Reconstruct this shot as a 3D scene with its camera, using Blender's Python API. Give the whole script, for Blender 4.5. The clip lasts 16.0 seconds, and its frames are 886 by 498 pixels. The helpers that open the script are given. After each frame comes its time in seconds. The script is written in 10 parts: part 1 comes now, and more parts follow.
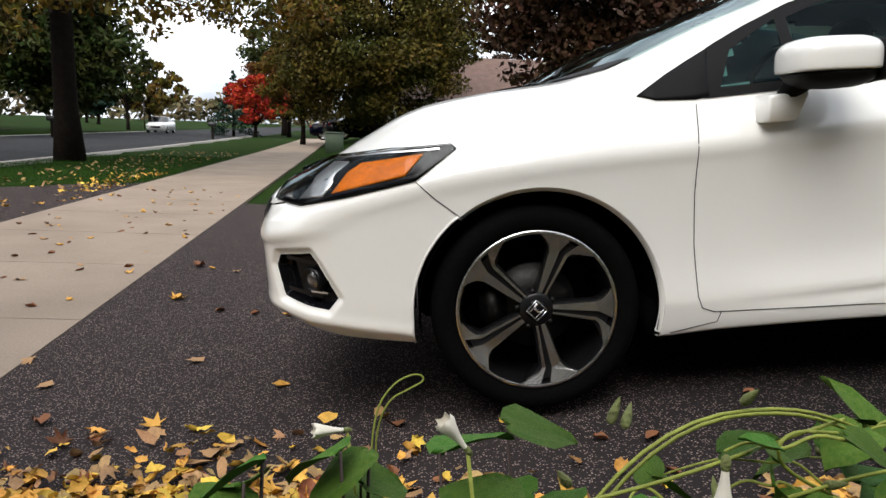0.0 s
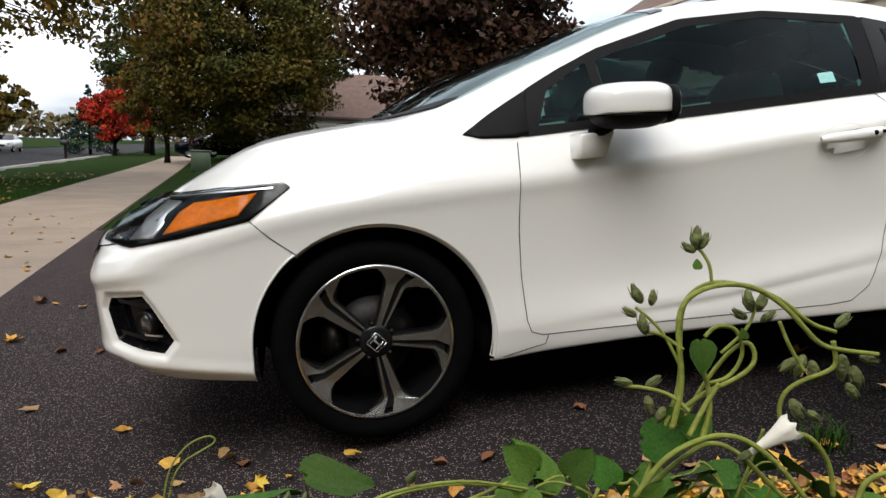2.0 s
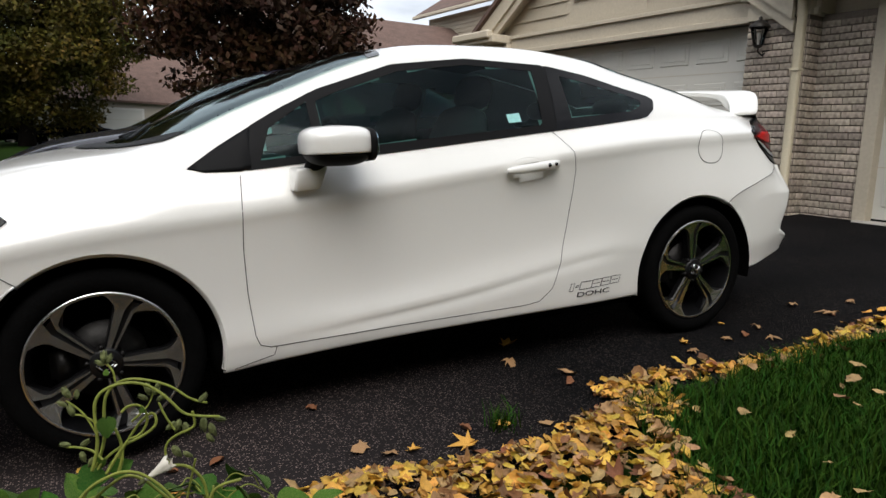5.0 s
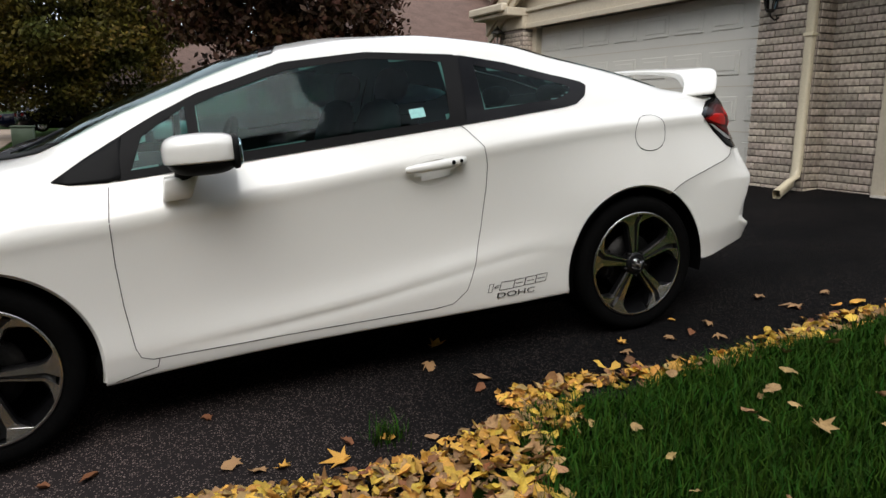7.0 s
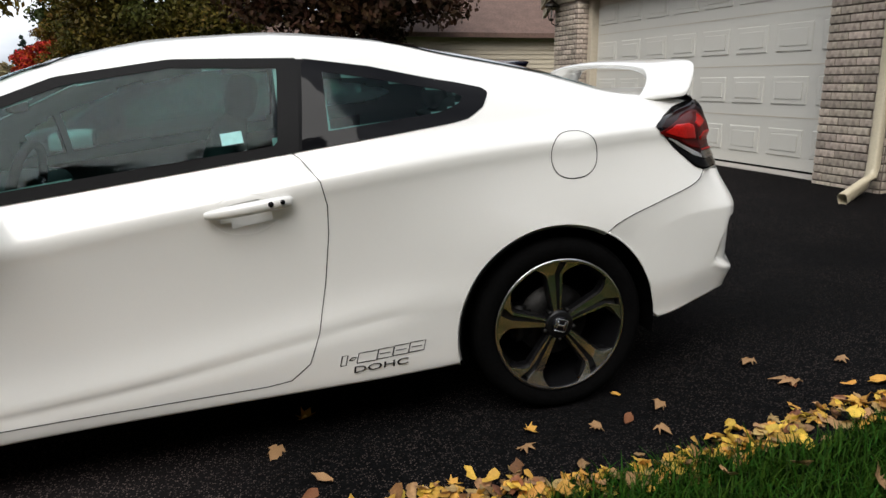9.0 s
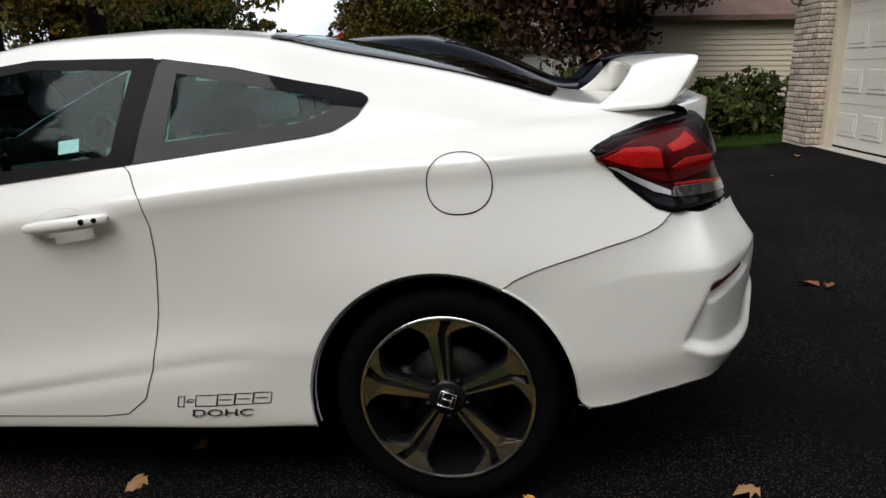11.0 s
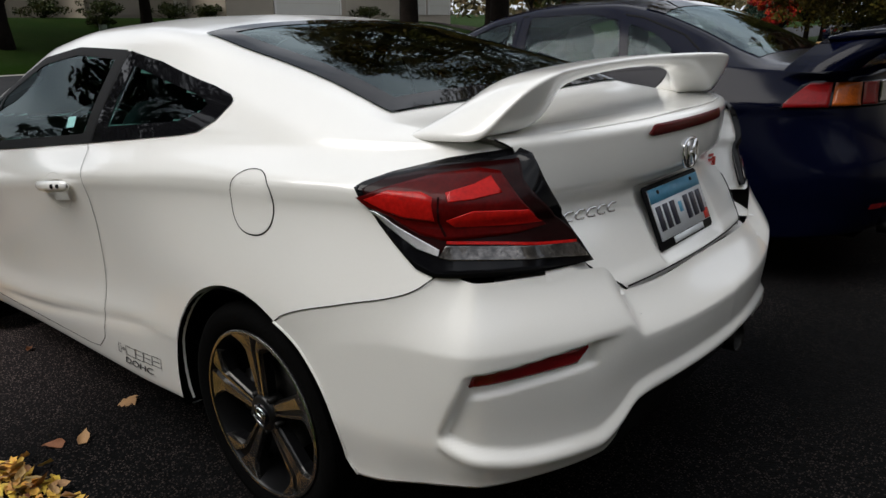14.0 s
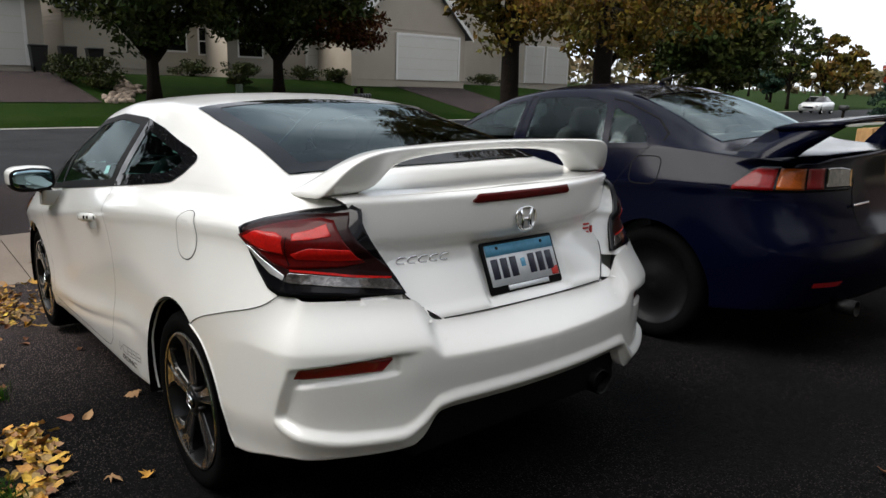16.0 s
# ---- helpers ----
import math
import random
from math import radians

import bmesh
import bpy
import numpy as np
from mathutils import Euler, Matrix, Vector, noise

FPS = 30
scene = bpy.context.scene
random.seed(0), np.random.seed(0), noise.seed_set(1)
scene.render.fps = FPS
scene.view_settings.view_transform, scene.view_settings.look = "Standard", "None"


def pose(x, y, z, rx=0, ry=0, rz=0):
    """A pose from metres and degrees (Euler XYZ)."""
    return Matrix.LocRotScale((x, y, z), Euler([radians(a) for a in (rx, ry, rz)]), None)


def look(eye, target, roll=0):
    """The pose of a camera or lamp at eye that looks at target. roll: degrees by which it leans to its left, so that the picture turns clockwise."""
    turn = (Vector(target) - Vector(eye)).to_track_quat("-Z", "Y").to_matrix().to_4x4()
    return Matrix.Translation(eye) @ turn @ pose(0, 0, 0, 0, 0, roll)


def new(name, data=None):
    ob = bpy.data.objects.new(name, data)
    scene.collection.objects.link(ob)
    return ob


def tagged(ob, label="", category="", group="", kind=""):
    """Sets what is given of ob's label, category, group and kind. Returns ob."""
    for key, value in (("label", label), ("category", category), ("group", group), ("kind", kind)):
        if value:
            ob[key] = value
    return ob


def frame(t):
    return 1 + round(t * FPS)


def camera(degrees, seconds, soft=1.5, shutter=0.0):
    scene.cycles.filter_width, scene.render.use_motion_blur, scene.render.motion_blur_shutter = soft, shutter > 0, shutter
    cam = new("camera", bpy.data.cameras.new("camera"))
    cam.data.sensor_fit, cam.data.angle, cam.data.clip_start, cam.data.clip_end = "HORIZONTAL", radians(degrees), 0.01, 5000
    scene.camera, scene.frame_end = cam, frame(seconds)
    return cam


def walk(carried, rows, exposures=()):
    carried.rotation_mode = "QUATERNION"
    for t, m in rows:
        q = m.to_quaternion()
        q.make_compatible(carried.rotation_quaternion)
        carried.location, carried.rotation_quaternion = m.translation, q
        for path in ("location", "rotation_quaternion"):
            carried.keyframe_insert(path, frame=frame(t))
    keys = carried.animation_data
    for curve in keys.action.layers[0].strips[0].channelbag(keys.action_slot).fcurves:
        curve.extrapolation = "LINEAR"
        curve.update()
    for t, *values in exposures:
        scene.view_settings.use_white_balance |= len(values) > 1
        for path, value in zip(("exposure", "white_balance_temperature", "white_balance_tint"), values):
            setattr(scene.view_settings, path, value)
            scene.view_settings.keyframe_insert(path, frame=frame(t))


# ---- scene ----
cam = camera(64.4, 16.0, soft=1.5)
# the driveway and both parked cars on it tilt by this against the plumb line
TILT = pose(0, 0, 0, 0.30, -4.30, 0)
PATH = [
    (0, (-0.348, -2.849, 0.884), (-0.276, -0.882, 0.529), -2.3),
    (0.5, (-0.316, -2.858, 0.909), (-0.155, -0.896, 0.558), -2.2),
    (1, (-0.283, -2.882, 0.925), (-0.048, -0.926, 0.582), -2.8),
    (1.5, (-0.253, -2.891, 0.933), (0.074, -0.948, 0.588), -2.8),
    (2, (-0.224, -2.908, 0.948), (0.188, -0.979, 0.619), -2.6),
    (2.5, (-0.185, -2.926, 0.963), (0.389, -1.036, 0.651), -1.7),
    (3, (-0.145, -2.973, 0.991), (0.579, -1.131, 0.699), -1.7),
    (3.5, (-0.099, -3.026, 1.01), (0.757, -1.243, 0.71), -1.0),
    (4, (-0.071, -3.081, 1.037), (0.86, -1.343, 0.705), -0.4),
    (4.2, (-0.066, -3.091, 1.051), (0.886, -1.37, 0.691), -0.7),
    (6.3, (0.317, -3.57, 1.145), (1.057, -1.757, 0.737), -3.2),
    (6.5, (0.396, -3.537, 1.147), (1.142, -1.731, 0.72), -3.6),
    (7, (0.618, -3.404, 1.169), (1.347, -1.597, 0.719), -3.4),
    (7.5, (0.824, -3.318, 1.133), (1.55, -1.502, 0.714), -4.2),
    (8, (1.163, -3.273, 1.14), (1.735, -1.405, 0.713), -3.5),
    (8.5, (1.443, -3.154, 1.191), (1.974, -1.268, 0.791), -3.5),
    (9, (1.704, -3.001, 1.237), (2.148, -1.117, 0.732), -4.6),
    (9.2, (1.816, -2.977, 1.234), (2.221, -1.079, 0.754), -4.8),
    (11.3, (3.094, -2.52, 1.192), (2.685, -0.627, 0.693), -4.9),
    (11.5, (3.198, -2.485, 1.203), (2.731, -0.611, 0.686), -5.0),
    (12, (3.388, -2.339, 1.182), (2.77, -0.516, 0.639), -4.2),
    (12.5, (3.591, -2.162, 1.214), (2.829, -0.403, 0.641), -5.4),
    (13, (3.837, -2.061, 1.228), (2.841, -0.418, 0.67), -3.7),
    (13.5, (4.013, -1.944, 1.235), (2.867, -0.393, 0.706), -4.2),
    (14, (4.157, -1.75, 1.247), (2.867, -0.324, 0.696), -3.3),
    (14.5, (4.355, -1.616, 1.254), (2.921, -0.299, 0.795), -2.6),
    (15, (4.621, -1.553, 1.259), (3.106, -0.313, 0.851), -0.5),
    (15.5, (4.852, -1.588, 1.255), (3.298, -0.379, 0.901), -1.0),
    (16, (4.99, -1.582, 1.276), (3.457, -0.352, 0.906), -1.1),
]
walk(cam, [(t, TILT @ look(eye, target, roll)) for t, eye, target, roll in PATH],
     exposures=[(0.0, 1.28), (2.0, 1.08), (3.5, 0.92), (7.0, 0.87), (9.0, 0.92), (11.5, 0.62), (12.5, 0.55), (14.5, 0.66), (16.0, 1.02)])

# ---- light: an overcast autumn day ----
world = bpy.data.worlds.new("world")
scene.world = world
world.use_nodes = True
wn, wl = world.node_tree.nodes, world.node_tree.links
sky = wn.new("ShaderNodeTexSky")
sky.sky_type = "NISHITA"
sky.sun_disc = False
sky.sun_elevation, sky.sun_rotation = radians(41), radians(200)
sky.air_density, sky.dust_density, sky.ozone_density = 1.0, 3.0, 1.0
# a cloud deck over the clear sky: grey-white with darker patches
geo = wn.new("ShaderNodeTexCoord")
cl = wn.new("ShaderNodeTexNoise")
cl.inputs["Scale"].default_value, cl.inputs["Detail"].default_value = 2.2, 6
cmap = wn.new("ShaderNodeMapping")
cmap.inputs["Scale"].default_value = (1, 1, 3.5)
wl.new(geo.outputs["Generated"], cmap.inputs["Vector"])
wl.new(cmap.outputs["Vector"], cl.inputs["Vector"])
cr = wn.new("ShaderNodeValToRGB")
cr.color_ramp.elements[0].position, cr.color_ramp.elements[0].color = 0.36, (3.2, 3.5, 4.0, 1)
cr.color_ramp.elements[1].position, cr.color_ramp.elements[1].color = 0.66, (9.4, 9.6, 10.0, 1)
wl.new(cl.outputs["Fac"], cr.inputs["Fac"])
mix = wn.new("ShaderNodeMixRGB")
mix.inputs["Fac"].default_value = 0.9
wl.new(sky.outputs["Color"], mix.inputs["Color1"])
wl.new(cr.outputs["Color"], mix.inputs["Color2"])
wl.new(mix.outputs["Color"], wn["Background"].inputs["Color"])
wn["Background"].inputs["Strength"].default_value = 0.1
sun = new("sun", bpy.data.lights.new("sun", "SUN"))
sun.data.energy, sun.data.angle, sun.data.color = 1.95, radians(50), (1.0, 0.965, 0.92)
sun.matrix_world = look((-6, -12.5, 14.5), (0, 0, 0))

# ---- tools ----
def mesh_of(name, verts, faces, smooth=True):
    me = bpy.data.meshes.new(name)
    me.from_pydata([tuple(v) for v in verts], [], [tuple(f) for f in faces])
    me.update()
    if smooth:
        me.polygons.foreach_set("use_smooth", [True] * len(me.polygons))
    return me


def part(name, data, material, parent=None, label="", smooth=True, m=None):
    """One mesh object out of a bmesh, a mesh or (verts, faces)."""
    if isinstance(data, bmesh.types.BMesh):
        me = bpy.data.meshes.new(name)
        data.to_mesh(me)
        data.free()
        if smooth:
            me.polygons.foreach_set("use_smooth", [True] * len(me.polygons))
    elif isinstance(data, tuple):
        me = mesh_of(name, data[0], data[1], smooth)
    else:
        me = data
    if material is not None and not me.materials:
        me.materials.append(material)
    ob = new(name, me)
    if parent is not None:
        ob.parent = parent
    if m is not None:
        ob.matrix_basis = m
    if label:
        ob["label"] = label
    return ob


def empty(name, m=None):
    ob = new(name)
    ob.empty_display_size = 0.2
    if m is not None:
        ob.matrix_basis = m
    return ob


def join_data(*lists):
    """Several (verts, faces) in one."""
    verts, faces = [], []
    for vs, fs in lists:
        k = len(verts)
        verts.extend(vs)
        faces.extend([tuple(i + k for i in f) for f in fs])
    return verts, faces


def box(x0, x1, y0, y1, z0, z1, bevel=0.0, segments=1):
    """A box as (verts, faces), its edges bevelled."""
    bm = bmesh.new()
    bmesh.ops.create_cube(bm, size=1)
    for v in bm.verts:
        v.co = ((x0 + x1) / 2 + v.co.x * (x1 - x0), (y0 + y1) / 2 + v.co.y * (y1 - y0), (z0 + z1) / 2 + v.co.z * (z1 - z0))
    if bevel:
        bmesh.ops.bevel(bm, geom=list(bm.edges), offset=bevel, segments=segments, affect="EDGES")
    bm.verts.index_update()
    out = [v.co.copy() for v in bm.verts], [tuple(v.index for v in f.verts) for f in bm.faces]
    bm.free()
    return out


def moved(data, m):
    return [m @ Vector(v) for v in data[0]], data[1]


def tube(points, radii, sides=8, caps=True):
    """A round bar along the points; radii: one number or one a point."""
    pts = [Vector(p) for p in points]
    rs = radii if isinstance(radii, (list, tuple)) else [radii] * len(pts)
    verts, faces = [], []
    side = None
    for i, p in enumerate(pts):
        d = (pts[min(i + 1, len(pts) - 1)] - pts[max(i - 1, 0)]).normalized()
        if side is None:
            side = d.orthogonal().normalized()
        side = (side - d * side.dot(d)).normalized()
        up = d.cross(side)
        for k in range(sides):
            a = 2 * math.pi * k / sides
            verts.append(p + (side * math.cos(a) + up * math.sin(a)) * rs[i])
    for i in range(len(pts) - 1):
        for k in range(sides):
            a, b = i * sides + k, i * sides + (k + 1) % sides
            faces.append((a, b, b + sides, a + sides))
    if caps:
        faces.append(tuple(range(sides))[::-1])
        faces.append(tuple(range((len(pts) - 1) * sides, len(pts) * sides)))
    return verts, faces


def lathe(profile, sides=48, axis="y"):
    """(radius, along) pairs turned round the axis."""
    verts, faces = [], []
    for r, h in profile:
        for k in range(sides):
            a = 2 * math.pi * k / sides
            c, s = r * math.cos(a), r * math.sin(a)
            verts.append({"y": (c, h, s), "z": (c, s, h), "x": (h, c, s)}[axis])
    for i in range(len(profile) - 1):
        for k in range(sides):
            a, b = i * sides + k, i * sides + (k + 1) % sides
            faces.append((a, b, b + sides, a + sides))
    return verts, faces


def prism(outline, h0, h1, axis="z"):
    """A flat outline pushed out between two heights along an axis."""
    n = len(outline)
    put = {"z": lambda a, b, h: (a, b, h), "y": lambda a, b, h: (a, h, b), "x": lambda a, b, h: (h, a, b)}[axis]
    verts = [put(a, b, h0) for a, b in outline] + [put(a, b, h1) for a, b in outline]
    faces = [tuple(range(n))[::-1], tuple(range(n, 2 * n))]
    faces += [(i, (i + 1) % n, (i + 1) % n + n, i + n) for i in range(n)]
    return verts, faces


def knots(table):
    """A smooth curve through (x, value) pairs that does not overshoot."""
    xs, ys = np.array([p[0] for p in table], float), np.array([p[1] for p in table], float)
    h, d = np.diff(xs), np.diff(ys) / np.diff(xs)
    m = np.zeros(len(xs))
    m[0], m[-1] = d[0], d[-1]
    for i in range(1, len(xs) - 1):
        if d[i - 1] * d[i] > 0:
            w1, w2 = 2 * h[i] + h[i - 1], h[i] + 2 * h[i - 1]
            m[i] = (w1 + w2) / (w1 / d[i - 1] + w2 / d[i])

    def value(x):
        x = min(max(x, xs[0]), xs[-1])
        i = min(max(int(np.searchsorted(xs, x)) - 1, 0), len(xs) - 2)
        t = (x - xs[i]) / h[i]
        return float((2 * t ** 3 - 3 * t ** 2 + 1) * ys[i] + (t ** 3 - 2 * t ** 2 + t) * h[i] * m[i]
                     + (3 * t ** 2 - 2 * t ** 3) * ys[i + 1] + (t ** 3 - t ** 2) * h[i] * m[i + 1])
    return value


def ramp(a, b, x):
    t = min(max((x - a) / (b - a), 0), 1)
    return t * t * (3 - 2 * t)


def smooth_loop(points, rounds=2, closed=True):
    """Corner cutting."""
    pts = [np.array(p, float) for p in points]
    for _ in range(rounds):
        out = [] if closed else [pts[0]]
        n = len(pts)
        for i in range(n if closed else n - 1):
            a, b = pts[i], pts[(i + 1) % n]
            out += [a * 0.75 + b * 0.25, a * 0.25 + b * 0.75]
        if not closed:
            out.append(pts[-1])
        pts = out
    return pts

# ---- materials ----
def mat(name, color, rough=0.6, metal=0.0, vary=0.12, scale=6.0, fine=60.0, bump=0.0, bump_scale=None, second=None, patch=0.5,
        coat=0.0, per_object=0.0, per_island=0.0, hue=0.0, space="Object", spec=0.5):
    """A surface with a base colour that varies at two scales, fine relief and gloss."""
    m = bpy.data.materials.new(name)
    m.use_nodes = True
    n, l = m.node_tree.nodes, m.node_tree.links
    b = n["Principled BSDF"]
    b.inputs["Roughness"].default_value, b.inputs["Metallic"].default_value = rough, metal
    b.inputs["Specular IOR Level"].default_value = spec
    b.inputs["Coat Weight"].default_value, b.inputs["Coat Roughness"].default_value = coat, 0.03
    tc = n.new("ShaderNodeTexCoord")
    big, small = n.new("ShaderNodeTexNoise"), n.new("ShaderNodeTexNoise")
    for t, s in ((big, scale), (small, fine)):
        t.inputs["Scale"].default_value, t.inputs["Detail"].default_value = s, 5
        l.new(tc.outputs[space], t.inputs["Vector"])
    rampn = n.new("ShaderNodeMapRange")
    rampn.inputs["From Min"].default_value, rampn.inputs["From Max"].default_value = 0.5 - 0.18, 0.5 + 0.18
    l.new(big.outputs["Fac"], rampn.inputs["Value"])
    mixc = n.new("ShaderNodeMixRGB")
    mixc.inputs["Color1"].default_value = (*color, 1)
    mixc.inputs["Color2"].default_value = (*(second or [c * (1 - vary) for c in color]), 1)
    pm = n.new("ShaderNodeMath")
    pm.operation = "MULTIPLY"
    pm.inputs[1].default_value = patch * 2 if second else 1.0
    l.new(rampn.outputs["Result"], pm.inputs[0])
    l.new(pm.outputs[0], mixc.inputs["Fac"])
    hsv = n.new("ShaderNodeHueSaturation")
    l.new(mixc.outputs["Color"], hsv.inputs["Color"])
    val = n.new("ShaderNodeMapRange")
    val.inputs["From Min"].default_value, val.inputs["From Max"].default_value = 0.3, 0.7
    val.inputs["To Min"].default_value, val.inputs["To Max"].default_value = 1 - vary, 1 + vary
    l.new(small.outputs["Fac"], val.inputs["Value"])
    last = val.outputs["Result"]
    if per_object or per_island:
        src = n.new("ShaderNodeObjectInfo").outputs["Random"] if per_object else n.new("ShaderNodeNewGeometry").outputs["Random Per Island"]
        k = per_object or per_island
        r = n.new("ShaderNodeMapRange")
        r.inputs["To Min"].default_value, r.inputs["To Max"].default_value = 1 - k, 1 + k
        l.new(src, r.inputs["Value"])
        mu = n.new("ShaderNodeMath")
        mu.operation = "MULTIPLY"
        l.new(last, mu.inputs[0])
        l.new(r.outputs["Result"], mu.inputs[1])
        last = mu.outputs[0]
        if hue:
            sn = n.new("ShaderNodeMath")
            sn.operation = "MULTIPLY"
            sn.inputs[1].default_value = 7.31
            l.new(src, sn.inputs[0])
            fr = n.new("ShaderNodeMath")
            fr.operation = "FRACT"
            l.new(sn.outputs[0], fr.inputs[0])
            h = n.new("ShaderNodeMapRange")
            h.inputs["To Min"].default_value, h.inputs["To Max"].default_value = 0.5 - hue, 0.5 + hue
            l.new(fr.outputs[0], h.inputs["Value"])
            l.new(h.outputs["Result"], hsv.inputs["Hue"])
    l.new(last, hsv.inputs["Value"])
    l.new(hsv.outputs["Color"], b.inputs["Base Color"])
    if bump:
        t = small
        if bump_scale:
            t = n.new("ShaderNodeTexNoise")
            t.inputs["Scale"].default_value, t.inputs["Detail"].default_value = bump_scale, 6
            l.new(tc.outputs[space], t.inputs["Vector"])
        bp = n.new("ShaderNodeBump")
        bp.inputs["Strength"].default_value, bp.inputs["Distance"].default_value = bump, 0.01
        l.new(t.outputs["Fac"], bp.inputs["Height"])
        l.new(bp.outputs["Normal"], b.inputs["Normal"])
    return m


def glass(name, tint, rough=0.0, gloss=1.0):
    """A thin pane: tinted see-through, with a mirror gloss that grows towards grazing."""
    m = bpy.data.materials.new(name)
    m.use_nodes = True
    n, l = m.node_tree.nodes, m.node_tree.links
    n.remove(n["Principled BSDF"])
    tr, gl, mx, fr = n.new("ShaderNodeBsdfTransparent"), n.new("ShaderNodeBsdfGlossy"), n.new("ShaderNodeMixShader"), n.new("ShaderNodeFresnel")
    tr.inputs["Color"].default_value = (*tint, 1)
    gl.inputs["Roughness"].default_value = rough
    gl.inputs["Color"].default_value = (gloss * 0.62, gloss * 0.74, gloss * 0.76, 1)
    fr.inputs["IOR"].default_value = 1.36
    l.new(fr.outputs["Fac"], mx.inputs["Fac"])
    l.new(tr.outputs["BSDF"], mx.inputs[1])
    l.new(gl.outputs["BSDF"], mx.inputs[2])
    l.new(mx.outputs["Shader"], n["Material Output"].inputs["Surface"])
    return m


def lens_material(name, color, rough=0.05, through_part=0.0, gloss=1.0):
    """A coloured plastic lamp lens with a clear glossy skin over faint ribs."""
    m = mat(name, color, 0.35, vary=0.25, scale=30, fine=120, coat=gloss, spec=0.1)
    m.node_tree.nodes["Principled BSDF"].inputs["Coat Roughness"].default_value = rough
    return m


paint_white = mat("white pearl paint", (0.80, 0.792, 0.757), 0.30, vary=0.02, scale=1.5, fine=600, coat=1.0)
paint_white.node_tree.nodes["Principled BSDF"].inputs["Coat Roughness"].default_value = 0.11
paint_navy = mat("navy metallic paint", (0.0010, 0.0016, 0.0080), 0.16, spec=0.13, vary=0.10, scale=2, fine=900)
trim_black = mat("black plastic trim", (0.006, 0.006, 0.0065), 0.55, spec=0.10, vary=0.1, fine=200)
gloss_black = mat("gloss black plastic", (0.004, 0.004, 0.005), 0.10, spec=0.2, vary=0.05)
under_black = mat("underbody black", (0.002, 0.002, 0.002), 0.9, spec=0.02, vary=0.3, fine=30)
gap_black = mat("panel gap shadow seal", (0.012, 0.012, 0.012), 0.9, spec=0.05, vary=0.1)
rubber = mat("tyre rubber", (0.0035, 0.0035, 0.0035), 0.9, spec=0.03, vary=0.2, scale=12, fine=120, bump=0.25)
alloy = mat("machined alloy", (0.66, 0.645, 0.625), 0.24, metal=1.0, vary=0.07, scale=8, fine=220)
alloy_dark = mat("dark painted alloy", (0.005, 0.005, 0.0055), 0.3, spec=0.3, vary=0.1)
steel = mat("brake steel", (0.035, 0.034, 0.033), 0.5, metal=1.0, vary=0.2, fine=90)
chrome = mat("chrome", (0.78, 0.78, 0.79), 0.07, metal=1.0, vary=0.02)
silver_plastic = mat("silver lamp reflector", (0.90, 0.90, 0.91), 0.30, metal=0.9, vary=0.1, fine=70)
interior_grey = mat("charcoal cloth", (0.032, 0.033, 0.036), 0.85, vary=0.25, scale=14, fine=260, bump=0.2)
interior_light = mat("grey headliner", (0.10, 0.10, 0.097), 0.9, vary=0.1)
sticker_teal = mat("pale teal sticker", (0.30, 0.62, 0.60), 0.5, vary=0.08)
decal_black = mat("black decal", (0.012, 0.012, 0.012), 0.4, vary=0.05)
plate_white = mat("number plate white", (0.72, 0.75, 0.78), 0.35, vary=0.03)
plate_blue = mat("number plate blue", (0.11, 0.36, 0.55), 0.35, vary=0.15, scale=30)
plate_ink = mat("number plate ink", (0.01, 0.012, 0.03), 0.4, vary=0.05)
sticker_red = mat("red sticker", (0.5, 0.03, 0.02), 0.45, vary=0.1)
mirror_glass = mat("mirror glass", (0.26, 0.37, 0.41), 0.02, metal=1.0, vary=0.0)
red_lens = lens_material("red lens", (0.16, 0.003, 0.004), 0.06, gloss=0.3)
red_bright = lens_material("bright red lens", (0.44, 0.008, 0.006), 0.04, gloss=0.25)
red_dark = lens_material("smoked red lens", (0.012, 0.001, 0.0012), 0.04, gloss=0.08)
red_mid = lens_material("deep red lens", (0.075, 0.001, 0.001), 0.04, gloss=0.10)
reflector_red = mat("red reflector", (0.22, 0.006, 0.008), 0.12, vary=0.15, fine=500, coat=1.0)
amber_dark = lens_material("dim amber lens", (0.26, 0.055, 0.004), 0.06, gloss=0.3)
amber_lens = lens_material("amber lens", (0.78, 0.20, 0.004), 0.06, gloss=0.3)
clear_ribs = mat("clear ribbed lens", (0.20, 0.185, 0.175), 0.15, metal=0.7, vary=0.8, scale=40, fine=160, coat=1.0)
tint_glass = glass("tinted side glass", (0.27, 0.44, 0.42), gloss=0.62)
front_glass = glass("windscreen glass", (0.62, 0.70, 0.68))
privacy_glass = glass("dark rear glass", (0.20, 0.25, 0.24))
clear_glass = glass("clear lamp glass", (0.92, 0.92, 0.92), gloss=0.45)
window_glass = glass("house window glass", (0.05, 0.06, 0.07))
frit = mat("dark glass border", (0.005, 0.005, 0.006), 0.03, spec=0.12, vary=0.05)


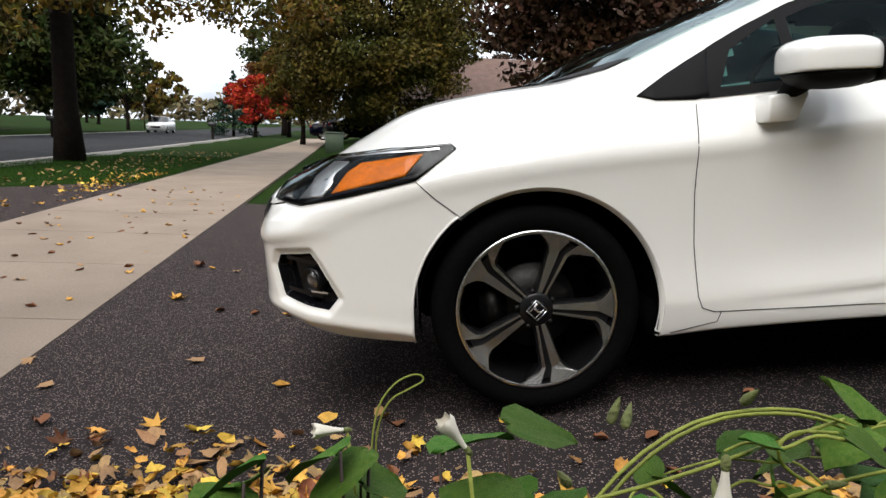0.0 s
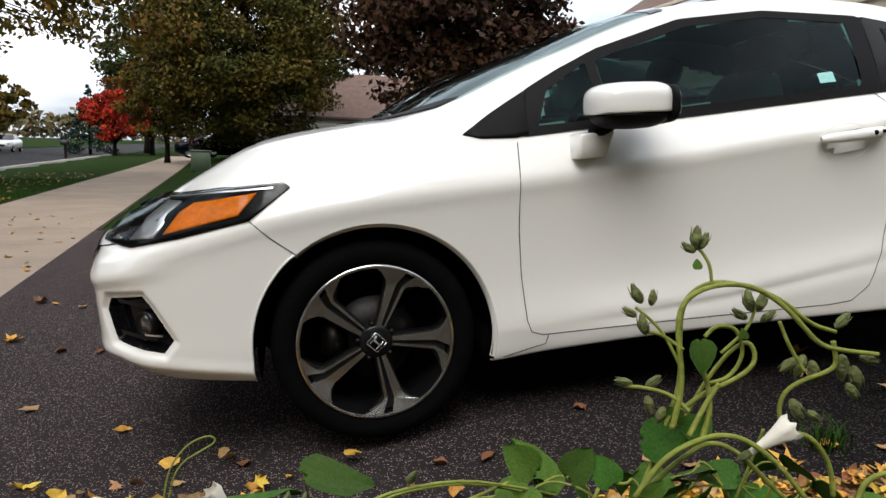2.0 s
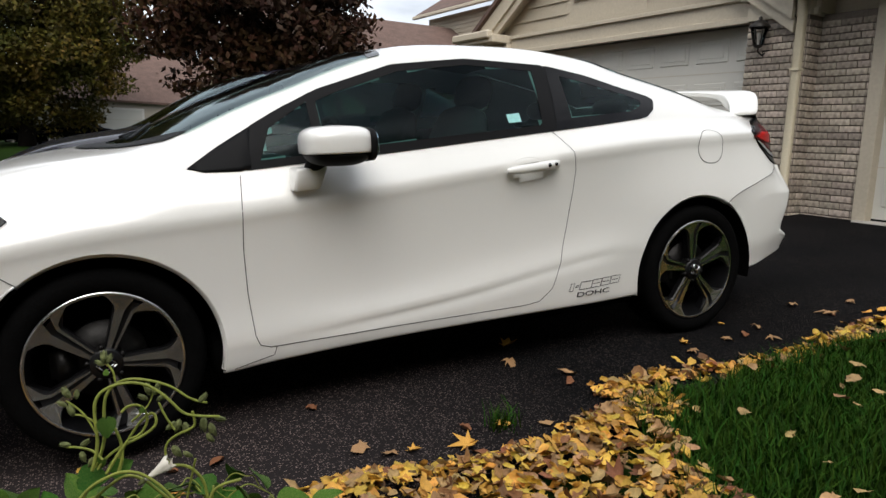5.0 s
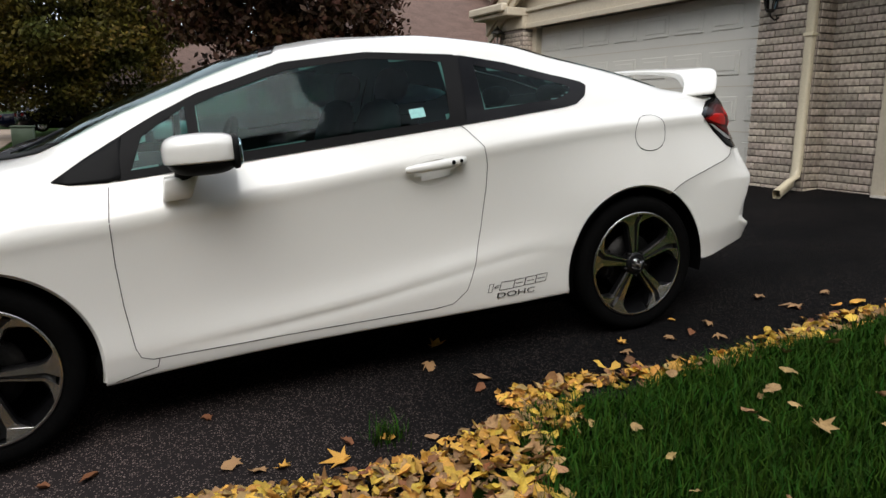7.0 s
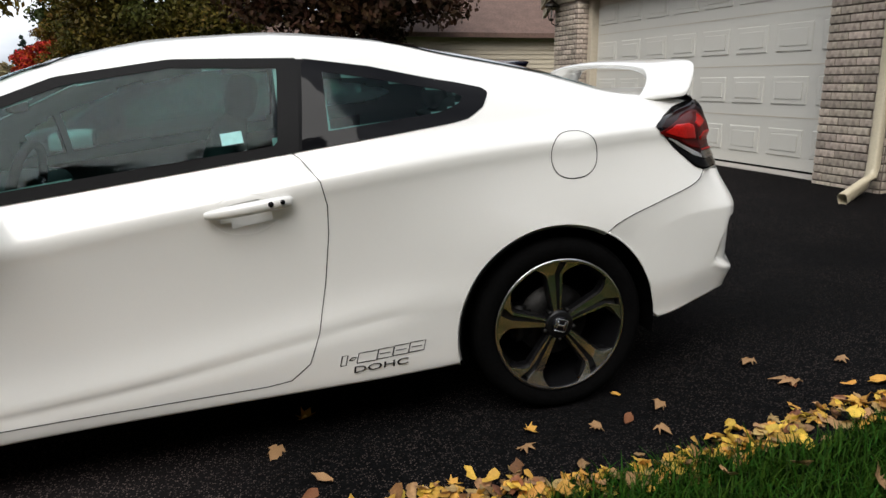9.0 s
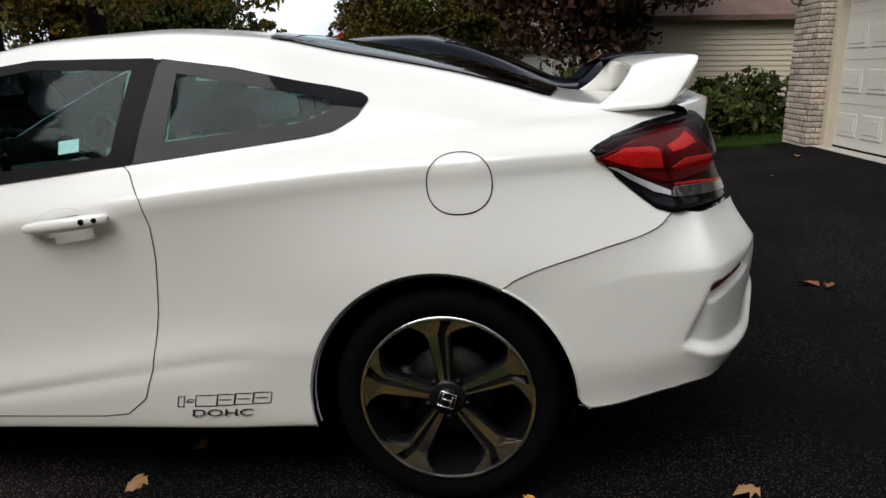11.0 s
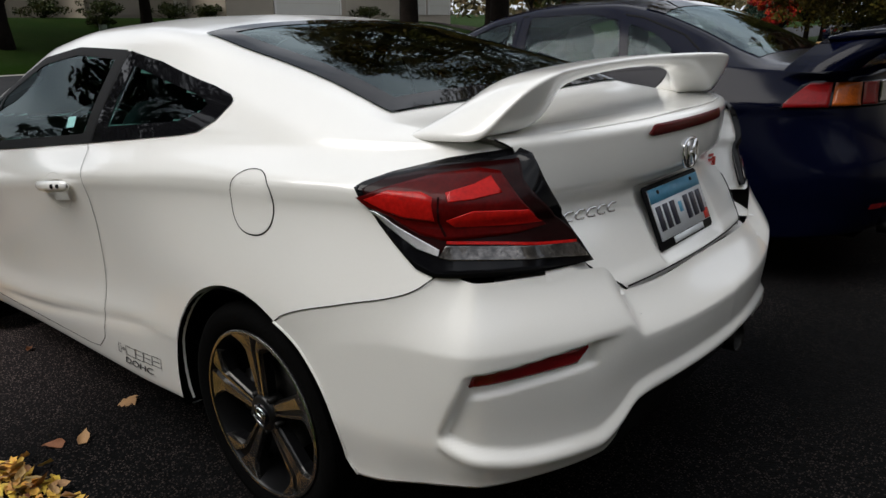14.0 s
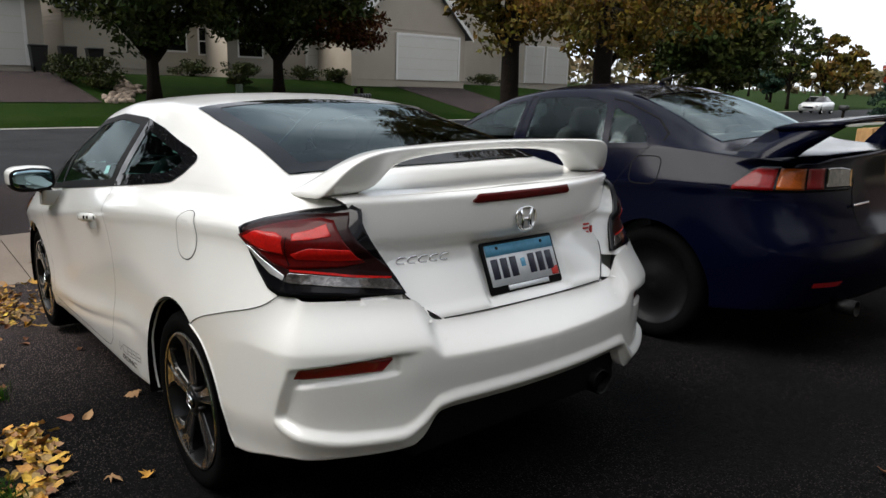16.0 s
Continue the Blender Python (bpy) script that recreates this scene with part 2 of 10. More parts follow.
def asphalt_material(name, base, stone, amount, scale=150.0, apron=None):
    """Asphalt with pale stones that show through the binder."""
    m = mat(name, base, 0.9, spec=0.025, vary=0.3, scale=0.9, fine=45, bump=0.7, bump_scale=110)
    n, l = m.node_tree.nodes, m.node_tree.links
    b = n["Principled BSDF"]
    tc = n.new("ShaderNodeTexCoord")
    vo = n.new("ShaderNodeTexVoronoi")
    vo.inputs["Scale"].default_value = scale
    l.new(tc.outputs["Object"], vo.inputs["Vector"])
    sep = n.new("ShaderNodeSeparateColor")
    l.new(vo.outputs["Color"], sep.inputs["Color"])
    pick = n.new("ShaderNodeMath")
    pick.operation = "LESS_THAN"
    pick.inputs[1].default_value = amount
    l.new(sep.outputs[0], pick.inputs[0])
    near = n.new("ShaderNodeMath")
    near.operation = "LESS_THAN"
    near.inputs[1].default_value = 0.36
    l.new(vo.outputs["Distance"], near.inputs[0])
    both = n.new("ShaderNodeMath")
    both.operation = "MULTIPLY"
    l.new(pick.outputs[0], both.inputs[0])
    l.new(near.outputs[0], both.inputs[1])
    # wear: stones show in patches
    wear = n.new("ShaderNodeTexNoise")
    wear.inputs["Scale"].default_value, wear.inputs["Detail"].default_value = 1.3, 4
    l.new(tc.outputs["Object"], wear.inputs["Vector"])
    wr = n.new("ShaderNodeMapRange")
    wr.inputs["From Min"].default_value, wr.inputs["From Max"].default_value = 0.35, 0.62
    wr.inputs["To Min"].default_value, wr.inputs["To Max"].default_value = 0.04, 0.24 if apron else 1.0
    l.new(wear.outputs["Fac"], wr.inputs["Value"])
    b2 = n.new("ShaderNodeMath")
    b2.operation = "MULTIPLY"
    l.new(both.outputs[0], b2.inputs[0])
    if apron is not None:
        # stones worn bare towards the sidewalk; the dark end also paints the car's shade
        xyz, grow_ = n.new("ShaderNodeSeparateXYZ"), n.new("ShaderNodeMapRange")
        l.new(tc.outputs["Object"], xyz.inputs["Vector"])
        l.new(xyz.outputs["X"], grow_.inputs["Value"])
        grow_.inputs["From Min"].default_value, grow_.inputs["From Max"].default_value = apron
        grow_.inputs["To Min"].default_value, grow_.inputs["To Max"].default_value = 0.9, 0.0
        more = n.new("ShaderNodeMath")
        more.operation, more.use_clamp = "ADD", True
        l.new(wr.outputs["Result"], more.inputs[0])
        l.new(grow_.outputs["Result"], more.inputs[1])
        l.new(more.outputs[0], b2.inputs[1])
        # paler base: worn surface plus some brightness put into the colour
        worn_lit = n.new("ShaderNodeMixRGB")
        worn_lit.inputs["Color2"].default_value = (0.034, 0.028, 0.028, 1)
        l.new(grow_.outputs["Result"], worn_lit.inputs["Fac"])
        l.new(b.inputs["Base Color"].links[0].from_socket, worn_lit.inputs["Color1"])
        l.new(worn_lit.outputs["Color"], b.inputs["Base Color"])
    else:
        l.new(wr.outputs["Result"], b2.inputs[1])
    tone = n.new("ShaderNodeMixRGB")
    tone.inputs["Color1"].default_value = (*[c * 0.35 for c in stone], 1)
    tone.inputs["Color2"].default_value = (*stone, 1)
    l.new(sep.outputs[1], tone.inputs["Fac"])
    mx = n.new("ShaderNodeMixRGB")
    l.new(b2.outputs[0], mx.inputs["Fac"])
    old = b.inputs["Base Color"].links[0].from_socket
    l.new(old, mx.inputs["Color1"])
    l.new(tone.outputs["Color"], mx.inputs["Color2"])
    l.new(mx.outputs["Color"], b.inputs["Base Color"])
    return m


# the fade stops at 1.7, so shade beside the sill is in the colour
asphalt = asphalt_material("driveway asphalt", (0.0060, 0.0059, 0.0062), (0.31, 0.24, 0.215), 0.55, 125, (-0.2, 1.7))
road_asphalt = asphalt_material("road asphalt", (0.040, 0.041, 0.043), (0.10, 0.10, 0.10), 0.3, 60)
concrete = mat("weathered concrete", (0.27, 0.215, 0.168), 0.85, spec=0.2, vary=0.10, scale=1.2, fine=70, bump=0.35, second=(0.20, 0.158, 0.122), patch=0.4)
kerb_concrete = mat("kerb concrete", (0.42, 0.39, 0.35), 0.85, vary=0.12, scale=2, fine=40, bump=0.3)
lawn_ground = mat("lawn turf", (0.010, 0.027, 0.0035), 0.95, spec=0.03, vary=0.35, scale=0.7, fine=18, bump=1.0, bump_scale=40, second=(0.018, 0.030, 0.006), patch=0.4)
soil = mat("dark garden soil", (0.035, 0.026, 0.018), 0.95, vary=0.3, scale=5, fine=40, bump=1.0)
blade_green = mat("grass blades", (0.020, 0.055, 0.005), 0.6, spec=0.05, vary=0.15, scale=3, per_island=0.45, hue=0.025)
leaf_yellow = mat("fallen yellow leaf", (0.60, 0.35, 0.05), 0.7, vary=0.18, scale=25, fine=120, per_island=0.35, hue=0.022, bump=0.2)
leaf_tan = mat("fallen tan leaf", (0.36, 0.22, 0.09), 0.75, vary=0.2, scale=25, fine=120, per_island=0.35, hue=0.02, bump=0.2)
leaf_brown = mat("fallen brown leaf", (0.20, 0.085, 0.028), 0.75, vary=0.25, scale=25, fine=120, per_island=0.4, hue=0.02, bump=0.2)
mortar = mat("brick mortar", (0.20, 0.165, 0.14), 0.95, vary=0.15, fine=80, bump=0.4)
brick_mat = mat("washed grey-tan brick", (0.54, 0.46, 0.37), 0.88, vary=0.14, scale=22, fine=90, bump=0.5, second=(0.17, 0.14, 0.12), patch=0.4, per_object=0.3, hue=0.012)
siding_tan = mat("tan vinyl siding", (0.43, 0.375, 0.285), 0.6, vary=0.05, scale=1.5, fine=40)
siding_cream = mat("cream vinyl siding", (0.44, 0.39, 0.32), 0.6, spec=0.2, vary=0.05, scale=1.5, fine=40)
siding_grey = mat("grey-brown vinyl siding", (0.37, 0.32, 0.255), 0.6, vary=0.06, scale=1.5, fine=40)
trim_tan = mat("tan painted trim", (0.50, 0.44, 0.34), 0.55, vary=0.06, scale=2, fine=30)
trim_white = mat("white painted trim", (0.72, 0.70, 0.66), 0.5, vary=0.05, scale=2, fine=30)
door_white = mat("off-white garage door steel", (0.60, 0.585, 0.53), 0.45, vary=0.03, scale=1.2, fine=200, bump=0.05)
shingle_brown = mat("brown asphalt shingle", (0.115, 0.07, 0.055), 0.9, vary=0.3, scale=3, fine=25, bump=0.5, per_island=0.25)
shingle_grey = mat("grey asphalt shingle", (0.13, 0.135, 0.145), 0.9, vary=0.3, scale=3, fine=25, bump=0.5)
lamp_metal = mat("bronze lamp metal", (0.03, 0.026, 0.022), 0.45, metal=0.6, vary=0.2)
spout_paint = mat("cream downspout paint", (0.62, 0.55, 0.40), 0.4, vary=0.06, scale=4, fine=60)
plywood = mat("weathered plywood", (0.46, 0.28, 0.12), 0.75, vary=0.16, scale=1.4, fine=22, bump=0.2, second=(0.36, 0.20, 0.075), patch=0.45)
red_steel = mat("red painted steel", (0.40, 0.02, 0.012), 0.4, vary=0.15, fine=40)
white_steel = mat("white painted steel", (0.72, 0.72, 0.70), 0.4, vary=0.08, fine=40)
bark = mat("tree bark", (0.014, 0.011, 0.009), 0.95, spec=0.05, vary=0.35, scale=6, fine=26, bump=1.0)
crown_green = mat("dark green leaves", (0.0172, 0.0330, 0.0059), 0.6, spec=0.12, vary=0.2, scale=0.7, per_island=0.5, hue=0.02, second=(0.0409, 0.0363, 0.0059), patch=0.35)
crown_olive = mat("olive turning leaves", (0.0317, 0.0363, 0.0059), 0.6, spec=0.12, vary=0.2, scale=0.5, per_island=0.5, hue=0.02, second=(0.0759, 0.0495, 0.0066), patch=0.45)
crown_gold = mat("turning gold-green leaves", (0.0409, 0.0436, 0.0059), 0.6, spec=0.12, vary=0.2, scale=0.7, per_island=0.45, hue=0.03, second=(0.1122, 0.0561, 0.0053), patch=0.4)
crown_brown = mat("dark purple-brown leaves", (0.0238, 0.0132, 0.0092), 0.6, spec=0.12, vary=0.25, scale=0.8, per_island=0.5, hue=0.025, second=(0.0561, 0.0264, 0.0106), patch=0.35)
crown_red = mat("red autumn leaves", (0.36, 0.035, 0.012), 0.6, spec=0.12, vary=0.25, scale=0.8, per_island=0.4, hue=0.02)
crown_orange = mat("orange-brown autumn leaves", (0.0792, 0.0277, 0.0059), 0.6, spec=0.12, vary=0.25, scale=0.8, per_island=0.4, hue=0.03)
crown_spruce = mat("blue-green needles", (0.025, 0.05, 0.035), 0.7, spec=0.12, vary=0.2, scale=1, per_island=0.4)
far_wood = mat("far woodland", (0.06, 0.062, 0.022), 0.9, vary=0.3, scale=0.15, fine=2, second=(0.10, 0.06, 0.025), patch=0.4, per_island=0.35)
vine_leaf = mat("vine leaf", (0.030, 0.092, 0.010), 0.6, spec=0.12, vary=0.25, scale=14, fine=90, bump=0.35, per_object=0.35, hue=0.02, second=(0.075, 0.13, 0.022), patch=0.4)
vine_stem = mat("pale green vine stem", (0.22, 0.25, 0.035), 0.7, vary=0.2, scale=12, fine=150, bump=0.3)
bud_green = mat("grey-green bud", (0.15, 0.17, 0.055), 0.85, vary=0.3, scale=30, fine=200, bump=0.5)
dark_stem = mat("dark stem", (0.035, 0.02, 0.016), 0.7, vary=0.2)
petal_white = mat("white petal", (0.74, 0.70, 0.60), 0.6, vary=0.08, scale=20, bump=0.2)
plastic_black = mat("black bin plastic", (0.012, 0.012, 0.013), 0.5, vary=0.15)
utility_green = mat("utility green paint", (0.07, 0.10, 0.06), 0.55, vary=0.12)
rock_tan = mat("landscape stone", (0.30, 0.235, 0.18), 0.9, vary=0.2, scale=4, fine=30, bump=0.5, per_island=0.3)

# ---- ground ----
DRIVE_N = TILT.to_3x3() @ Vector((0, 0, 1))
STREET_TURN = 0.09      # the street runs this much aslant


def drive_z(x, y):
    return -(DRIVE_N.x * x + DRIVE_N.y * y) / DRIVE_N.z


def street_z(y):
    return -0.26 - 0.004 * min(max(y, -8), 30)


def ground_z(x, y):
    """Height of the finished ground without the kerb's step."""
    u = x + STREET_TURN * y
    b = street_z(y)
    yard = drive_z(min(max(x, -2.5), 6.6), min(max(y, -4), 9)) * (1 - 0.85 * ramp(12, 24, y))
    if u > -2.1:
        return b + (yard - b) * ramp(-2.1, 0.6, u)
    if u > -9.0:
        return b - 0.04 * ramp(-4.4, -9.0, u)
    if u > -19.5:
        return b - 0.16 + 0.10 * (1 - ((u + 14.25) / 5.25) ** 2)
    return b - 0.04 + 1.55 * min(1, max(0, (-19.7 - u) / 8.5)) * (1 - 0.8 * ramp(30, 55, y))




def grid_line(near0, near1, step, far0, far1):
    vals = list(np.arange(near0, near1 + 1e-6, step))
    s, v = step, near1
    while v < far1:
        s *= 1.18
        v += s
        vals.append(v)
    s, v = step, near0
    while v > far0:
        s *= 1.18
        v -= s
        vals.insert(0, v)
    return vals


def sheet(name, xs, ys, height, keep, material, label, category, z=0.0, kind="structure", smooth=True):
    index, verts, faces = {}, [], []

    def at(i, j):
        if (i, j) not in index:
            index[i, j] = len(verts)
            verts.append((xs[i], ys[j], height(xs[i], ys[j]) + z))
        return index[i, j]
    for i in range(len(xs) - 1):
        for j in range(len(ys) - 1):
            if keep((xs[i] + xs[i + 1]) / 2, (ys[j] + ys[j + 1]) / 2):
                faces.append((at(i, j), at(i + 1, j), at(i + 1, j + 1), at(i, j + 1)))
    return tagged(part(name, (verts, faces), material, smooth=smooth), label, category, kind=kind)


def strip(name, u0, u1, y0, y1, step, height, z, material, label, category, across=4):
    """A band that follows the street."""
    n = max(2, int((y1 - y0) / step))
    verts, faces = [], []
    for j in range(n + 1):
        y = y0 + (y1 - y0) * j / n
        for i in range(across + 1):
            x = u0 + (u1 - u0) * i / across - STREET_TURN * y
            verts.append((x, y, height(x, y) + z))
    w = across + 1
    faces = [(j * w + i, j * w + i + 1, (j + 1) * w + i + 1, (j + 1) * w + i) for j in range(n) for i in range(across)]
    return tagged(part(name, (verts, faces), material), label, category, kind="structure")


gx, gy = grid_line(-32, 10, 0.5, -420, 260), grid_line(-8, 34, 0.5, -260, 420)


APRON_FAR = lambda u: 10.2 - 1.7 * ramp(-4.4, -6.2, u)


def turf_z(x, y):
    """The turf dips under the paved surfaces."""
    u = x + STREET_TURN * y
    z = ground_z(x, y)
    if -4.6 < u < -1.5:
        return z - 0.04
    if -20.2 < u < -8.5:
        return z - 0.30
    if -9.2 < u < -4.4 and -4.4 < y < APRON_FAR(u) - 0.2:
        return z - 0.25
    if u > -2.2 and -1.0 < y < 6.5 and x < 7.5:
        return z - 0.25
    if u > -2.2 and -2.0 < y <= -1.0 and x < 7.5:
        return z - 0.10
    return z


sheet("ground", gx, gy, turf_z, lambda x, y: True, lawn_ground, "green lawn turf with scattered fallen leaves", "lawn")

# driveway, its edge a little ragged and a few centimetres thick
DRIVE_EDGE = lambda x: -1.40 + 0.03 * math.sin(x * 2.3) + 0.02 * math.sin(x * 7.1 + 1) - 0.10 * ramp(1.9, 0.6, x)


def drive_surface():
    verts, faces = [], []
    us = list(np.arange(-2.1, 6.7, 0.15))
    for i, u in enumerate(us):
        e = DRIVE_EDGE(u)
        ys = [e - 0.05, e] + [e + (6.95 - e) * k / 40 for k in range(1, 41)]
        for k, y in enumerate(ys):
            x = u - STREET_TURN * y * (1 - ramp(-2.1, 1.0, u))
            verts.append((x, y, ground_z(x, y) - (0.10 if k == 0 else 0.0)))
    w = 42
    for i in range(len(us) - 1):
        for k in range(w - 1):
            a = i * w + k
            faces.append((a, a + w, a + w + 1, a + 1))
    return verts, faces


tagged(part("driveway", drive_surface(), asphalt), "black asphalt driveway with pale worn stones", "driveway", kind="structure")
# front edge lawns meet the drive in turf_z; sidewalk slabs
slab_bm = []
for k in range(-9, 36):
    y0, y1 = k * 1.55 - 0.6, k * 1.55 + 0.94
    vs, fs = [], []
    for (u, y, dz) in ((-4.2, y0, 0), (-2.1, y0, 0), (-2.1, y1, 0), (-4.2, y1, 0), (-4.2, y0, -0.12), (-2.1, y0, -0.12), (-2.1, y1, -0.12), (-4.2, y1, -0.12)):
        x = u - STREET_TURN * y
        vs.append((x, y, street_z(y) + 0.006 + dz))
    slab_bm.append((vs, [(0, 1, 2, 3), (4, 0, 3, 7), (1, 5, 6, 2), (4, 5, 1, 0), (3, 2, 6, 7)]))
sidewalk = tagged(empty("pavement"), "weathered tan concrete sidewalk slabs with fallen leaves", "sidewalk", kind="structure")
for data in slab_bm:
    part("slab", data, concrete, sidewalk, smooth=False)
strip("slab_bed", -4.18, -2.12, -15, 56, 1.0, lambda x, y: street_z(y), -0.012, soil, "dark joints between the sidewalk slabs", "joint", 1)
# the apron between sidewalk and street
n = 16
vs, fs = [], []
for i in range(n + 1):
    u = -9.0 + (9.0 - 4.2) * i / n
    flare = 0.9 * ramp(-6.6, -9.0, u)
    for k in range(9):
        y = (-4.2 - flare) + (APRON_FAR(u) + 4.2 + 2 * flare) * k / 8
        x = u - STREET_TURN * y
        vs.append((x, y, street_z(y) - 0.02 - 0.11 * ramp(-6.2, -9.0, u)))
fs = [(i * 9 + k, (i + 1) * 9 + k, (i + 1) * 9 + k + 1, i * 9 + k + 1) for i in range(n) for k in range(8)]
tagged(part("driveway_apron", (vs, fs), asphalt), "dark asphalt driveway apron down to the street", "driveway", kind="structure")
strip("road", -19.5, -9.0, -120, 200, 2.0, lambda x, y: ground_z(x, y), 0.0, road_asphalt, "grey asphalt residential street", "road", 10)


def kerb(u, y0, y1, turn):
    rows, vs, fs = [(0, -0.25), (0, 0.0), (0.13, 0.01), (0.16, -0.02), (0.20, -0.14), (0.55, -0.155)], [], []
    n = int((y1 - y0) / 1.5)
    for j in range(n + 1):
        y = y0 + (y1 - y0) * j / n
        for du, dz in rows:
            x = u - turn * du - STREET_TURN * y
            vs.append((x, y, street_z(y) - 0.03 + dz))
    w = len(rows)
    fs = [(j * w + i, j * w + i + 1, (j + 1) * w + i + 1, (j + 1) * w + i) for j in range(n) for i in range(w - 1)]
    return vs, fs


for args in ((-8.95, -60, -2.4, 1), (-8.95, 8.0, 60, 1), (-19.55, -60, 70, -1)):
    tagged(part("kerb", kerb(*args), kerb_concrete), "pale concrete kerb and gutter along the street", "kerb", kind="structure")

# ---- car bodies ----
class Shell:
    """A car's outer skin, lofted from cross-sections along its length (x runs to the rear, from the front axle)."""

    def __init__(self, x0, x1, tables, nose=None, tail=None, step=0.03):
        self.x0, self.x1 = x0, x1
        self.k = {key: knots(t) for key, t in tables.items()}
        self.nose, self.tail = nose, tail       # (x where the lean starts, knots of end x by height)
        self.cache = {}
        n = 900
        xs = np.linspace(x0, x1, n)
        w = np.array([self.k["W"](x) for x in xs])
        arc = np.concatenate([[0], np.cumsum(np.hypot(np.diff(xs), np.diff(w)))])
        m = int(arc[-1] / step)
        self.stations = [float(np.interp(arc[-1] * i / m, arc, xs)) for i in range(m + 1)]
        self.arc, self.arc_x = arc, xs

    def a_of(self, s):
        return float(np.interp(s, self.arc_x, self.arc))

    def s_of(self, a):
        return float(np.interp(a, self.arc, self.arc_x))

    def section(self, s):
        key = round(s, 4)
        if key not in self.cache:
            k, w = self.k, self.k["W"](s)
            zb, zB, zD, zE, zH, zG = (k[c](s) for c in ("zb", "zB", "zD", "zE", "zH", "zG"))
            rE, rH = k["rE"](s), k["rH"](s)
            zC = zB + (zD - zB) * 0.5
            dip = k["dip"](s) if "dip" in k else 0.036
            rD = k["rD"](s) if "rD" in k else 1.0
            zC = zB + (zD - zB) * (k["fC"](s) if "fC" in k else 0.5)
            pts = [(w * 0.90, zb), (w * 0.955, zb), (w * 0.965, zb + 0.02), (w * 0.975, zB - 0.02), (w * 0.98, zB + 0.015), (w * (1 - dip), min(zB + 0.13 * min(1, (zD - zB) / 0.4), zC + 0.025)),
                   (w * (1 - dip * 0.75), zC + 0.06), (w * rD * 0.99, zD - 0.05), (w * rD, zD - 0.012), (w * rD * 0.996, zD + 0.02),
                   (w * (rE + (rD - rE) * 0.18), zE - 0.025), (w * rE, zE), (w * (rE + (rH - rE) * 0.066), zE + (zH - zE) * 0.10),
                   (w * (rE + (rH - rE) * 0.259), zE + (zH - zE) * 0.35), (w * (rE + (rH - rE) * 0.504), zE + (zH - zE) * 0.60),
                   (w * (rE + (rH - rE) * 0.80), zE + (zH - zE) * 0.85), (w * rH, zH), (w * rH * 0.90, zH + (zG - zH) * 0.42),
                   (w * rH * 0.55, zH + (zG - zH) * 0.88), (0, zG)]
            self.cache[key] = np.array(smooth_loop(pts, 2, closed=False))
        return self.cache[key]

    def warp(self, s, z):
        if self.nose and s < self.nose[0]:
            x = self.nose[0]
            return x - (x - s) * (x - self.nose[1](z)) / (x - self.x0)
        if self.tail and s > self.tail[0]:
            x = self.tail[0]
            return x + (s - x) * (self.tail[1](z) - x) / (self.x1 - x)
        return s

    def unwarp(self, x, z):
        if self.nose and x < self.nose[0]:
            c = self.nose[0]
            return max(self.x0, c - (c - x) * (c - self.x0) / (c - self.nose[1](z)))
        if self.tail and x > self.tail[0]:
            c = self.tail[0]
            return min(self.x1, c + (x - c) * (self.x1 - c) / (self.tail[1](z) - c))
        return x

    def half(self, s, z):
        p = self.section(s)
        top = int(np.argmax(p[:, 1] >= p[-1, 1] - 1e-6)) or len(p) - 1
        return float(np.interp(z, p[:top + 1, 1], p[:top + 1, 0]))

    def side(self, x, z):
        """The point of the left flank at length x and height z."""
        s = self.unwarp(x, z)
        return Vector((x, -self.half(s, z), z))

    def round_end(self, a, z):
        """The same by the arc that follows the outline round the ends."""
        s = self.s_of(a)
        return Vector((self.warp(s, z), -self.half(s, z), z))

    def a_at(self, y, z, rear=True):
        """The arc place where the end face stands at width y and height z."""
        lo, hi = (self.a_of(self.x1 - 0.9), self.arc[-1]) if rear else (self.a_of(self.x0 + 0.9), 0.0)
        for _ in range(40):
            mid = (lo + hi) / 2
            if self.half(self.s_of(mid), z) > y:
                lo = mid
            else:
                hi = mid
        return (lo + hi) / 2

    def top(self, x, f):
        """The upper skin at length x; f from 0 (centre) to 1 (roof rail), negative to the left."""
        s = x
        for _ in range(3):
            p = self.section(s)
            yh = self.k["W"](s) * self.k["rH"](s) * 0.985
            i0 = int(np.argmax(p[:, 1] > self.k["zE"](s)))
            z = float(np.interp(-abs(f) * yh, -p[i0:, 0], p[i0:, 1]))
            s = self.unwarp(x, z)
        return Vector((x, f * yh, z))

    def build(self, region, arches, holes):
        """Faces by region name: {name: (verts, faces, normals)}."""
        rows = []
        for s in self.stations:
            p = self.section(s)
            left = [(self.warp(s, z), -y, z) for y, z in p]
            rows.append(left + [(x, -y, z) for x, y, z in reversed(left[:-1])])
        n = len(rows[0])
        verts = np.array([v for r in rows for v in r])
        faces = []
        for i in range(len(rows) - 1):
            for j in range(n - 1):
                faces.append((i * n + j, i * n + j + 1, (i + 1) * n + j + 1, (i + 1) * n + j))
        whole = mesh_of("whole", verts, faces)
        normals = np.array([v.vector for v in whole.vertex_normals])
        bpy.data.meshes.remove(whole)
        fa = np.array(faces)
        mid = verts[fa].mean(axis=1)
        for xc, zc, r in arches:
            out_of = (np.hypot(mid[:, 0] - xc, mid[:, 2] - zc) >= r - 0.004) | (np.abs(mid[:, 1]) < 0.4)
            kept = np.zeros(len(verts), bool)
            kept[np.unique(fa[out_of])] = True
            cut = np.zeros(len(verts), bool)
            if (~out_of).any():
                cut[np.unique(fa[~out_of])] = True
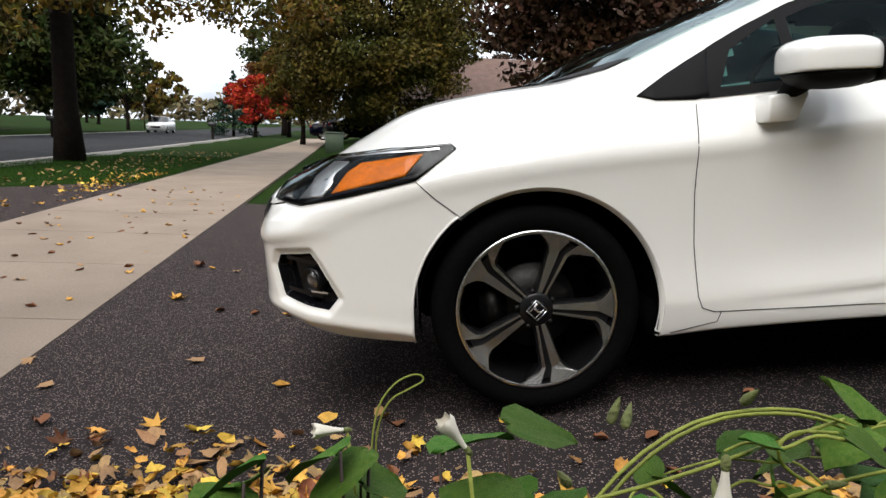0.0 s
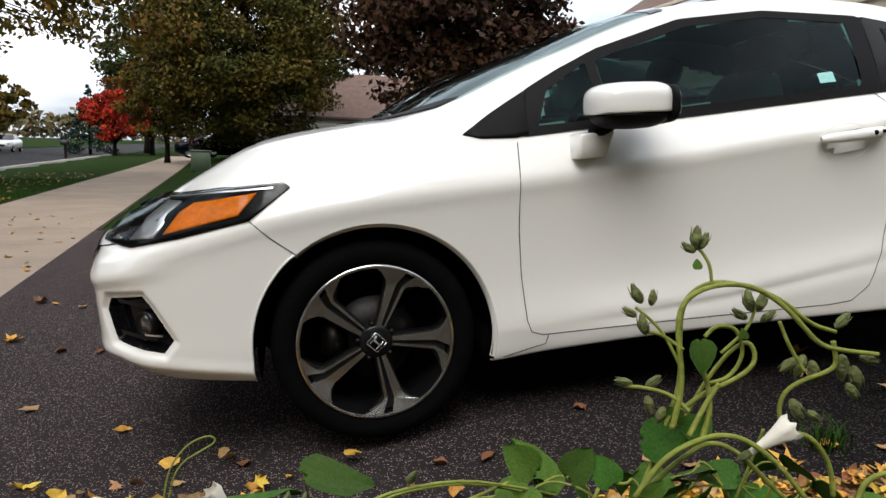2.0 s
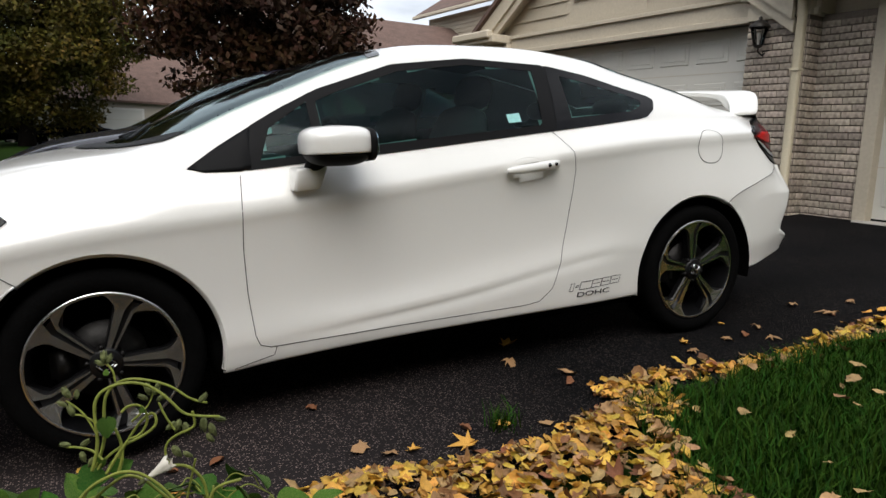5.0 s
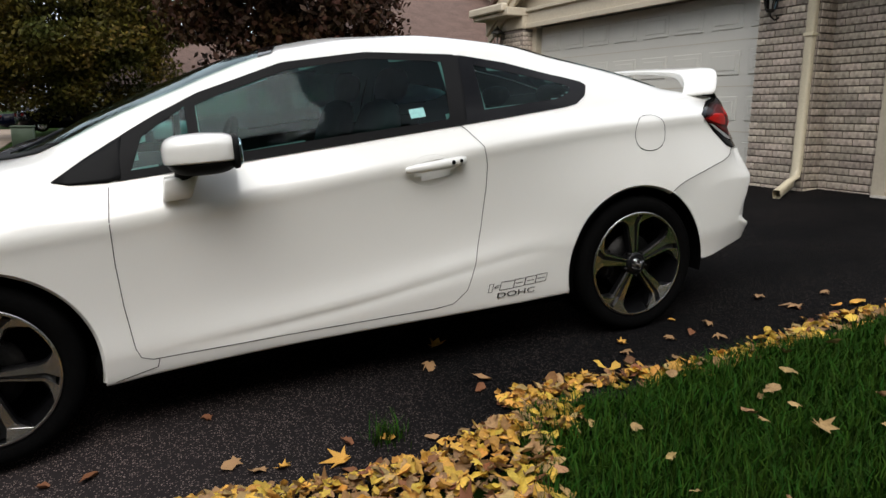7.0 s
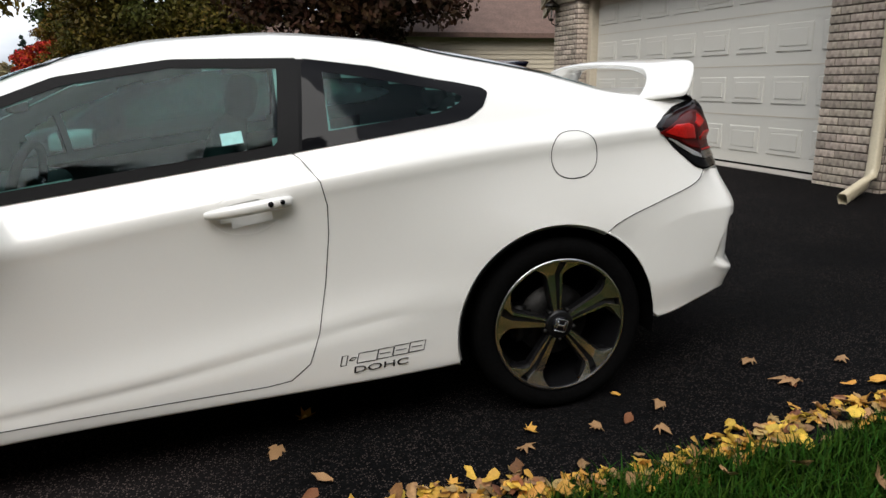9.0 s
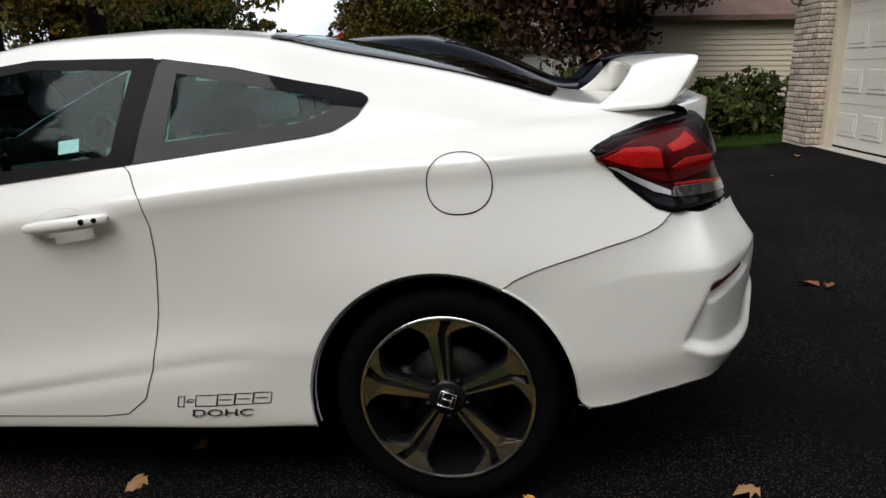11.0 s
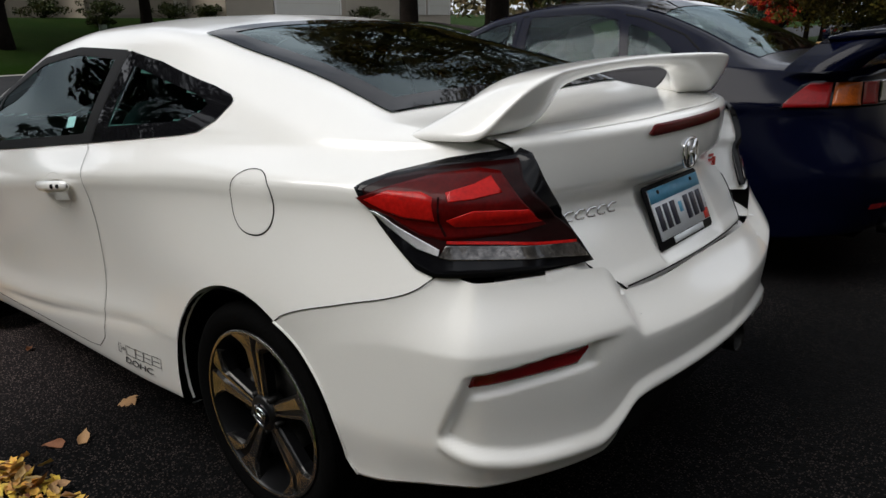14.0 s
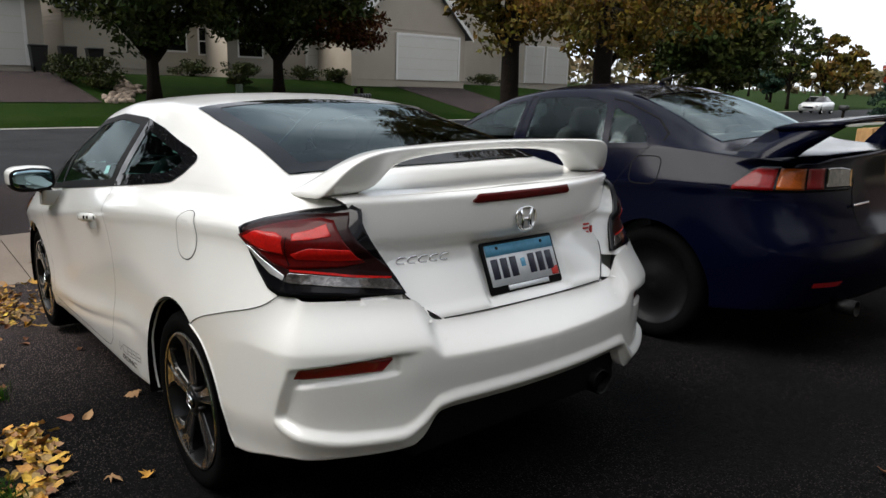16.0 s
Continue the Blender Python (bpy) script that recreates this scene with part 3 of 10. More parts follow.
            d = np.hypot(verts[:, 0] - xc, verts[:, 2] - zc)
            near = kept & ((d < r) | cut) & (np.abs(verts[:, 1]) > 0.4)
            f = r / np.maximum(d, 1e-6)
            verts[near, 0] = xc + (verts[near, 0] - xc) * f[near]
            verts[near, 2] = zc + (verts[near, 2] - zc) * f[near]
            drop = ~out_of
            fa, mid = fa[~drop], mid[~drop]
        out = {}
        for f, c in zip(fa.tolist(), mid):
            name = region(c)
            if name is None:
                continue
            out.setdefault(name, []).append(f)
        made = {}
        for name, fs in out.items():
            ids = sorted({i for f in fs for i in f})
            new_id = {v: i for i, v in enumerate(ids)}
            me = mesh_of(name, verts[ids], [[new_id[i] for i in f] for f in fs])
            me.normals_split_custom_set_from_vertices([tuple(normals[i]) for i in ids])
            made[name] = me
        return made


def inside(poly, x, z):
    hit = False
    for i in range(len(poly)):
        (x0, z0), (x1, z1) = poly[i], poly[i - 1]
        if (z0 > z) != (z1 > z) and x < (x1 - x0) * (z - z0) / (z1 - z0) + x0:
            hit = not hit
    return hit


def patch(poly, at, offset=0.003, depth=0.0, step=0.03, rows=8, flip=False):
    """A panel that lies on a skin: poly in the two numbers that at() takes, each column one stretch."""
    ps = sorted({round(p[0], 5) for p in poly})
    cols = []
    for a, b in zip(ps, ps[1:]):
        n = max(1, int((b - a) / step))
        cols += [a + (b - a) * i / n for i in range(n)]
    cols.append(ps[-1])
    cols[0] += 1e-5
    cols[-1] -= 1e-5
    verts, faces, rim = [], [], []
    for p in cols:
        zs = []
        for i in range(len(poly)):
            (x0, z0), (x1, z1) = poly[i], poly[i - 1]
            if min(x0, x1) <= p <= max(x0, x1) and abs(x1 - x0) > 1e-9:
                zs.append(z0 + (z1 - z0) * (p - x0) / (x1 - x0))
        lo, hi = min(zs), max(zs)
        for k in range(rows + 1):
            z = lo + (hi - lo) * k / rows
            e = 0.004
            c = at(p, z)
            du, dv = at(p + e, z) - at(p - e, z), at(p, z + e) - at(p, z - e)
            nrm = du.cross(dv)
            nrm = nrm.normalized() if nrm.length > 1e-12 else Vector((0, -1, 0))
            if flip:
                nrm = -nrm
            verts.append(c + nrm * offset)
            rim.append(c + nrm * (offset - depth))
    w, n = rows + 1, len(cols)
    for i in range(n - 1):
        for k in range(rows):
            a = i * w + k
            f = (a, a + w, a + w + 1, a + 1)
            faces.append(f if not flip else f[::-1])
    if depth:
        edge = [i * w for i in range(n)] + [(n - 1) * w + k for k in range(1, w)] + [i * w + rows for i in range(n - 2, -1, -1)] + [k for k in range(rows - 1, 0, -1)]
        k0 = len(verts)
        verts += [rim[i] for i in edge]
        m = len(edge)
        faces += [(edge[i], k0 + i, k0 + (i + 1) % m, edge[(i + 1) % m]) for i in range(m)]
    return verts, faces


def mirrored(data):
    """The same on the other flank."""
    return [(v[0], -v[1], v[2]) for v in data[0]], [tuple(f)[::-1] for f in data[1]]


def ribbon(points, at, width=0.0028, offset=0.0012, step=0.02):
    """A thin line on a skin, through points given in the numbers that at() takes."""
    pts = []
    for (a0, b0), (a1, b1) in zip(points, points[1:]):
        n = max(1, int(math.hypot(a1 - a0, b1 - b0) / step))
        pts += [(a0 + (a1 - a0) * i / n, b0 + (b1 - b0) * i / n) for i in range(n)]
    pts.append(points[-1])
    verts, faces = [], []
    for i, (a, b) in enumerate(pts):
        e = 0.003
        c = at(a, b)
        nrm = (at(a + e, b) - at(a - e, b)).cross(at(a, b + e) - at(a, b - e))
        nrm = nrm.normalized() if nrm.length > 1e-12 else Vector((0, -1, 0))
        d = at(*pts[min(i + 1, len(pts) - 1)]) - at(*pts[max(i - 1, 0)])
        s = nrm.cross(d).normalized() * width / 2
        verts += [c - s + nrm * offset, c + s + nrm * offset]
    faces = [(2 * i, 2 * i + 1, 2 * i + 3, 2 * i + 2) for i in range(len(pts) - 1)]
    return verts, faces


def arc_wall(xc, zc, r, shell, depth=0.05, a0=-18, a1=198, n=48):
    """The turned-in lip of a wheel arch."""
    verts, faces = [], []
    for i in range(n + 1):
        a = radians(a0 + (a1 - a0) * i / n)
        x, z = xc + r * math.cos(a), zc + r * math.sin(a)
        z = max(z, 0.19)
        y = shell.side(x, z).y
        verts += [(x, y + 0.001, z), (xc + (r - 0.012) * math.cos(a), y + 0.012, max(zc + (r - 0.012) * math.sin(a), 0.19)), (xc + (r - 0.012) * math.cos(a), y + depth, max(zc + (r - 0.012) * math.sin(a), 0.19))]
    for i in range(n):
        for k in range(2):
            a = i * 3 + k
            faces.append((a, a + 3, a + 4, a + 1))
    return verts, faces


def wheel_well(xc, zc, r, y0, y1, n=24):
    verts, faces = [], []
    for i in range(n + 1):
        a = radians(-12 + 204 * i / n)
        for y in (y0, y1):
            verts.append((xc + r * math.cos(a), y, zc + r * math.sin(a)))
        verts.append((xc, y1, zc))
    for i in range(n):
        a = i * 3
        faces += [(a, a + 3, a + 4, a + 1), (a + 1, a + 4, a + 2)]
    return verts, faces

# ---- the white coupe ----
CIVIC = Shell(-0.93, 3.61, {
    "W": [(-0.93, 0.0), (-0.925, 0.25), (-0.905, 0.42), (-0.86, 0.56), (-0.79, 0.665), (-0.68, 0.745), (-0.5, 0.80), (-0.25, 0.842), (0, 0.864), (0.4, 0.870),
          (2.3, 0.870), (2.62, 0.872), (2.95, 0.864), (3.2, 0.852), (3.345, 0.838), (3.43, 0.80), (3.50, 0.71), (3.55, 0.57), (3.59, 0.36), (3.605, 0.2), (3.61, 0.0)],
    "zb": [(-0.93, 0.25), (-0.8, 0.222), (-0.6, 0.20), (-0.37, 0.193), (0.37, 0.216), (0.55, 0.230), (1.1, 0.246), (2.25, 0.238), (2.9, 0.283), (3.1, 0.29), (3.31, 0.315), (3.40, 0.325), (3.48, 0.36), (3.53, 0.43), (3.61, 0.45)],
    "zB": [(-0.93, 0.33), (-0.4, 0.30), (0.5, 0.32), (1.1, 0.355), (1.7, 0.415), (2.1, 0.46), (2.5, 0.46), (2.9, 0.42), (3.2, 0.42), (3.4, 0.45), (3.61, 0.50)],
    "zD": [(-0.93, 0.57), (-0.6, 0.64), (-0.2, 0.725), (0.1, 0.76), (0.48, 0.785), (1.0, 0.83), (1.5, 0.88), (2.0, 0.928), (2.5, 0.952), (3.0, 0.957), (3.2, 0.95), (3.4, 0.93), (3.61, 0.92)],
    "zE": [(-0.93, 0.645), (-0.85, 0.665), (-0.75, 0.70), (-0.6, 0.755), (-0.4, 0.815), (-0.2, 0.862), (0, 0.895), (0.3, 0.928), (0.5, 0.928), (1.0, 0.958), (1.7, 1.010), (2.3, 1.052), (2.7, 1.056), (3.03, 1.052), (3.3, 1.046), (3.61, 1.035)],
    "zH": [(-0.93, 0.66), (-0.8, 0.725), (-0.6, 0.825), (-0.4, 0.902), (-0.2, 0.943), (0, 0.968), (0.2, 0.99), (0.35, 1.035), (0.5, 1.105), (0.65, 1.175), (0.9, 1.275), (1.2, 1.36), (1.5, 1.398), (1.8, 1.392),
           (2.1, 1.348), (2.4, 1.262), (2.7, 1.168), (3.0, 1.088), (3.3, 1.062), (3.61, 1.052)],
    "zG": [(-0.93, 0.665), (-0.85, 0.715), (-0.75, 0.77), (-0.6, 0.845), (-0.4, 0.922), (-0.2, 0.967), (0, 0.993), (0.12, 1.005), (0.4, 1.135), (0.7, 1.27), (1.0, 1.378), (1.15, 1.418), (1.4, 1.446), (1.7, 1.446),
           (2.0, 1.412), (2.1, 1.392), (2.4, 1.312), (2.7, 1.212), (2.95, 1.118), (3.05, 1.088), (3.3, 1.072), (3.61, 1.066)],
    "rE": [(-0.93, 0.92), (-0.6, 0.91), (-0.25, 0.91), (0.3, 0.915), (1.0, 0.922), (1.8, 0.915), (2.3, 0.895), (2.7, 0.87), (3.03, 0.82), (3.2, 0.77), (3.345, 0.74), (3.45, 0.76), (3.53, 0.86), (3.61, 1.0)],
    "rH": [(-0.93, 0.62), (-0.4, 0.65), (0, 0.68), (0.2, 0.74), (0.35, 0.795), (0.5, 0.785), (0.65, 0.765), (0.9, 0.725), (1.2, 0.695), (1.5, 0.675), (1.8, 0.668), (2.1, 0.672), (2.4, 0.69), (2.7, 0.715), (3.0, 0.735), (3.2, 0.71), (3.345, 0.68), (3.45, 0.70), (3.61, 0.85)],
    "rD": [(-0.93, 1), (2.7, 1), (2.95, 0.972), (3.2, 0.948), (3.345, 0.905), (3.45, 0.87), (3.53, 0.91), (3.61, 1.0)],
    "fC": [(-0.93, 0.5), (2.5, 0.5), (2.9, 0.3), (3.2, 0.18), (3.61, 0.12)],
    "dip": [(-0.93, 0.02), (-0.5, 0.02), (0.4, 0.03), (0.8, 0.038), (1.6, 0.038), (2.2, 0.03), (2.9, 0.01), (3.2, 0.0), (3.61, 0.0)],
}, nose=(-0.3, knots([(0.18, -0.80), (0.25, -0.885), (0.35, -0.925), (0.5, -0.93), (0.6, -0.915), (0.68, -0.865), (0.76, -0.80), (0.9, -0.74)])),
    tail=(2.85, knots([(0.25, 3.45), (0.32, 3.49), (0.40, 3.57), (0.50, 3.612), (0.58, 3.604), (0.64, 3.582), (0.70, 3.547), (0.75, 3.518), (0.80, 3.497), (0.895, 3.474), (0.915, 3.484), (1.0, 3.476), (1.035, 3.492), (1.06, 3.485)])))

civic = tagged(empty("coupe", TILT.copy()), "glossy white two-door coupe parked on the asphalt driveway", "car")
ARCHES = ((0.007, 0.318, 0.372), (2.607, 0.318, 0.370))
VENT = [(0.555, 0.955), (0.745, 0.967), (0.750, 1.168), (0.60, 1.060)]
MAIN = [(0.785, 0.972), (1.30, 1.010), (1.735, 1.042), (1.766, 1.294), (1.45, 1.318), (1.14, 1.291), (0.88, 1.213), (0.785, 1.172)]
QUARTER_CLEAR = [(1.895, 1.072), (2.26, 1.097), (2.34, 1.125), (2.355, 1.146), (2.28, 1.180), (2.05, 1.240), (1.905, 1.272)]
side, wrap = CIVIC.side, CIVIC.round_end
DOOR_LINE = [(0.474, 0.905), (0.462, 0.80), (0.458, 0.65), (0.463, 0.50), (0.478, 0.345), (0.492, 0.308), (0.53, 0.294), (1.0, 0.296), (1.60, 0.290), (1.68, 0.297), (1.745, 0.345), (1.785, 0.44), (1.825, 0.60), (1.852, 0.76), (1.858, 0.85), (1.845, 0.925), (1.795, 0.995), (1.775, 1.012)]
FUEL = [(2.697 + 0.084 * math.copysign(abs(math.cos(a)) ** 0.85, math.cos(a)), 0.912 + 0.078 * math.copysign(abs(math.sin(a)) ** 0.85, math.sin(a))) for a in [2 * math.pi * k / 40 for k in range(41)]]
A_OF = CIVIC.a_of


# where the rear bumper ends: along the flank, by length, and along the boot lid and lamps, by width
BUMPER_TOP = knots([(2.70, 0.60), (2.797, 0.642), (2.824, 0.660), (3.022, 0.721), (3.195, 0.765), (3.245, 0.812), (3.30, 0.800), (3.62, 0.780)])
LID_SIDE = knots([(0.60, 0.30), (0.70, 0.355), (0.712, 0.373), (0.773, 0.440), (0.84, 0.482), (0.90, 0.518), (0.965, 0.551), (1.03, 0.566), (1.07, 0.600)])
LID_EDGE = knots([(0.0, 0.700), (0.30, 0.704), (0.373, 0.709), (0.444, 0.778), (0.62, 0.790)])

# the front bumper's upper edge under the lamp and its seam with the fender
F_TOP = knots([(-1.0, 0.615), (-0.9, 0.63), (-0.345, 0.722), (-0.232, 0.611)])


def civic_region(c):
    x, y, z = c[0], abs(c[1]), c[2]
    if y > 0.5 and inside(VENT, x, z) or y > 0.4 and (inside(MAIN, x, z) or inside(QUARTER_CLEAR, x, z)):
        return None
    if ((x - 1.615) / 0.078) ** 2 + ((z - 0.853) / 0.042) ** 2 < 1:
        return None
    s = CIVIC.unwarp(x, z)
    yh = 1e-6 + CIVIC.k["W"](s) * CIVIC.k["rH"](s) * 0.985
    if x < 1.6 and x > 0.05 and z > 0.98 and y < yh * 0.93 and x < 1.17 - 0.10 * (y / yh) ** 2 and x > 0.12 + 0.25 * (y / yh) ** 2.5:
        return None
    if 2.10 + 0.06 * (y / yh) ** 2 < x < 2.93 and y < yh * 0.93:
        return None
    if x < -0.2 and z < F_TOP(x) - 0.12:
        return None
    if z > CIVIC.k["zE"](s) - 0.01 and x < 0.4 and y < 0.76 * CIVIC.k["W"](s) / 0.87:
        return "hood"
    if x < 0.47:
        return "fender"
    if inside(DOOR_LINE + [(1.79, 1.34), (1.4, 1.35), (0.8, 1.2), (0.474, 0.95)], x, z) and y > 0.5:
        return "door"
    if x > 2.95 and y < 0.60 and LID_EDGE(y) - 0.04 < z:
        return "boot_lid"
    if x > 2.72 and z < min(BUMPER_TOP(x), 0.765) - 0.12:
        return None
    if z > 1.25 and y < 0.62 and 1.0 < x < 2.3:
        return "roof"
    if x > 0.5 and z < 0.30 and x < 2.4:
        return "sill"
    return "quarter_panel" if x > 1.7 else "pillar"


def civic_side(c):
    """Panels that come in pairs are split by flank."""
    name = civic_region(c)
    if name == "pillar":
        name = ("front_pillar" if c[2] > 1.0 else "fender" if c[0] < 0.6 else "door_sash") if c[0] < 1.2 else "roof_rail" if c[2] > 1.2 else "door_frame"
    return name if name in (None, "front_bumper", "hood", "boot_lid", "rear_bumper", "roof") else name + ("|a" if c[1] < 0 else "|b")


for region_name, region_mesh in CIVIC.build(civic_side, ARCHES, ()).items():
    part(region_name.split("|")[0], region_mesh, paint_white, civic)


def both(name, data, material, parent, label=""):
    part(name, data, material, parent, label)
    part(name, mirrored(data), material, parent, label)


# black window surround, its glass and the matt sail panel in front
def frame_patch(outer, inner, offset):
    """A flat frame between two outlines, both given as functions of the same share of the way round."""
    def even(loop, n):
        pts = loop + [loop[0]]
        d = np.concatenate([[0], np.cumsum([math.dist(a, b) for a, b in zip(pts, pts[1:])])])
        return [(float(np.interp(d[-1] * i / n, d, [p[0] for p in pts])), float(np.interp(d[-1] * i / n, d, [p[1] for p in pts]))) for i in range(n)]
    n = 120
    o, q = even(outer, n), even(inner, n)
    verts, faces = [], []
    for i in range(n):
        for k in range(4):
            f = k / 3
            v = side(o[i][0] * (1 - f) + q[i][0] * f, o[i][1] * (1 - f) + q[i][1] * f)
            verts.append(v + Vector((0, -offset, 0)))
    for i in range(n):
        for k in range(3):
            a, b = i * 4 + k, ((i + 1) % n) * 4 + k
            faces.append((a, b, b + 1, a + 1))
    return verts, faces


SAIL = [(0.306, 0.934), (0.36, 0.921), (0.475, 0.919), (0.515, 0.926), (0.535, 1.068), (0.40, 0.992)]
both("sail_panel", patch(SAIL, side, 0.006, 0.008), trim_black, civic, "matt black triangular panel ahead of the door")
both("window_frame", frame_patch([(0.50, 0.921), (0.775, 0.940), (0.775, 1.210), (0.66, 1.148), (0.53, 1.070)], [(0.552, 0.953), (0.748, 0.965), (0.752, 1.170), (0.66, 1.105), (0.598, 1.062)], 0.004), trim_black, civic)
both("window_frame", frame_patch([(0.76, 0.938), (1.0, 0.955), (1.7, 1.008), (1.797, 1.015), (1.832, 1.320), (1.45, 1.345), (1.12, 1.318), (0.80, 1.222), (0.76, 1.200)],
                                 [(0.787, 0.974), (1.0, 0.990), (1.66, 1.036), (1.735, 1.043), (1.766, 1.293), (1.45, 1.317), (1.14, 1.290), (0.88, 1.212), (0.787, 1.172)], 0.0045), trim_black, civic)
both("quarter_window_surround", frame_patch([(1.806, 1.016), (2.30, 1.056), (2.36, 1.066), (2.42, 1.10), (2.452, 1.148), (2.43, 1.168), (2.34, 1.20), (2.06, 1.277), (1.846, 1.318)],
                                            [(1.895, 1.072), (2.26, 1.097), (2.31, 1.112), (2.34, 1.125), (2.355, 1.146), (2.33, 1.160), (2.28, 1.180), (2.05, 1.240), (1.905, 1.272)], 0.004), frit, civic, "dark tinted border of the fixed rear side window")
for poly, m_ in ((VENT, tint_glass), (MAIN, tint_glass), (QUARTER_CLEAR, tint_glass)):
    grown = [(x + 0.012 * math.copysign(1, x - sum(p[0] for p in poly) / len(poly)), z + 0.010 * math.copysign(1, z - sum(p[1] for p in poly) / len(poly))) for x, z in poly]
    both("side_window", patch(grown, side, 0.0015, rows=10), m_, civic)
both("window_sticker", patch([(1.575, 1.055), (1.638, 1.060), (1.635, 1.100), (1.572, 1.095)], side, 0.003), sticker_teal, civic, "small pale teal sticker on the glass")


def top_patch(x_of, f0, f1, offset, nf=28, nx=22):
    """A pane in the upper skin: x_of(v, f) gives the length from front (v=0) to back."""
    verts, faces = [], []
    for i in range(nx + 1):
        for j in range(nf + 1):
            f = f0 + (f1 - f0) * j / nf
            p = CIVIC.top(x_of(i / nx, f), f)
            verts.append(p + Vector((0, 0, offset)))
    faces = [(i * (nf + 1) + j, (i + 1) * (nf + 1) + j, (i + 1) * (nf + 1) + j + 1, i * (nf + 1) + j + 1) for i in range(nx) for j in range(nf)]
    return verts, faces


screen_x = lambda v, f: (0.06 + 0.30 * abs(f) ** 2.2) * (1 - v) + (1.19 - 0.10 * f * f) * v
part("windscreen", top_patch(screen_x, -0.95, 0.95, 0.004), front_glass, civic, "sloping windscreen that mirrors sky and trees")
part("windscreen_border", top_patch(lambda v, f: screen_x(0.93 + 0.07 * v, f), -0.95, 0.95, 0.006, nx=3), frit, civic)
part("cowl", top_patch(lambda v, f: screen_x(-0.07 + 0.10 * v, f), -0.93, 0.93, 0.006, nx=3), trim_black, civic, "black plastic cowl under the windscreen")
rear_x = lambda v, f: (2.08 + 0.07 * f * f) * (1 - v) + (2.965 - 0.03 * f * f) * v
part("rear_window", top_patch(rear_x, -0.95, 0.95, 0.004), privacy_glass, civic, "dark tinted rear window that mirrors trees")
for f0, f1 in ((-0.95, -0.83), (0.83, 0.95)):
    part("rear_window_border", top_patch(rear_x, f0, f1, 0.0065, nf=4), frit, civic)
part("rear_window_border", top_patch(lambda v, f: rear_x(0.08 * v, f), -0.83, 0.83, 0.0065, nx=3), frit, civic)
part("rear_window_border", top_patch(lambda v, f: rear_x(0.92 + 0.08 * v, f), -0.83, 0.83, 0.0065, nx=3), frit, civic)

# panel gaps
both("door_gap", ribbon(DOOR_LINE, side), gap_black, civic)
both("fuel_flap", patch([(2.697 + (x - 2.697) * 0.97, 0.912 + (z - 0.912) * 0.97) for x, z in FUEL[:-1]], side, 0.0012), paint_white, civic)
both("fuel_flap_gap", ribbon(FUEL, side, 0.003, 0.0010), gap_black, civic)
both("bumper_gap", ribbon([(-0.345, 0.717), (-0.29, 0.665), (-0.222, 0.612)], side), gap_black, civic)
both("sill_gap", ribbon([(0.40, 0.232), (0.54, 0.262), (0.55, 0.292)], side, 0.003), gap_black, civic)

# wheel arches and wells, floor
for xc, zc, r in ARCHES:
    both("arch_lip", arc_wall(xc, zc, r, CIVIC, 0.018, *((-13, 129) if xc < 1 else (60, 190))), paint_white, civic)
    both("wheel_well", wheel_well(xc, zc, r - 0.010, -0.838 if xc < 1 else -0.855, -0.42), under_black, civic)
part("front_undertray", box(-0.62, -0.36, -0.60, 0.60, 0.25, 0.45, 0.03), under_black, civic)
part("floor_pan", box(0.34, 2.26, -0.80, 0.80, 0.20, 0.32, 0.02), under_black, civic)
part("engine_cradle", box(-0.35, 0.36, -0.42, 0.42, 0.2, 0.62, 0.02), under_black, civic)
part("rear_subframe", box(2.25, 2.97, -0.42, 0.42, 0.22, 0.62, 0.02), under_black, civic)
part("rear_undertray", box(2.95, 3.36, -0.70, 0.70, 0.30, 0.5, 0.03), under_black, civic)


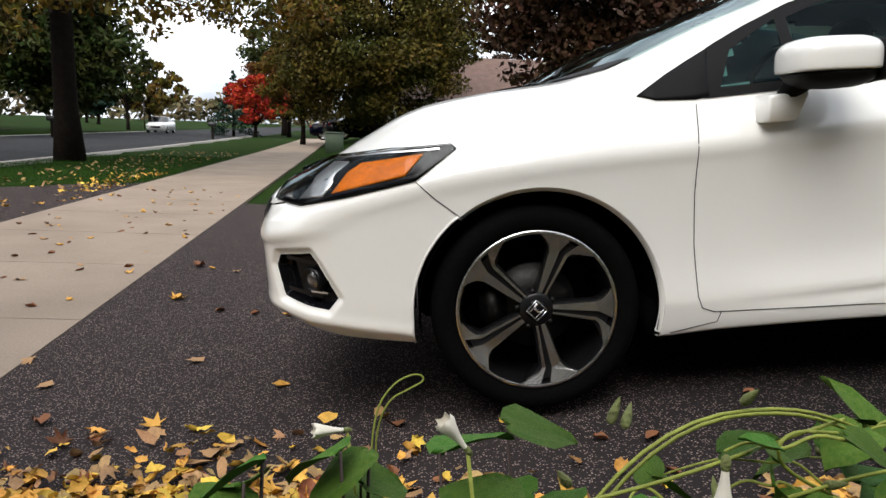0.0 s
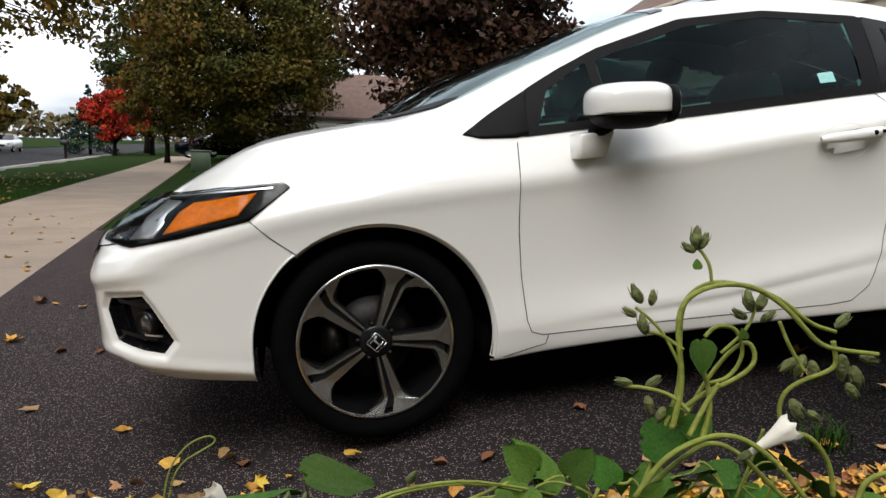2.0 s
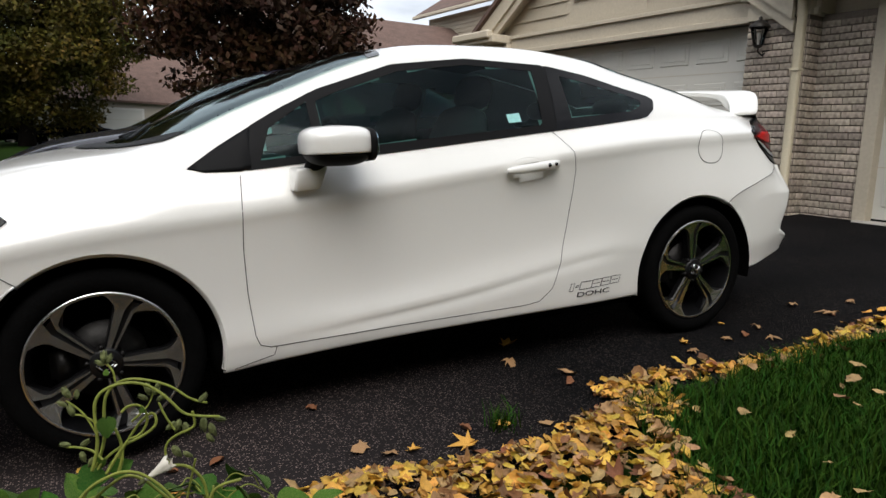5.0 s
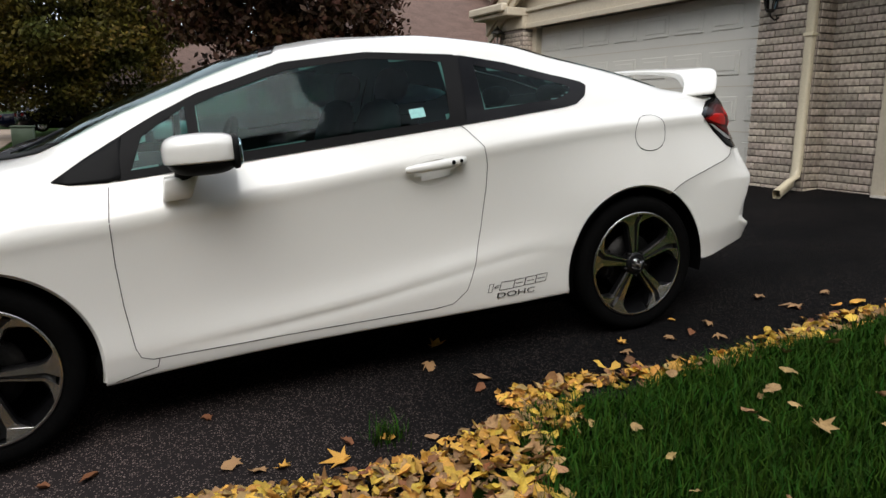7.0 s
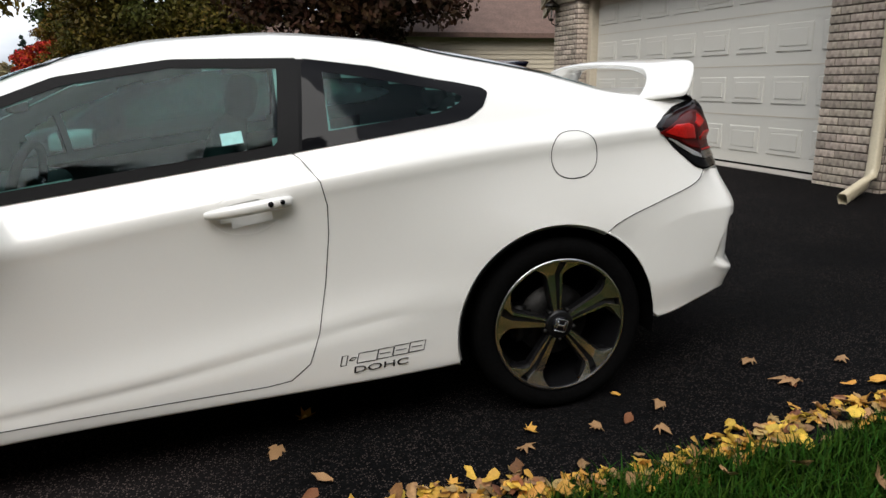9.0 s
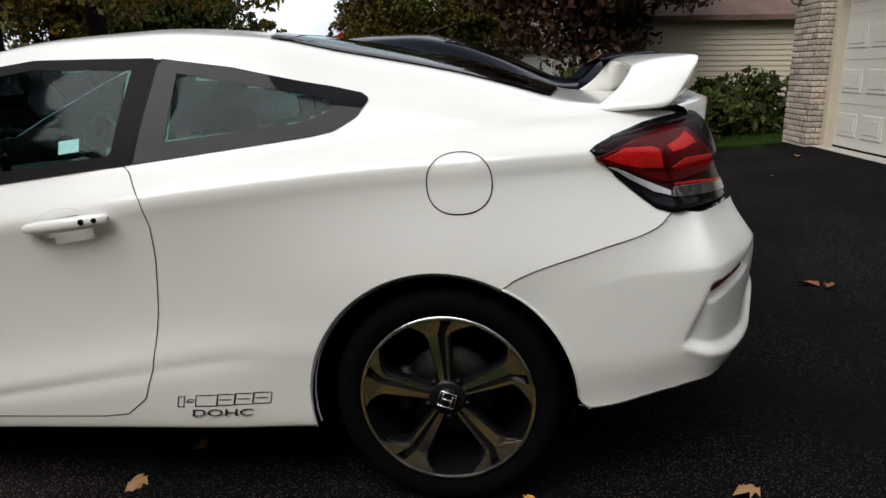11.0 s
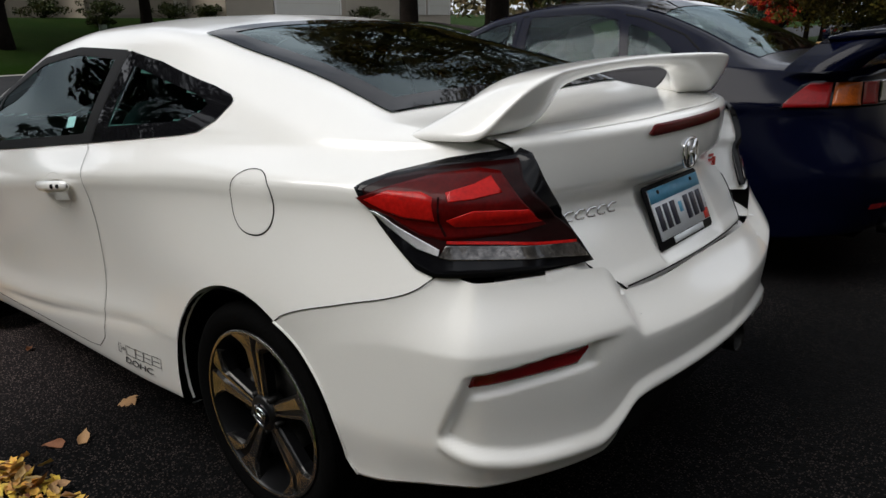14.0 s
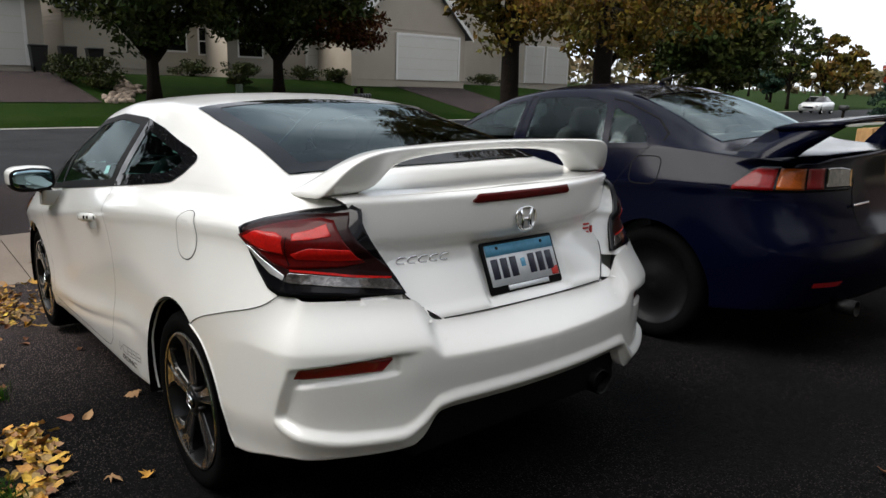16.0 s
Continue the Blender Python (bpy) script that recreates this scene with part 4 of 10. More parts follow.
def wheel_at(xc, yc, turn, parent, r=0.318, rim=0.243):
    """A five-spoke alloy: tyre, rim ring, forked spokes, cap, nuts, disc and caliper. Its face looks to -y."""
    m = pose(xc, yc, r) @ pose(0, 0, 0, 0, turn, 0)
    tyre = part("tyre", lathe([(rim - 0.012, 0.02), (rim + 0.002, 0.006), (rim + 0.012, 0.0), (rim + 0.035, -0.006), (r - 0.02, -0.002), (r - 0.006, 0.012), (r, 0.034), (r, 0.19), (r - 0.02, 0.22), (rim, 0.222)], 72), rubber, parent, m=m)
    tread = [(lathe([(r + 0.0006, y), (r + 0.0006, y + 0.006)], 72)) for y in (0.075, 0.115, 0.155)]
    part("tread_groove", join_data(*tread), gap_black, tyre)
    wheel = part("rim", lathe([(rim - 0.004, 0.016), (rim + 0.001, 0.003), (rim - 0.004, -0.001), (rim - 0.010, 0.001), (rim - 0.012, 0.010), (rim - 0.022, 0.05), (rim - 0.03, 0.14), (rim - 0.02, 0.2)], 72), alloy_dark, parent, m=m)
    part("rim_lip", lathe([(rim - 0.010, -0.0005), (rim - 0.005, -0.003), (rim + 0.000, 0.001)], 72), alloy, wheel, "bright machined rim edge")
    # one spoke: two prongs that run from the hub, spread and join the ring
    k = 5
    for i in range(k):
        mi = pose(0, 0, 0, 0, 72 * i, 0)

        def plate(outline, y0, y1, tip):
            n_ = len(outline)
            vs = [(a, y0 - tip * (math.hypot(a, b) - 0.05) + 0.012 * math.sin(min(1, math.hypot(a, b) / rim) * math.pi), b) for a, b in outline] + [(a, y1, b) for a, b in outline]
            fs = [tuple(range(n_)), tuple(range(n_, 2 * n_))[::-1]] + [(q, q + n_, (q + 1) % n_ + n_, (q + 1) % n_) for q in range(n_)]
            return vs, fs
        # a broad prong and a thin one, with a dark kinked slot between them
        broad = [(-0.0162, 0.0385), (-0.0039, 0.0385), (-0.0122, 0.190), (0.0045, 0.2385), (-0.042, 0.2335), (-0.094, 0.2165), (-0.068, 0.2065), (-0.0495, 0.193), (-0.0400, 0.176)]
        thin = [(0.0031, 0.0385), (0.0092, 0.0385), (0.0170, 0.183), (0.0262, 0.1955), (0.048, 0.205), (0.0925, 0.2165), (0.0655, 0.2275), (0.0355, 0.2365), (0.0154, 0.202), (0.0070, 0.186)]
        for shape in (broad, thin):
            data = plate(shape, 0.012, 0.030, 0.055)
            part("spoke", moved(data, mi), alloy, wheel, "machined alloy spoke face", smooth=False)
        back = [(-0.022, 0.035), (0.015, 0.035), (0.022, 0.178), (0.052, 0.200), (0.090, 0.220), (-0.090, 0.220), (-0.054, 0.192), (-0.044, 0.172)]
        part("spoke_back", moved(plate(back, 0.0225, 0.055, 0.05), mi), alloy_dark, wheel, smooth=False)
    part("hub", lathe([(0.0, 0.010), (0.046, 0.010), (0.052, 0.016), (0.054, 0.06), (0.0, 0.06)], 32), alloy_dark, wheel)
    cap = part("hub_cap", lathe([(0.0, 0.002), (0.026, 0.003), (0.032, 0.008), (0.033, 0.02)], 32), gloss_black, wheel)
    bars = [box(-0.016, -0.011, -0.0005, 0.003, -0.016, 0.016, 0.001), box(0.011, 0.016, -0.0005, 0.003, -0.016, 0.016, 0.001), box(-0.012, 0.012, -0.0005, 0.003, -0.003, 0.003, 0.001),
            box(-0.022, 0.022, 0.0, 0.003, -0.023, -0.020, 0.001), box(-0.022, 0.022, 0.0, 0.003, 0.020, 0.023, 0.001), box(-0.024, -0.021, 0.0, 0.003, -0.022, 0.022, 0.001), box(0.021, 0.024, 0.0, 0.003, -0.022, 0.022, 0.001)]
    part("cap_mark", moved(join_data(*bars), pose(0, 0, 0, 0, -turn * 0 + 20, 0)), chrome, cap, "chrome mark on the hub cap")
    for i in range(5):
        a = radians(72 * i + 36 + 90)
        part("wheel_nut", moved(lathe([(0.0, 0.004), (0.006, 0.004), (0.0085, 0.007), (0.0085, 0.03)], 6), pose(0.0571 * math.cos(a), 0.008, 0.0571 * math.sin(a))), steel, wheel)
    part("brake_disc", lathe([(0.03, 0.075), (0.132, 0.075), (0.132, 0.1), (0.03, 0.1)], 40), steel, parent, m=m)
    caliper = box(-0.165, -0.085, 0.05, 0.14, -0.06, 0.07, 0.018, 2)
    part("brake_caliper", caliper, steel, parent, m=pose(xc, yc, r))
    part("wheel_barrel", lathe([(0.0, 0.12), (rim - 0.02, 0.14)], 40), under_black, parent, m=m)


for xc in (0.0, 2.62):
    wheel_at(xc, -0.825 - (0.006 if xc else 0), 26 if xc == 0 else 0, civic)
m_flip = pose(0, 0, 0, 0, 0, 180)
for xc in (0.0, 2.62):
    holder = new("far_wheel")
    holder.parent = civic
    holder.matrix_basis = pose(xc, 0.825, 0.318) @ m_flip
    part("tyre", lathe([(0.231, 0.02), (0.245, 0.006), (0.28, -0.006), (0.312, 0.012), (0.318, 0.034), (0.318, 0.19), (0.298, 0.22), (0.243, 0.222)], 48), rubber, holder)
    part("rim", lathe([(0.0, 0.02), (0.1, 0.03), (0.238, 0.01), (0.245, 0.004)], 48), alloy_dark, holder)
# black cover over the pillar between door glass and quarter glass
both("pillar_cover", patch([(1.735, 1.008), (1.818, 1.016), (1.856, 1.312), (1.768, 1.320)], side, 0.0035, rows=8), trim_black, civic, "matt black pillar cover")

# ---- the coupe's lamps, trim, wing, plate and inside ----
# headlamps
HEAD = [(-0.79, 0.66), (-0.70, 0.652), (-0.555, 0.674), (-0.345, 0.719), (-0.222, 0.806), (-0.235, 0.818), (-0.41, 0.808), (-0.584, 0.786), (-0.70, 0.762), (-0.79, 0.728)]
for flip_it in (False, True):
    def put(name, data, material, parent, label=""):
        return part(name, mirrored(data) if flip_it else data, material, parent, label)
    lamp = put("headlamp", patch(HEAD, side, 0.0025, 0.01), gloss_black, civic, "dark headlamp with chrome reflector and amber side lens")
    put("lens_amber", patch([(-0.595, 0.684), (-0.375, 0.732), (-0.318, 0.793), (-0.50, 0.770), (-0.545, 0.745)], side, 0.006, 0.004), amber_lens, lamp, "amber side lens")
    put("reflector", patch([(-0.70, 0.668), (-0.625, 0.675), (-0.545, 0.772), (-0.60, 0.770), (-0.655, 0.728)], side, 0.005, 0.003), silver_plastic, lamp, "bright reflector bowl")
    put("reflector", patch([(-0.775, 0.670), (-0.73, 0.668), (-0.69, 0.735), (-0.76, 0.715)], side, 0.005, 0.003), clear_ribs, lamp)
    put("chrome_strip", ribbon([(-0.60, 0.779), (-0.41, 0.799), (-0.27, 0.806)], side, 0.006, 0.006), silver_plastic, lamp)
    put("cover", patch(HEAD, side, 0.010, 0.006), clear_glass, lamp, "clear lamp cover")

part("front_plate_holder", box(-0.955, -0.920, -0.20, 0.20, 0.43, 0.555, 0.006), trim_black, civic)
part("grille", patch([(-0.55, 0.60), (0.55, 0.60), (0.50, 0.66), (-0.50, 0.66)], lambda y, z: Vector((CIVIC.round_end(CIVIC.a_at(abs(y), z, False), z).x, y, z)), 0.004, rows=3, flip=True), trim_black, civic)


# mirrors
def blob(cx, cy, cz, rx, ry, rz, power=2.6, lo=-1.0, hi=1.0, nu=28, nv=16, skew=0.0):
    """A rounded box shape between two heights."""
    sp = lambda v: math.copysign(abs(v) ** (2 / power), v)
    verts, faces = [], []
    for j in range(nv + 1):
        h = lo + (hi - lo) * j / nv
        h = max(-0.9999, min(0.9999, h))
        k = (1 - abs(h) ** power) ** (1 / power)
        for i in range(nu):
            a = 2 * math.pi * i / nu
            verts.append((cx + rx * k * sp(math.cos(a)) + skew * h, cy + ry * k * sp(math.sin(a)), cz + rz * h))
    for j in range(nv):
        for i in range(nu):
            a, b = j * nu + i, j * nu + (i + 1) % nu
            faces.append((a, b, b + nu, a + nu))
    faces += [tuple(range(nu))[::-1], tuple(range(nv * nu, nv * nu + nu))]
    return verts, faces


for flip_it in (False, True):
    def put(name, data, material, parent, label=""):
        return part(name, mirrored(data) if flip_it else data, material, parent, label)
    cap = put("wing_mirror", blob(0.770, -0.955, 1.005, 0.120, 0.108, 0.068, 3.2, -0.42, 1.0), paint_white, civic, "white wing mirror cap over a black lower shell")
    put("lower_shell", blob(0.775, -0.955, 1.000, 0.116, 0.105, 0.070, 2.8, -1.0, -0.40), trim_black, cap)
    put("mirror_pane", blob(0.889, -0.957, 1.002, 0.010, 0.091, 0.050, 3.2), mirror_glass, cap, "mirror glass")
    put("mirror_rim", blob(0.877, -0.957, 1.002, 0.014, 0.103, 0.061, 3.2), trim_black, cap)
    rings, foot_v = ((-0.800, 1.04), (-0.880, 1.0), (-0.896, 0.97), (-0.900, 0.88)), []
    FOOT = [(0.636, 0.850), (0.643, 0.845), (0.720, 0.849), (0.730, 0.855), (0.758, 0.922), (0.756, 0.930), (0.652, 0.922), (0.647, 0.915)]
    fx_ = sum(q[0] for q in FOOT) / len(FOOT)
    fz_ = sum(q[1] for q in FOOT) / len(FOOT)
    for y, k_ in rings:
        foot_v += [(fx_ + (x - fx_) * k_, y, fz_ + (z - fz_) * k_) for x, z in FOOT]
    nf_ = len(FOOT)
    foot_f = [(r_ * nf_ + q, r_ * nf_ + (q + 1) % nf_, (r_ + 1) * nf_ + (q + 1) % nf_, (r_ + 1) * nf_ + q) for r_ in range(3) for q in range(nf_)] + [tuple(range(3 * nf_, 4 * nf_))]
    put("foot", (foot_v, foot_f), paint_white, cap, "white painted mirror foot")
    put("stalk", tube([(0.705, -0.860, 0.905), (0.712, -0.880, 0.935), (0.735, -0.910, 0.962)], [0.026, 0.030, 0.034], 12), trim_black, cap)
    # door handle in its cup
    cup_poly = [(1.615 + 0.105 * math.cos(a), 0.853 + 0.062 * math.sin(a)) for a in [2 * math.pi * k / 36 for k in range(36)]]
    cv, cf = patch(cup_poly, side, 0.0008, step=0.01, rows=12)
    cv = [v + Vector((0, 0.024 * max(0.0, 1 - ((v.x - 1.615) / 0.10) ** 2 - ((v.z - 0.853) / 0.058) ** 2), 0)) for v in cv]
    put("handle_cup", (cv, cf), paint_white, civic)
    hv, hf = [], []
    hs = [(1.500, 0.006, 0.008), (1.512, 0.014, 0.013), (1.56, 0.020, 0.018), (1.62, 0.022, 0.019), (1.68, 0.021, 0.019), (1.73, 0.019, 0.018), (1.752, 0.014, 0.014), (1.757, 0.004, 0.006)]
    for x, ry, rz in hs:
        zc_ = 0.866 + (x - 1.5) * 0.07
        yc_ = side(x, zc_).y - 0.016 - 0.012 * math.sin(math.pi * (x - 1.5) / 0.257)
        for i in range(14):
            a = 2 * math.pi * i / 14
            hv.append((x, yc_ + ry * 0.75 * math.cos(a), zc_ + rz * math.sin(a)))
    hf = [(j * 14 + i, j * 14 + (i + 1) % 14, (j + 1) * 14 + (i + 1) % 14, (j + 1) * 14 + i) for j in range(len(hs) - 1) for i in range(14)]
    handle = put("door_handle", (hv, hf), paint_white, civic, "white door handle in a dished cup")
    for x, r_ in ((1.692, 0.0085), (1.727, 0.007)):
        zz = 0.868 + (x - 1.5) * 0.07
        yy = side(x, zz).y - 0.028 - 0.012 * math.sin(math.pi * (x - 1.5) / 0.257) - 0.003
        put("lock_button", moved(lathe([(0.0, -0.003), (r_ * 0.8, -0.003), (r_, 0.0), (r_, 0.012)], 20), pose(x, yy, zz)), gloss_black, handle)

# tail lamps
TAIL_F, TAIL_B = A_OF(CIVIC.unwarp(3.03, 0.968)), CIVIC.a_at(0.475, 0.79)
A1, A2 = A_OF(CIVIC.unwarp(3.10, 0.905)), A_OF(CIVIC.unwarp(3.215, 0.815))
TAIL = [(TAIL_F, 0.968), (A1, 0.902), (A2, 0.812), (A2 + 0.05, 0.797), (TAIL_B, 0.788), (CIVIC.a_at(0.50, 0.84), 0.835), (CIVIC.a_at(0.545, 0.90), 0.90), (CIVIC.a_at(0.585, 0.96), 0.965), (CIVIC.a_at(0.60, 1.0), 1.03),
        (CIVIC.a_at(0.60, 1.0) - 0.05, 1.038), (A2, 1.018), (A1, 0.996), (TAIL_F + 0.02, 0.978)]
for flip_it in (False, True):
    def put(name, data, material, parent, label=""):
        return part(name, mirrored(data) if flip_it else data, material, parent, label)
    lamp = put("tail_lamp", patch(TAIL, wrap, 0.0045, 0.018, step=0.012, rows=16), gloss_black, civic, "smoked red tail lamp with bright inner bars and a clear strip")
    def lens(name, shape, lift, material, label=""):
        put(name, patch([(TAIL_F + a, z) for a, z in shape], wrap, lift, 0.002, step=0.012, rows=14), material, lamp, label)
    lens("lens_smoked", [(0.03, 0.966), (0.085, 0.925), (0.235, 0.845), (0.68, 0.808), (0.65, 0.86), (0.455, 0.98), (0.425, 1.018), (0.215, 1.004), (0.085, 0.985)], 0.0055, red_dark)
    lens("lens_field", [(0.012, 0.95), (0.2, 0.988), (0.316, 1.000), (0.375, 0.994), (0.423, 0.965), (0.503, 0.914), (0.555, 0.883), (0.458, 0.872), (0.287, 0.866), (0.22, 0.878), (0.122, 0.916), (0.047, 0.934)], 0.0072, red_mid)
    lens("lens_red", [(0.042, 0.948), (0.118, 0.964), (0.212, 0.961), (0.244, 0.952), (0.253, 0.910), (0.172, 0.915), (0.105, 0.930)], 0.0088, red_bright, "bright red lens")
    lens("lens_red", [(0.272, 0.958), (0.327, 0.971), (0.358, 0.985), (0.402, 0.955), (0.34, 0.945), (0.286, 0.943)], 0.0088, red_bright)
    lens("lens_red", [(0.283, 0.911), (0.34, 0.926), (0.486, 0.921), (0.541, 0.892), (0.433, 0.891), (0.305, 0.895)], 0.0088, red_bright)
    lens("lens_clear", [(0.275, 0.835), (0.29, 0.857), (0.427, 0.849), (0.653, 0.835), (0.695, 0.800), (0.555, 0.815), (0.299, 0.829)], 0.0088, clear_ribs, "clear ribbed strip")
    lens("chrome_limb", [(0.056, 0.928), (0.084, 0.923), (0.276, 0.849), (0.273, 0.837), (0.217, 0.851)], 0.0092, silver_plastic, "silver edge of the lamp")
    put("red_line", ribbon([(TAIL_F + a, z) for a, z in ((0.291, 0.863), (0.429, 0.854), (0.654, 0.836))], wrap, 0.006, 0.0098), red_bright, lamp)
    put("fold_line", ribbon([(TAIL_F + a, z) for a, z in ((0.26, 0.951), (0.265, 0.909), (0.288, 0.875))], wrap, 0.005, 0.0095), red_dark, lamp)


def lettering(text, size, m, material, parent, name, shear=0.0, label=""):
    cu = bpy.data.curves.new(name, "FONT")
    cu.body, cu.size, cu.extrude, cu.shear = text, size, 0.0006, shear
    ob = bpy.data.objects.new(name, cu)
    me = bpy.data.meshes.new_from_object(ob)
    bpy.data.objects.remove(ob)
    me.transform(m)
    return part(name, me, material, parent, label, smooth=False)


# decal ahead of the rear wheel: outlined shapes over a word
for flip_it in (False,):
    outlines = []
    for k, (x0, w_) in enumerate(((1.838, 0.018), (1.868, 0.016), (1.892, 0.066), (1.957, 0.052), (2.012, 0.052), (2.066, 0.052))):
        z0, z1 = (0.318, 0.352) if k != 1 else (0.332, 0.340)
        z0, z1 = z0 + (x0 - 1.84) * 0.03, z1 + (x0 - 1.84) * 0.03
        lean = 0.010
        outlines.append(ribbon([(x0, z0), (x0 + w_, z0), (x0 + w_ + lean, z1), (x0 + lean, z1), (x0, z0)], side, 0.0032, 0.0015))
        if k > 2:
            outlines.append(ribbon([(x0 + 0.012, (z0 + z1) / 2), (x0 + w_ - 0.004, (z0 + z1) / 2)], side, 0.0032, 0.0015))
    part("decal", join_data(*outlines), decal_black, civic, "outlined black decal ahead of the rear wheel")
    p0, p1 = side(1.872, 0.297), side(2.055, 0.300)
    ang = math.degrees(math.atan2(p1.y - p0.y, p1.x - p0.x))
    lettering("DOHC", 0.030, Matrix.Translation(p0 + Vector((0.002, -0.0035, -0.009))) @ pose(0, 0, 0, 88, 0, ang) @ Matrix.Diagonal((2.1, 1, 1, 1)), decal_black, civic, "decal_word", 0.1)

# rear wing
WING = [(-0.665, 3.035, 3.30, 1.060, 1.062, 1.052), (-0.645, 3.055, 3.335, 1.070, 1.085, 1.052), (-0.61, 3.10, 3.375, 1.090, 1.135, 1.055), (-0.57, 3.15, 3.405, 1.118, 1.168, 1.060), (-0.52, 3.185, 3.420, 1.150, 1.182, 1.062), (-0.48, 3.20, 3.415, 1.165, 1.186, 1.085),
        (-0.44, 3.205, 3.405, 1.170, 1.188, 1.125), (-0.38, 3.205, 3.395, 1.176, 1.190, 1.150), (-0.2, 3.20, 3.375, 1.186, 1.194, 1.164), (0.0, 3.195, 3.365, 1.190, 1.196, 1.168)]
wv, wf = [], []
rows_w = WING + [(-r_[0], *r_[1:]) for r_ in reversed(WING[:-1])]
for y, xl, xt, zl, zt, zu in rows_w:
    c_ = xt - xl
    sec = [(xl, zl - 0.006), (xl + 0.02 * c_ / 0.25, zl + 0.002), (xl + 0.35 * c_, zl + (zt - zl) * 0.45 + 0.006), (xl + 0.8 * c_, zl + (zt - zl) * 0.9 + 0.003), (xt - 0.004, zt), (xt, zt - 0.006), (xt - 0.004, zt - 0.016),
           (xt - 0.018, max(zu, zu * 0.35 + (zt - 0.02) * 0.65)), (xl + 0.8 * c_, zu), (xl + 0.3 * c_, zu - 0.001), (xl + 0.04, min(zu + 0.002, zl - 0.012) if zu > 1.1 else zu)]
    wv += [(x, y, z) for x, z in sec]
nw = 11
wf = [(i * nw + k, i * nw + (k + 1) % nw, (i + 1) * nw + (k + 1) % nw, (i + 1) * nw + k) for i in range(len(rows_w) - 1) for k in range(nw)]
wf += [tuple(range(nw))[::-1], tuple(range((len(rows_w) - 1) * nw, len(rows_w) * nw))]
wing = part("rear_wing", (wv, wf), paint_white, civic, "white rear wing that spans the boot lid")
bev = wing.modifiers.new("round", "SUBSURF")
bev.levels = bev.render_levels = 2

# lower rear: black valance and exhaust
part("rear_valance", box(3.18, 3.485, -0.47, 0.47, 0.29, 0.50, 0.02), trim_black, civic, "black lower valance")
part("exhaust_tip", moved(join_data(lathe([(0.036, -0.02), (0.040, 0.08), (0.044, 0.085), (0.046, 0.08), (0.044, -0.02)], 24, "x"), lathe([(0.0, 0.0), (0.036, 0.0)], 24, "x")), pose(3.43, 0.36, 0.325)), steel, civic, "round steel exhaust tip")

# inside
def seat(xc, yc, parent, back_h=0.62):
    base = part("front_seat", blob(xc, yc, 0.50, 0.27, 0.24, 0.10, 3.5), interior_grey, parent, "charcoal cloth bucket seat")
    part("backrest", moved(blob(0, 0, 0.32, 0.07, 0.23, 0.34, 3.0), pose(xc + 0.27, yc, 0.52, 0, 16, 0)), interior_grey, base)
    part("headrest", moved(blob(0, 0, 0, 0.055, 0.125, 0.085, 2.8), pose(xc + 0.49, yc, 1.205, 0, 14, 0)), interior_grey, base)
    for dy in (-0.05, 0.05):
        part("headrest_post", tube([(xc + 0.455, yc + dy, 1.08), (xc + 0.475, yc + dy, 1.15)], 0.007, 6), steel, base)


seat(1.15, -0.37, civic)
seat(1.15, 0.37, civic)
bench = part("rear_seat", blob(2.08, 0, 0.52, 0.24, 0.60, 0.12, 4.0), interior_grey, civic, "charcoal rear bench")
part("backrest", moved(blob(0, 0, 0.25, 0.07, 0.58, 0.30, 4.0), pose(2.36, 0, 0.60, 0, 24, 0)), interior_grey, bench)
for dy in (-0.33, 0.33):
    part("headrest", blob(2.50, dy, 1.10, 0.05, 0.13, 0.06, 2.8), interior_grey, bench)
part("dashboard", blob(0.62, 0, 0.84, 0.24, 0.70, 0.105, 3.5), interior_grey, civic)
part("parcel_shelf", box(2.45, 2.95, -0.58, 0.58, 1.00, 1.03, 0.01), interior_grey, civic)
wheel_ring = [(0.90 + 0.06 * math.cos(a) * 0.0 + 0.05 * math.sin(a), -0.37 + 0.18 * math.cos(a), 0.93 + 0.165 * math.sin(a)) for a in [2 * math.pi * k / 32 for k in range(33)]]
steer = part("steering_wheel", tube(wheel_ring, 0.016, 8, caps=False), trim_black, civic)
part("wheel_boss", blob(0.90, -0.37, 0.92, 0.04, 0.075, 0.065, 2.6), trim_black, steer)
for a in (0.15, math.pi - 0.15, -math.pi / 2):
    part("wheel_spoke", tube([(0.90, -0.37, 0.92), (0.90 + 0.05 * math.sin(a), -0.37 + 0.175 * math.cos(a), 0.93 + 0.16 * math.sin(a))], 0.012, 6), trim_black, steer)
for sgn in (-1, 1):
    part("door_card", patch([(0.50, 0.30), (2.18, 0.33), (2.20, 1.02), (1.7, 0.985), (0.95, 0.93), (0.50, 0.905)], lambda x, z, s_=sgn: Vector((x, s_ * (0.80 - 0.03 * (z > 2)), z)), 0, rows=3, step=0.5), interior_grey, civic)
part("rear_mirror", blob(0.82, 0.0, 1.24, 0.018, 0.11, 0.032, 3), trim_black, civic)
part("headliner", top_patch(lambda v, f: 1.20 + 0.87 * v, -0.86, 0.86, -0.03, nf=10, nx=8), interior_light, civic)
for dy in (-0.28, 0.22):
    wp = [CIVIC.top(0.16 + 0.015 * k, (dy + 0.05 * k) / 0.62) + Vector((0, 0, 0.014)) for k in range(9)]
    part("wiper", tube(wp, 0.006, 6), trim_black, civic)


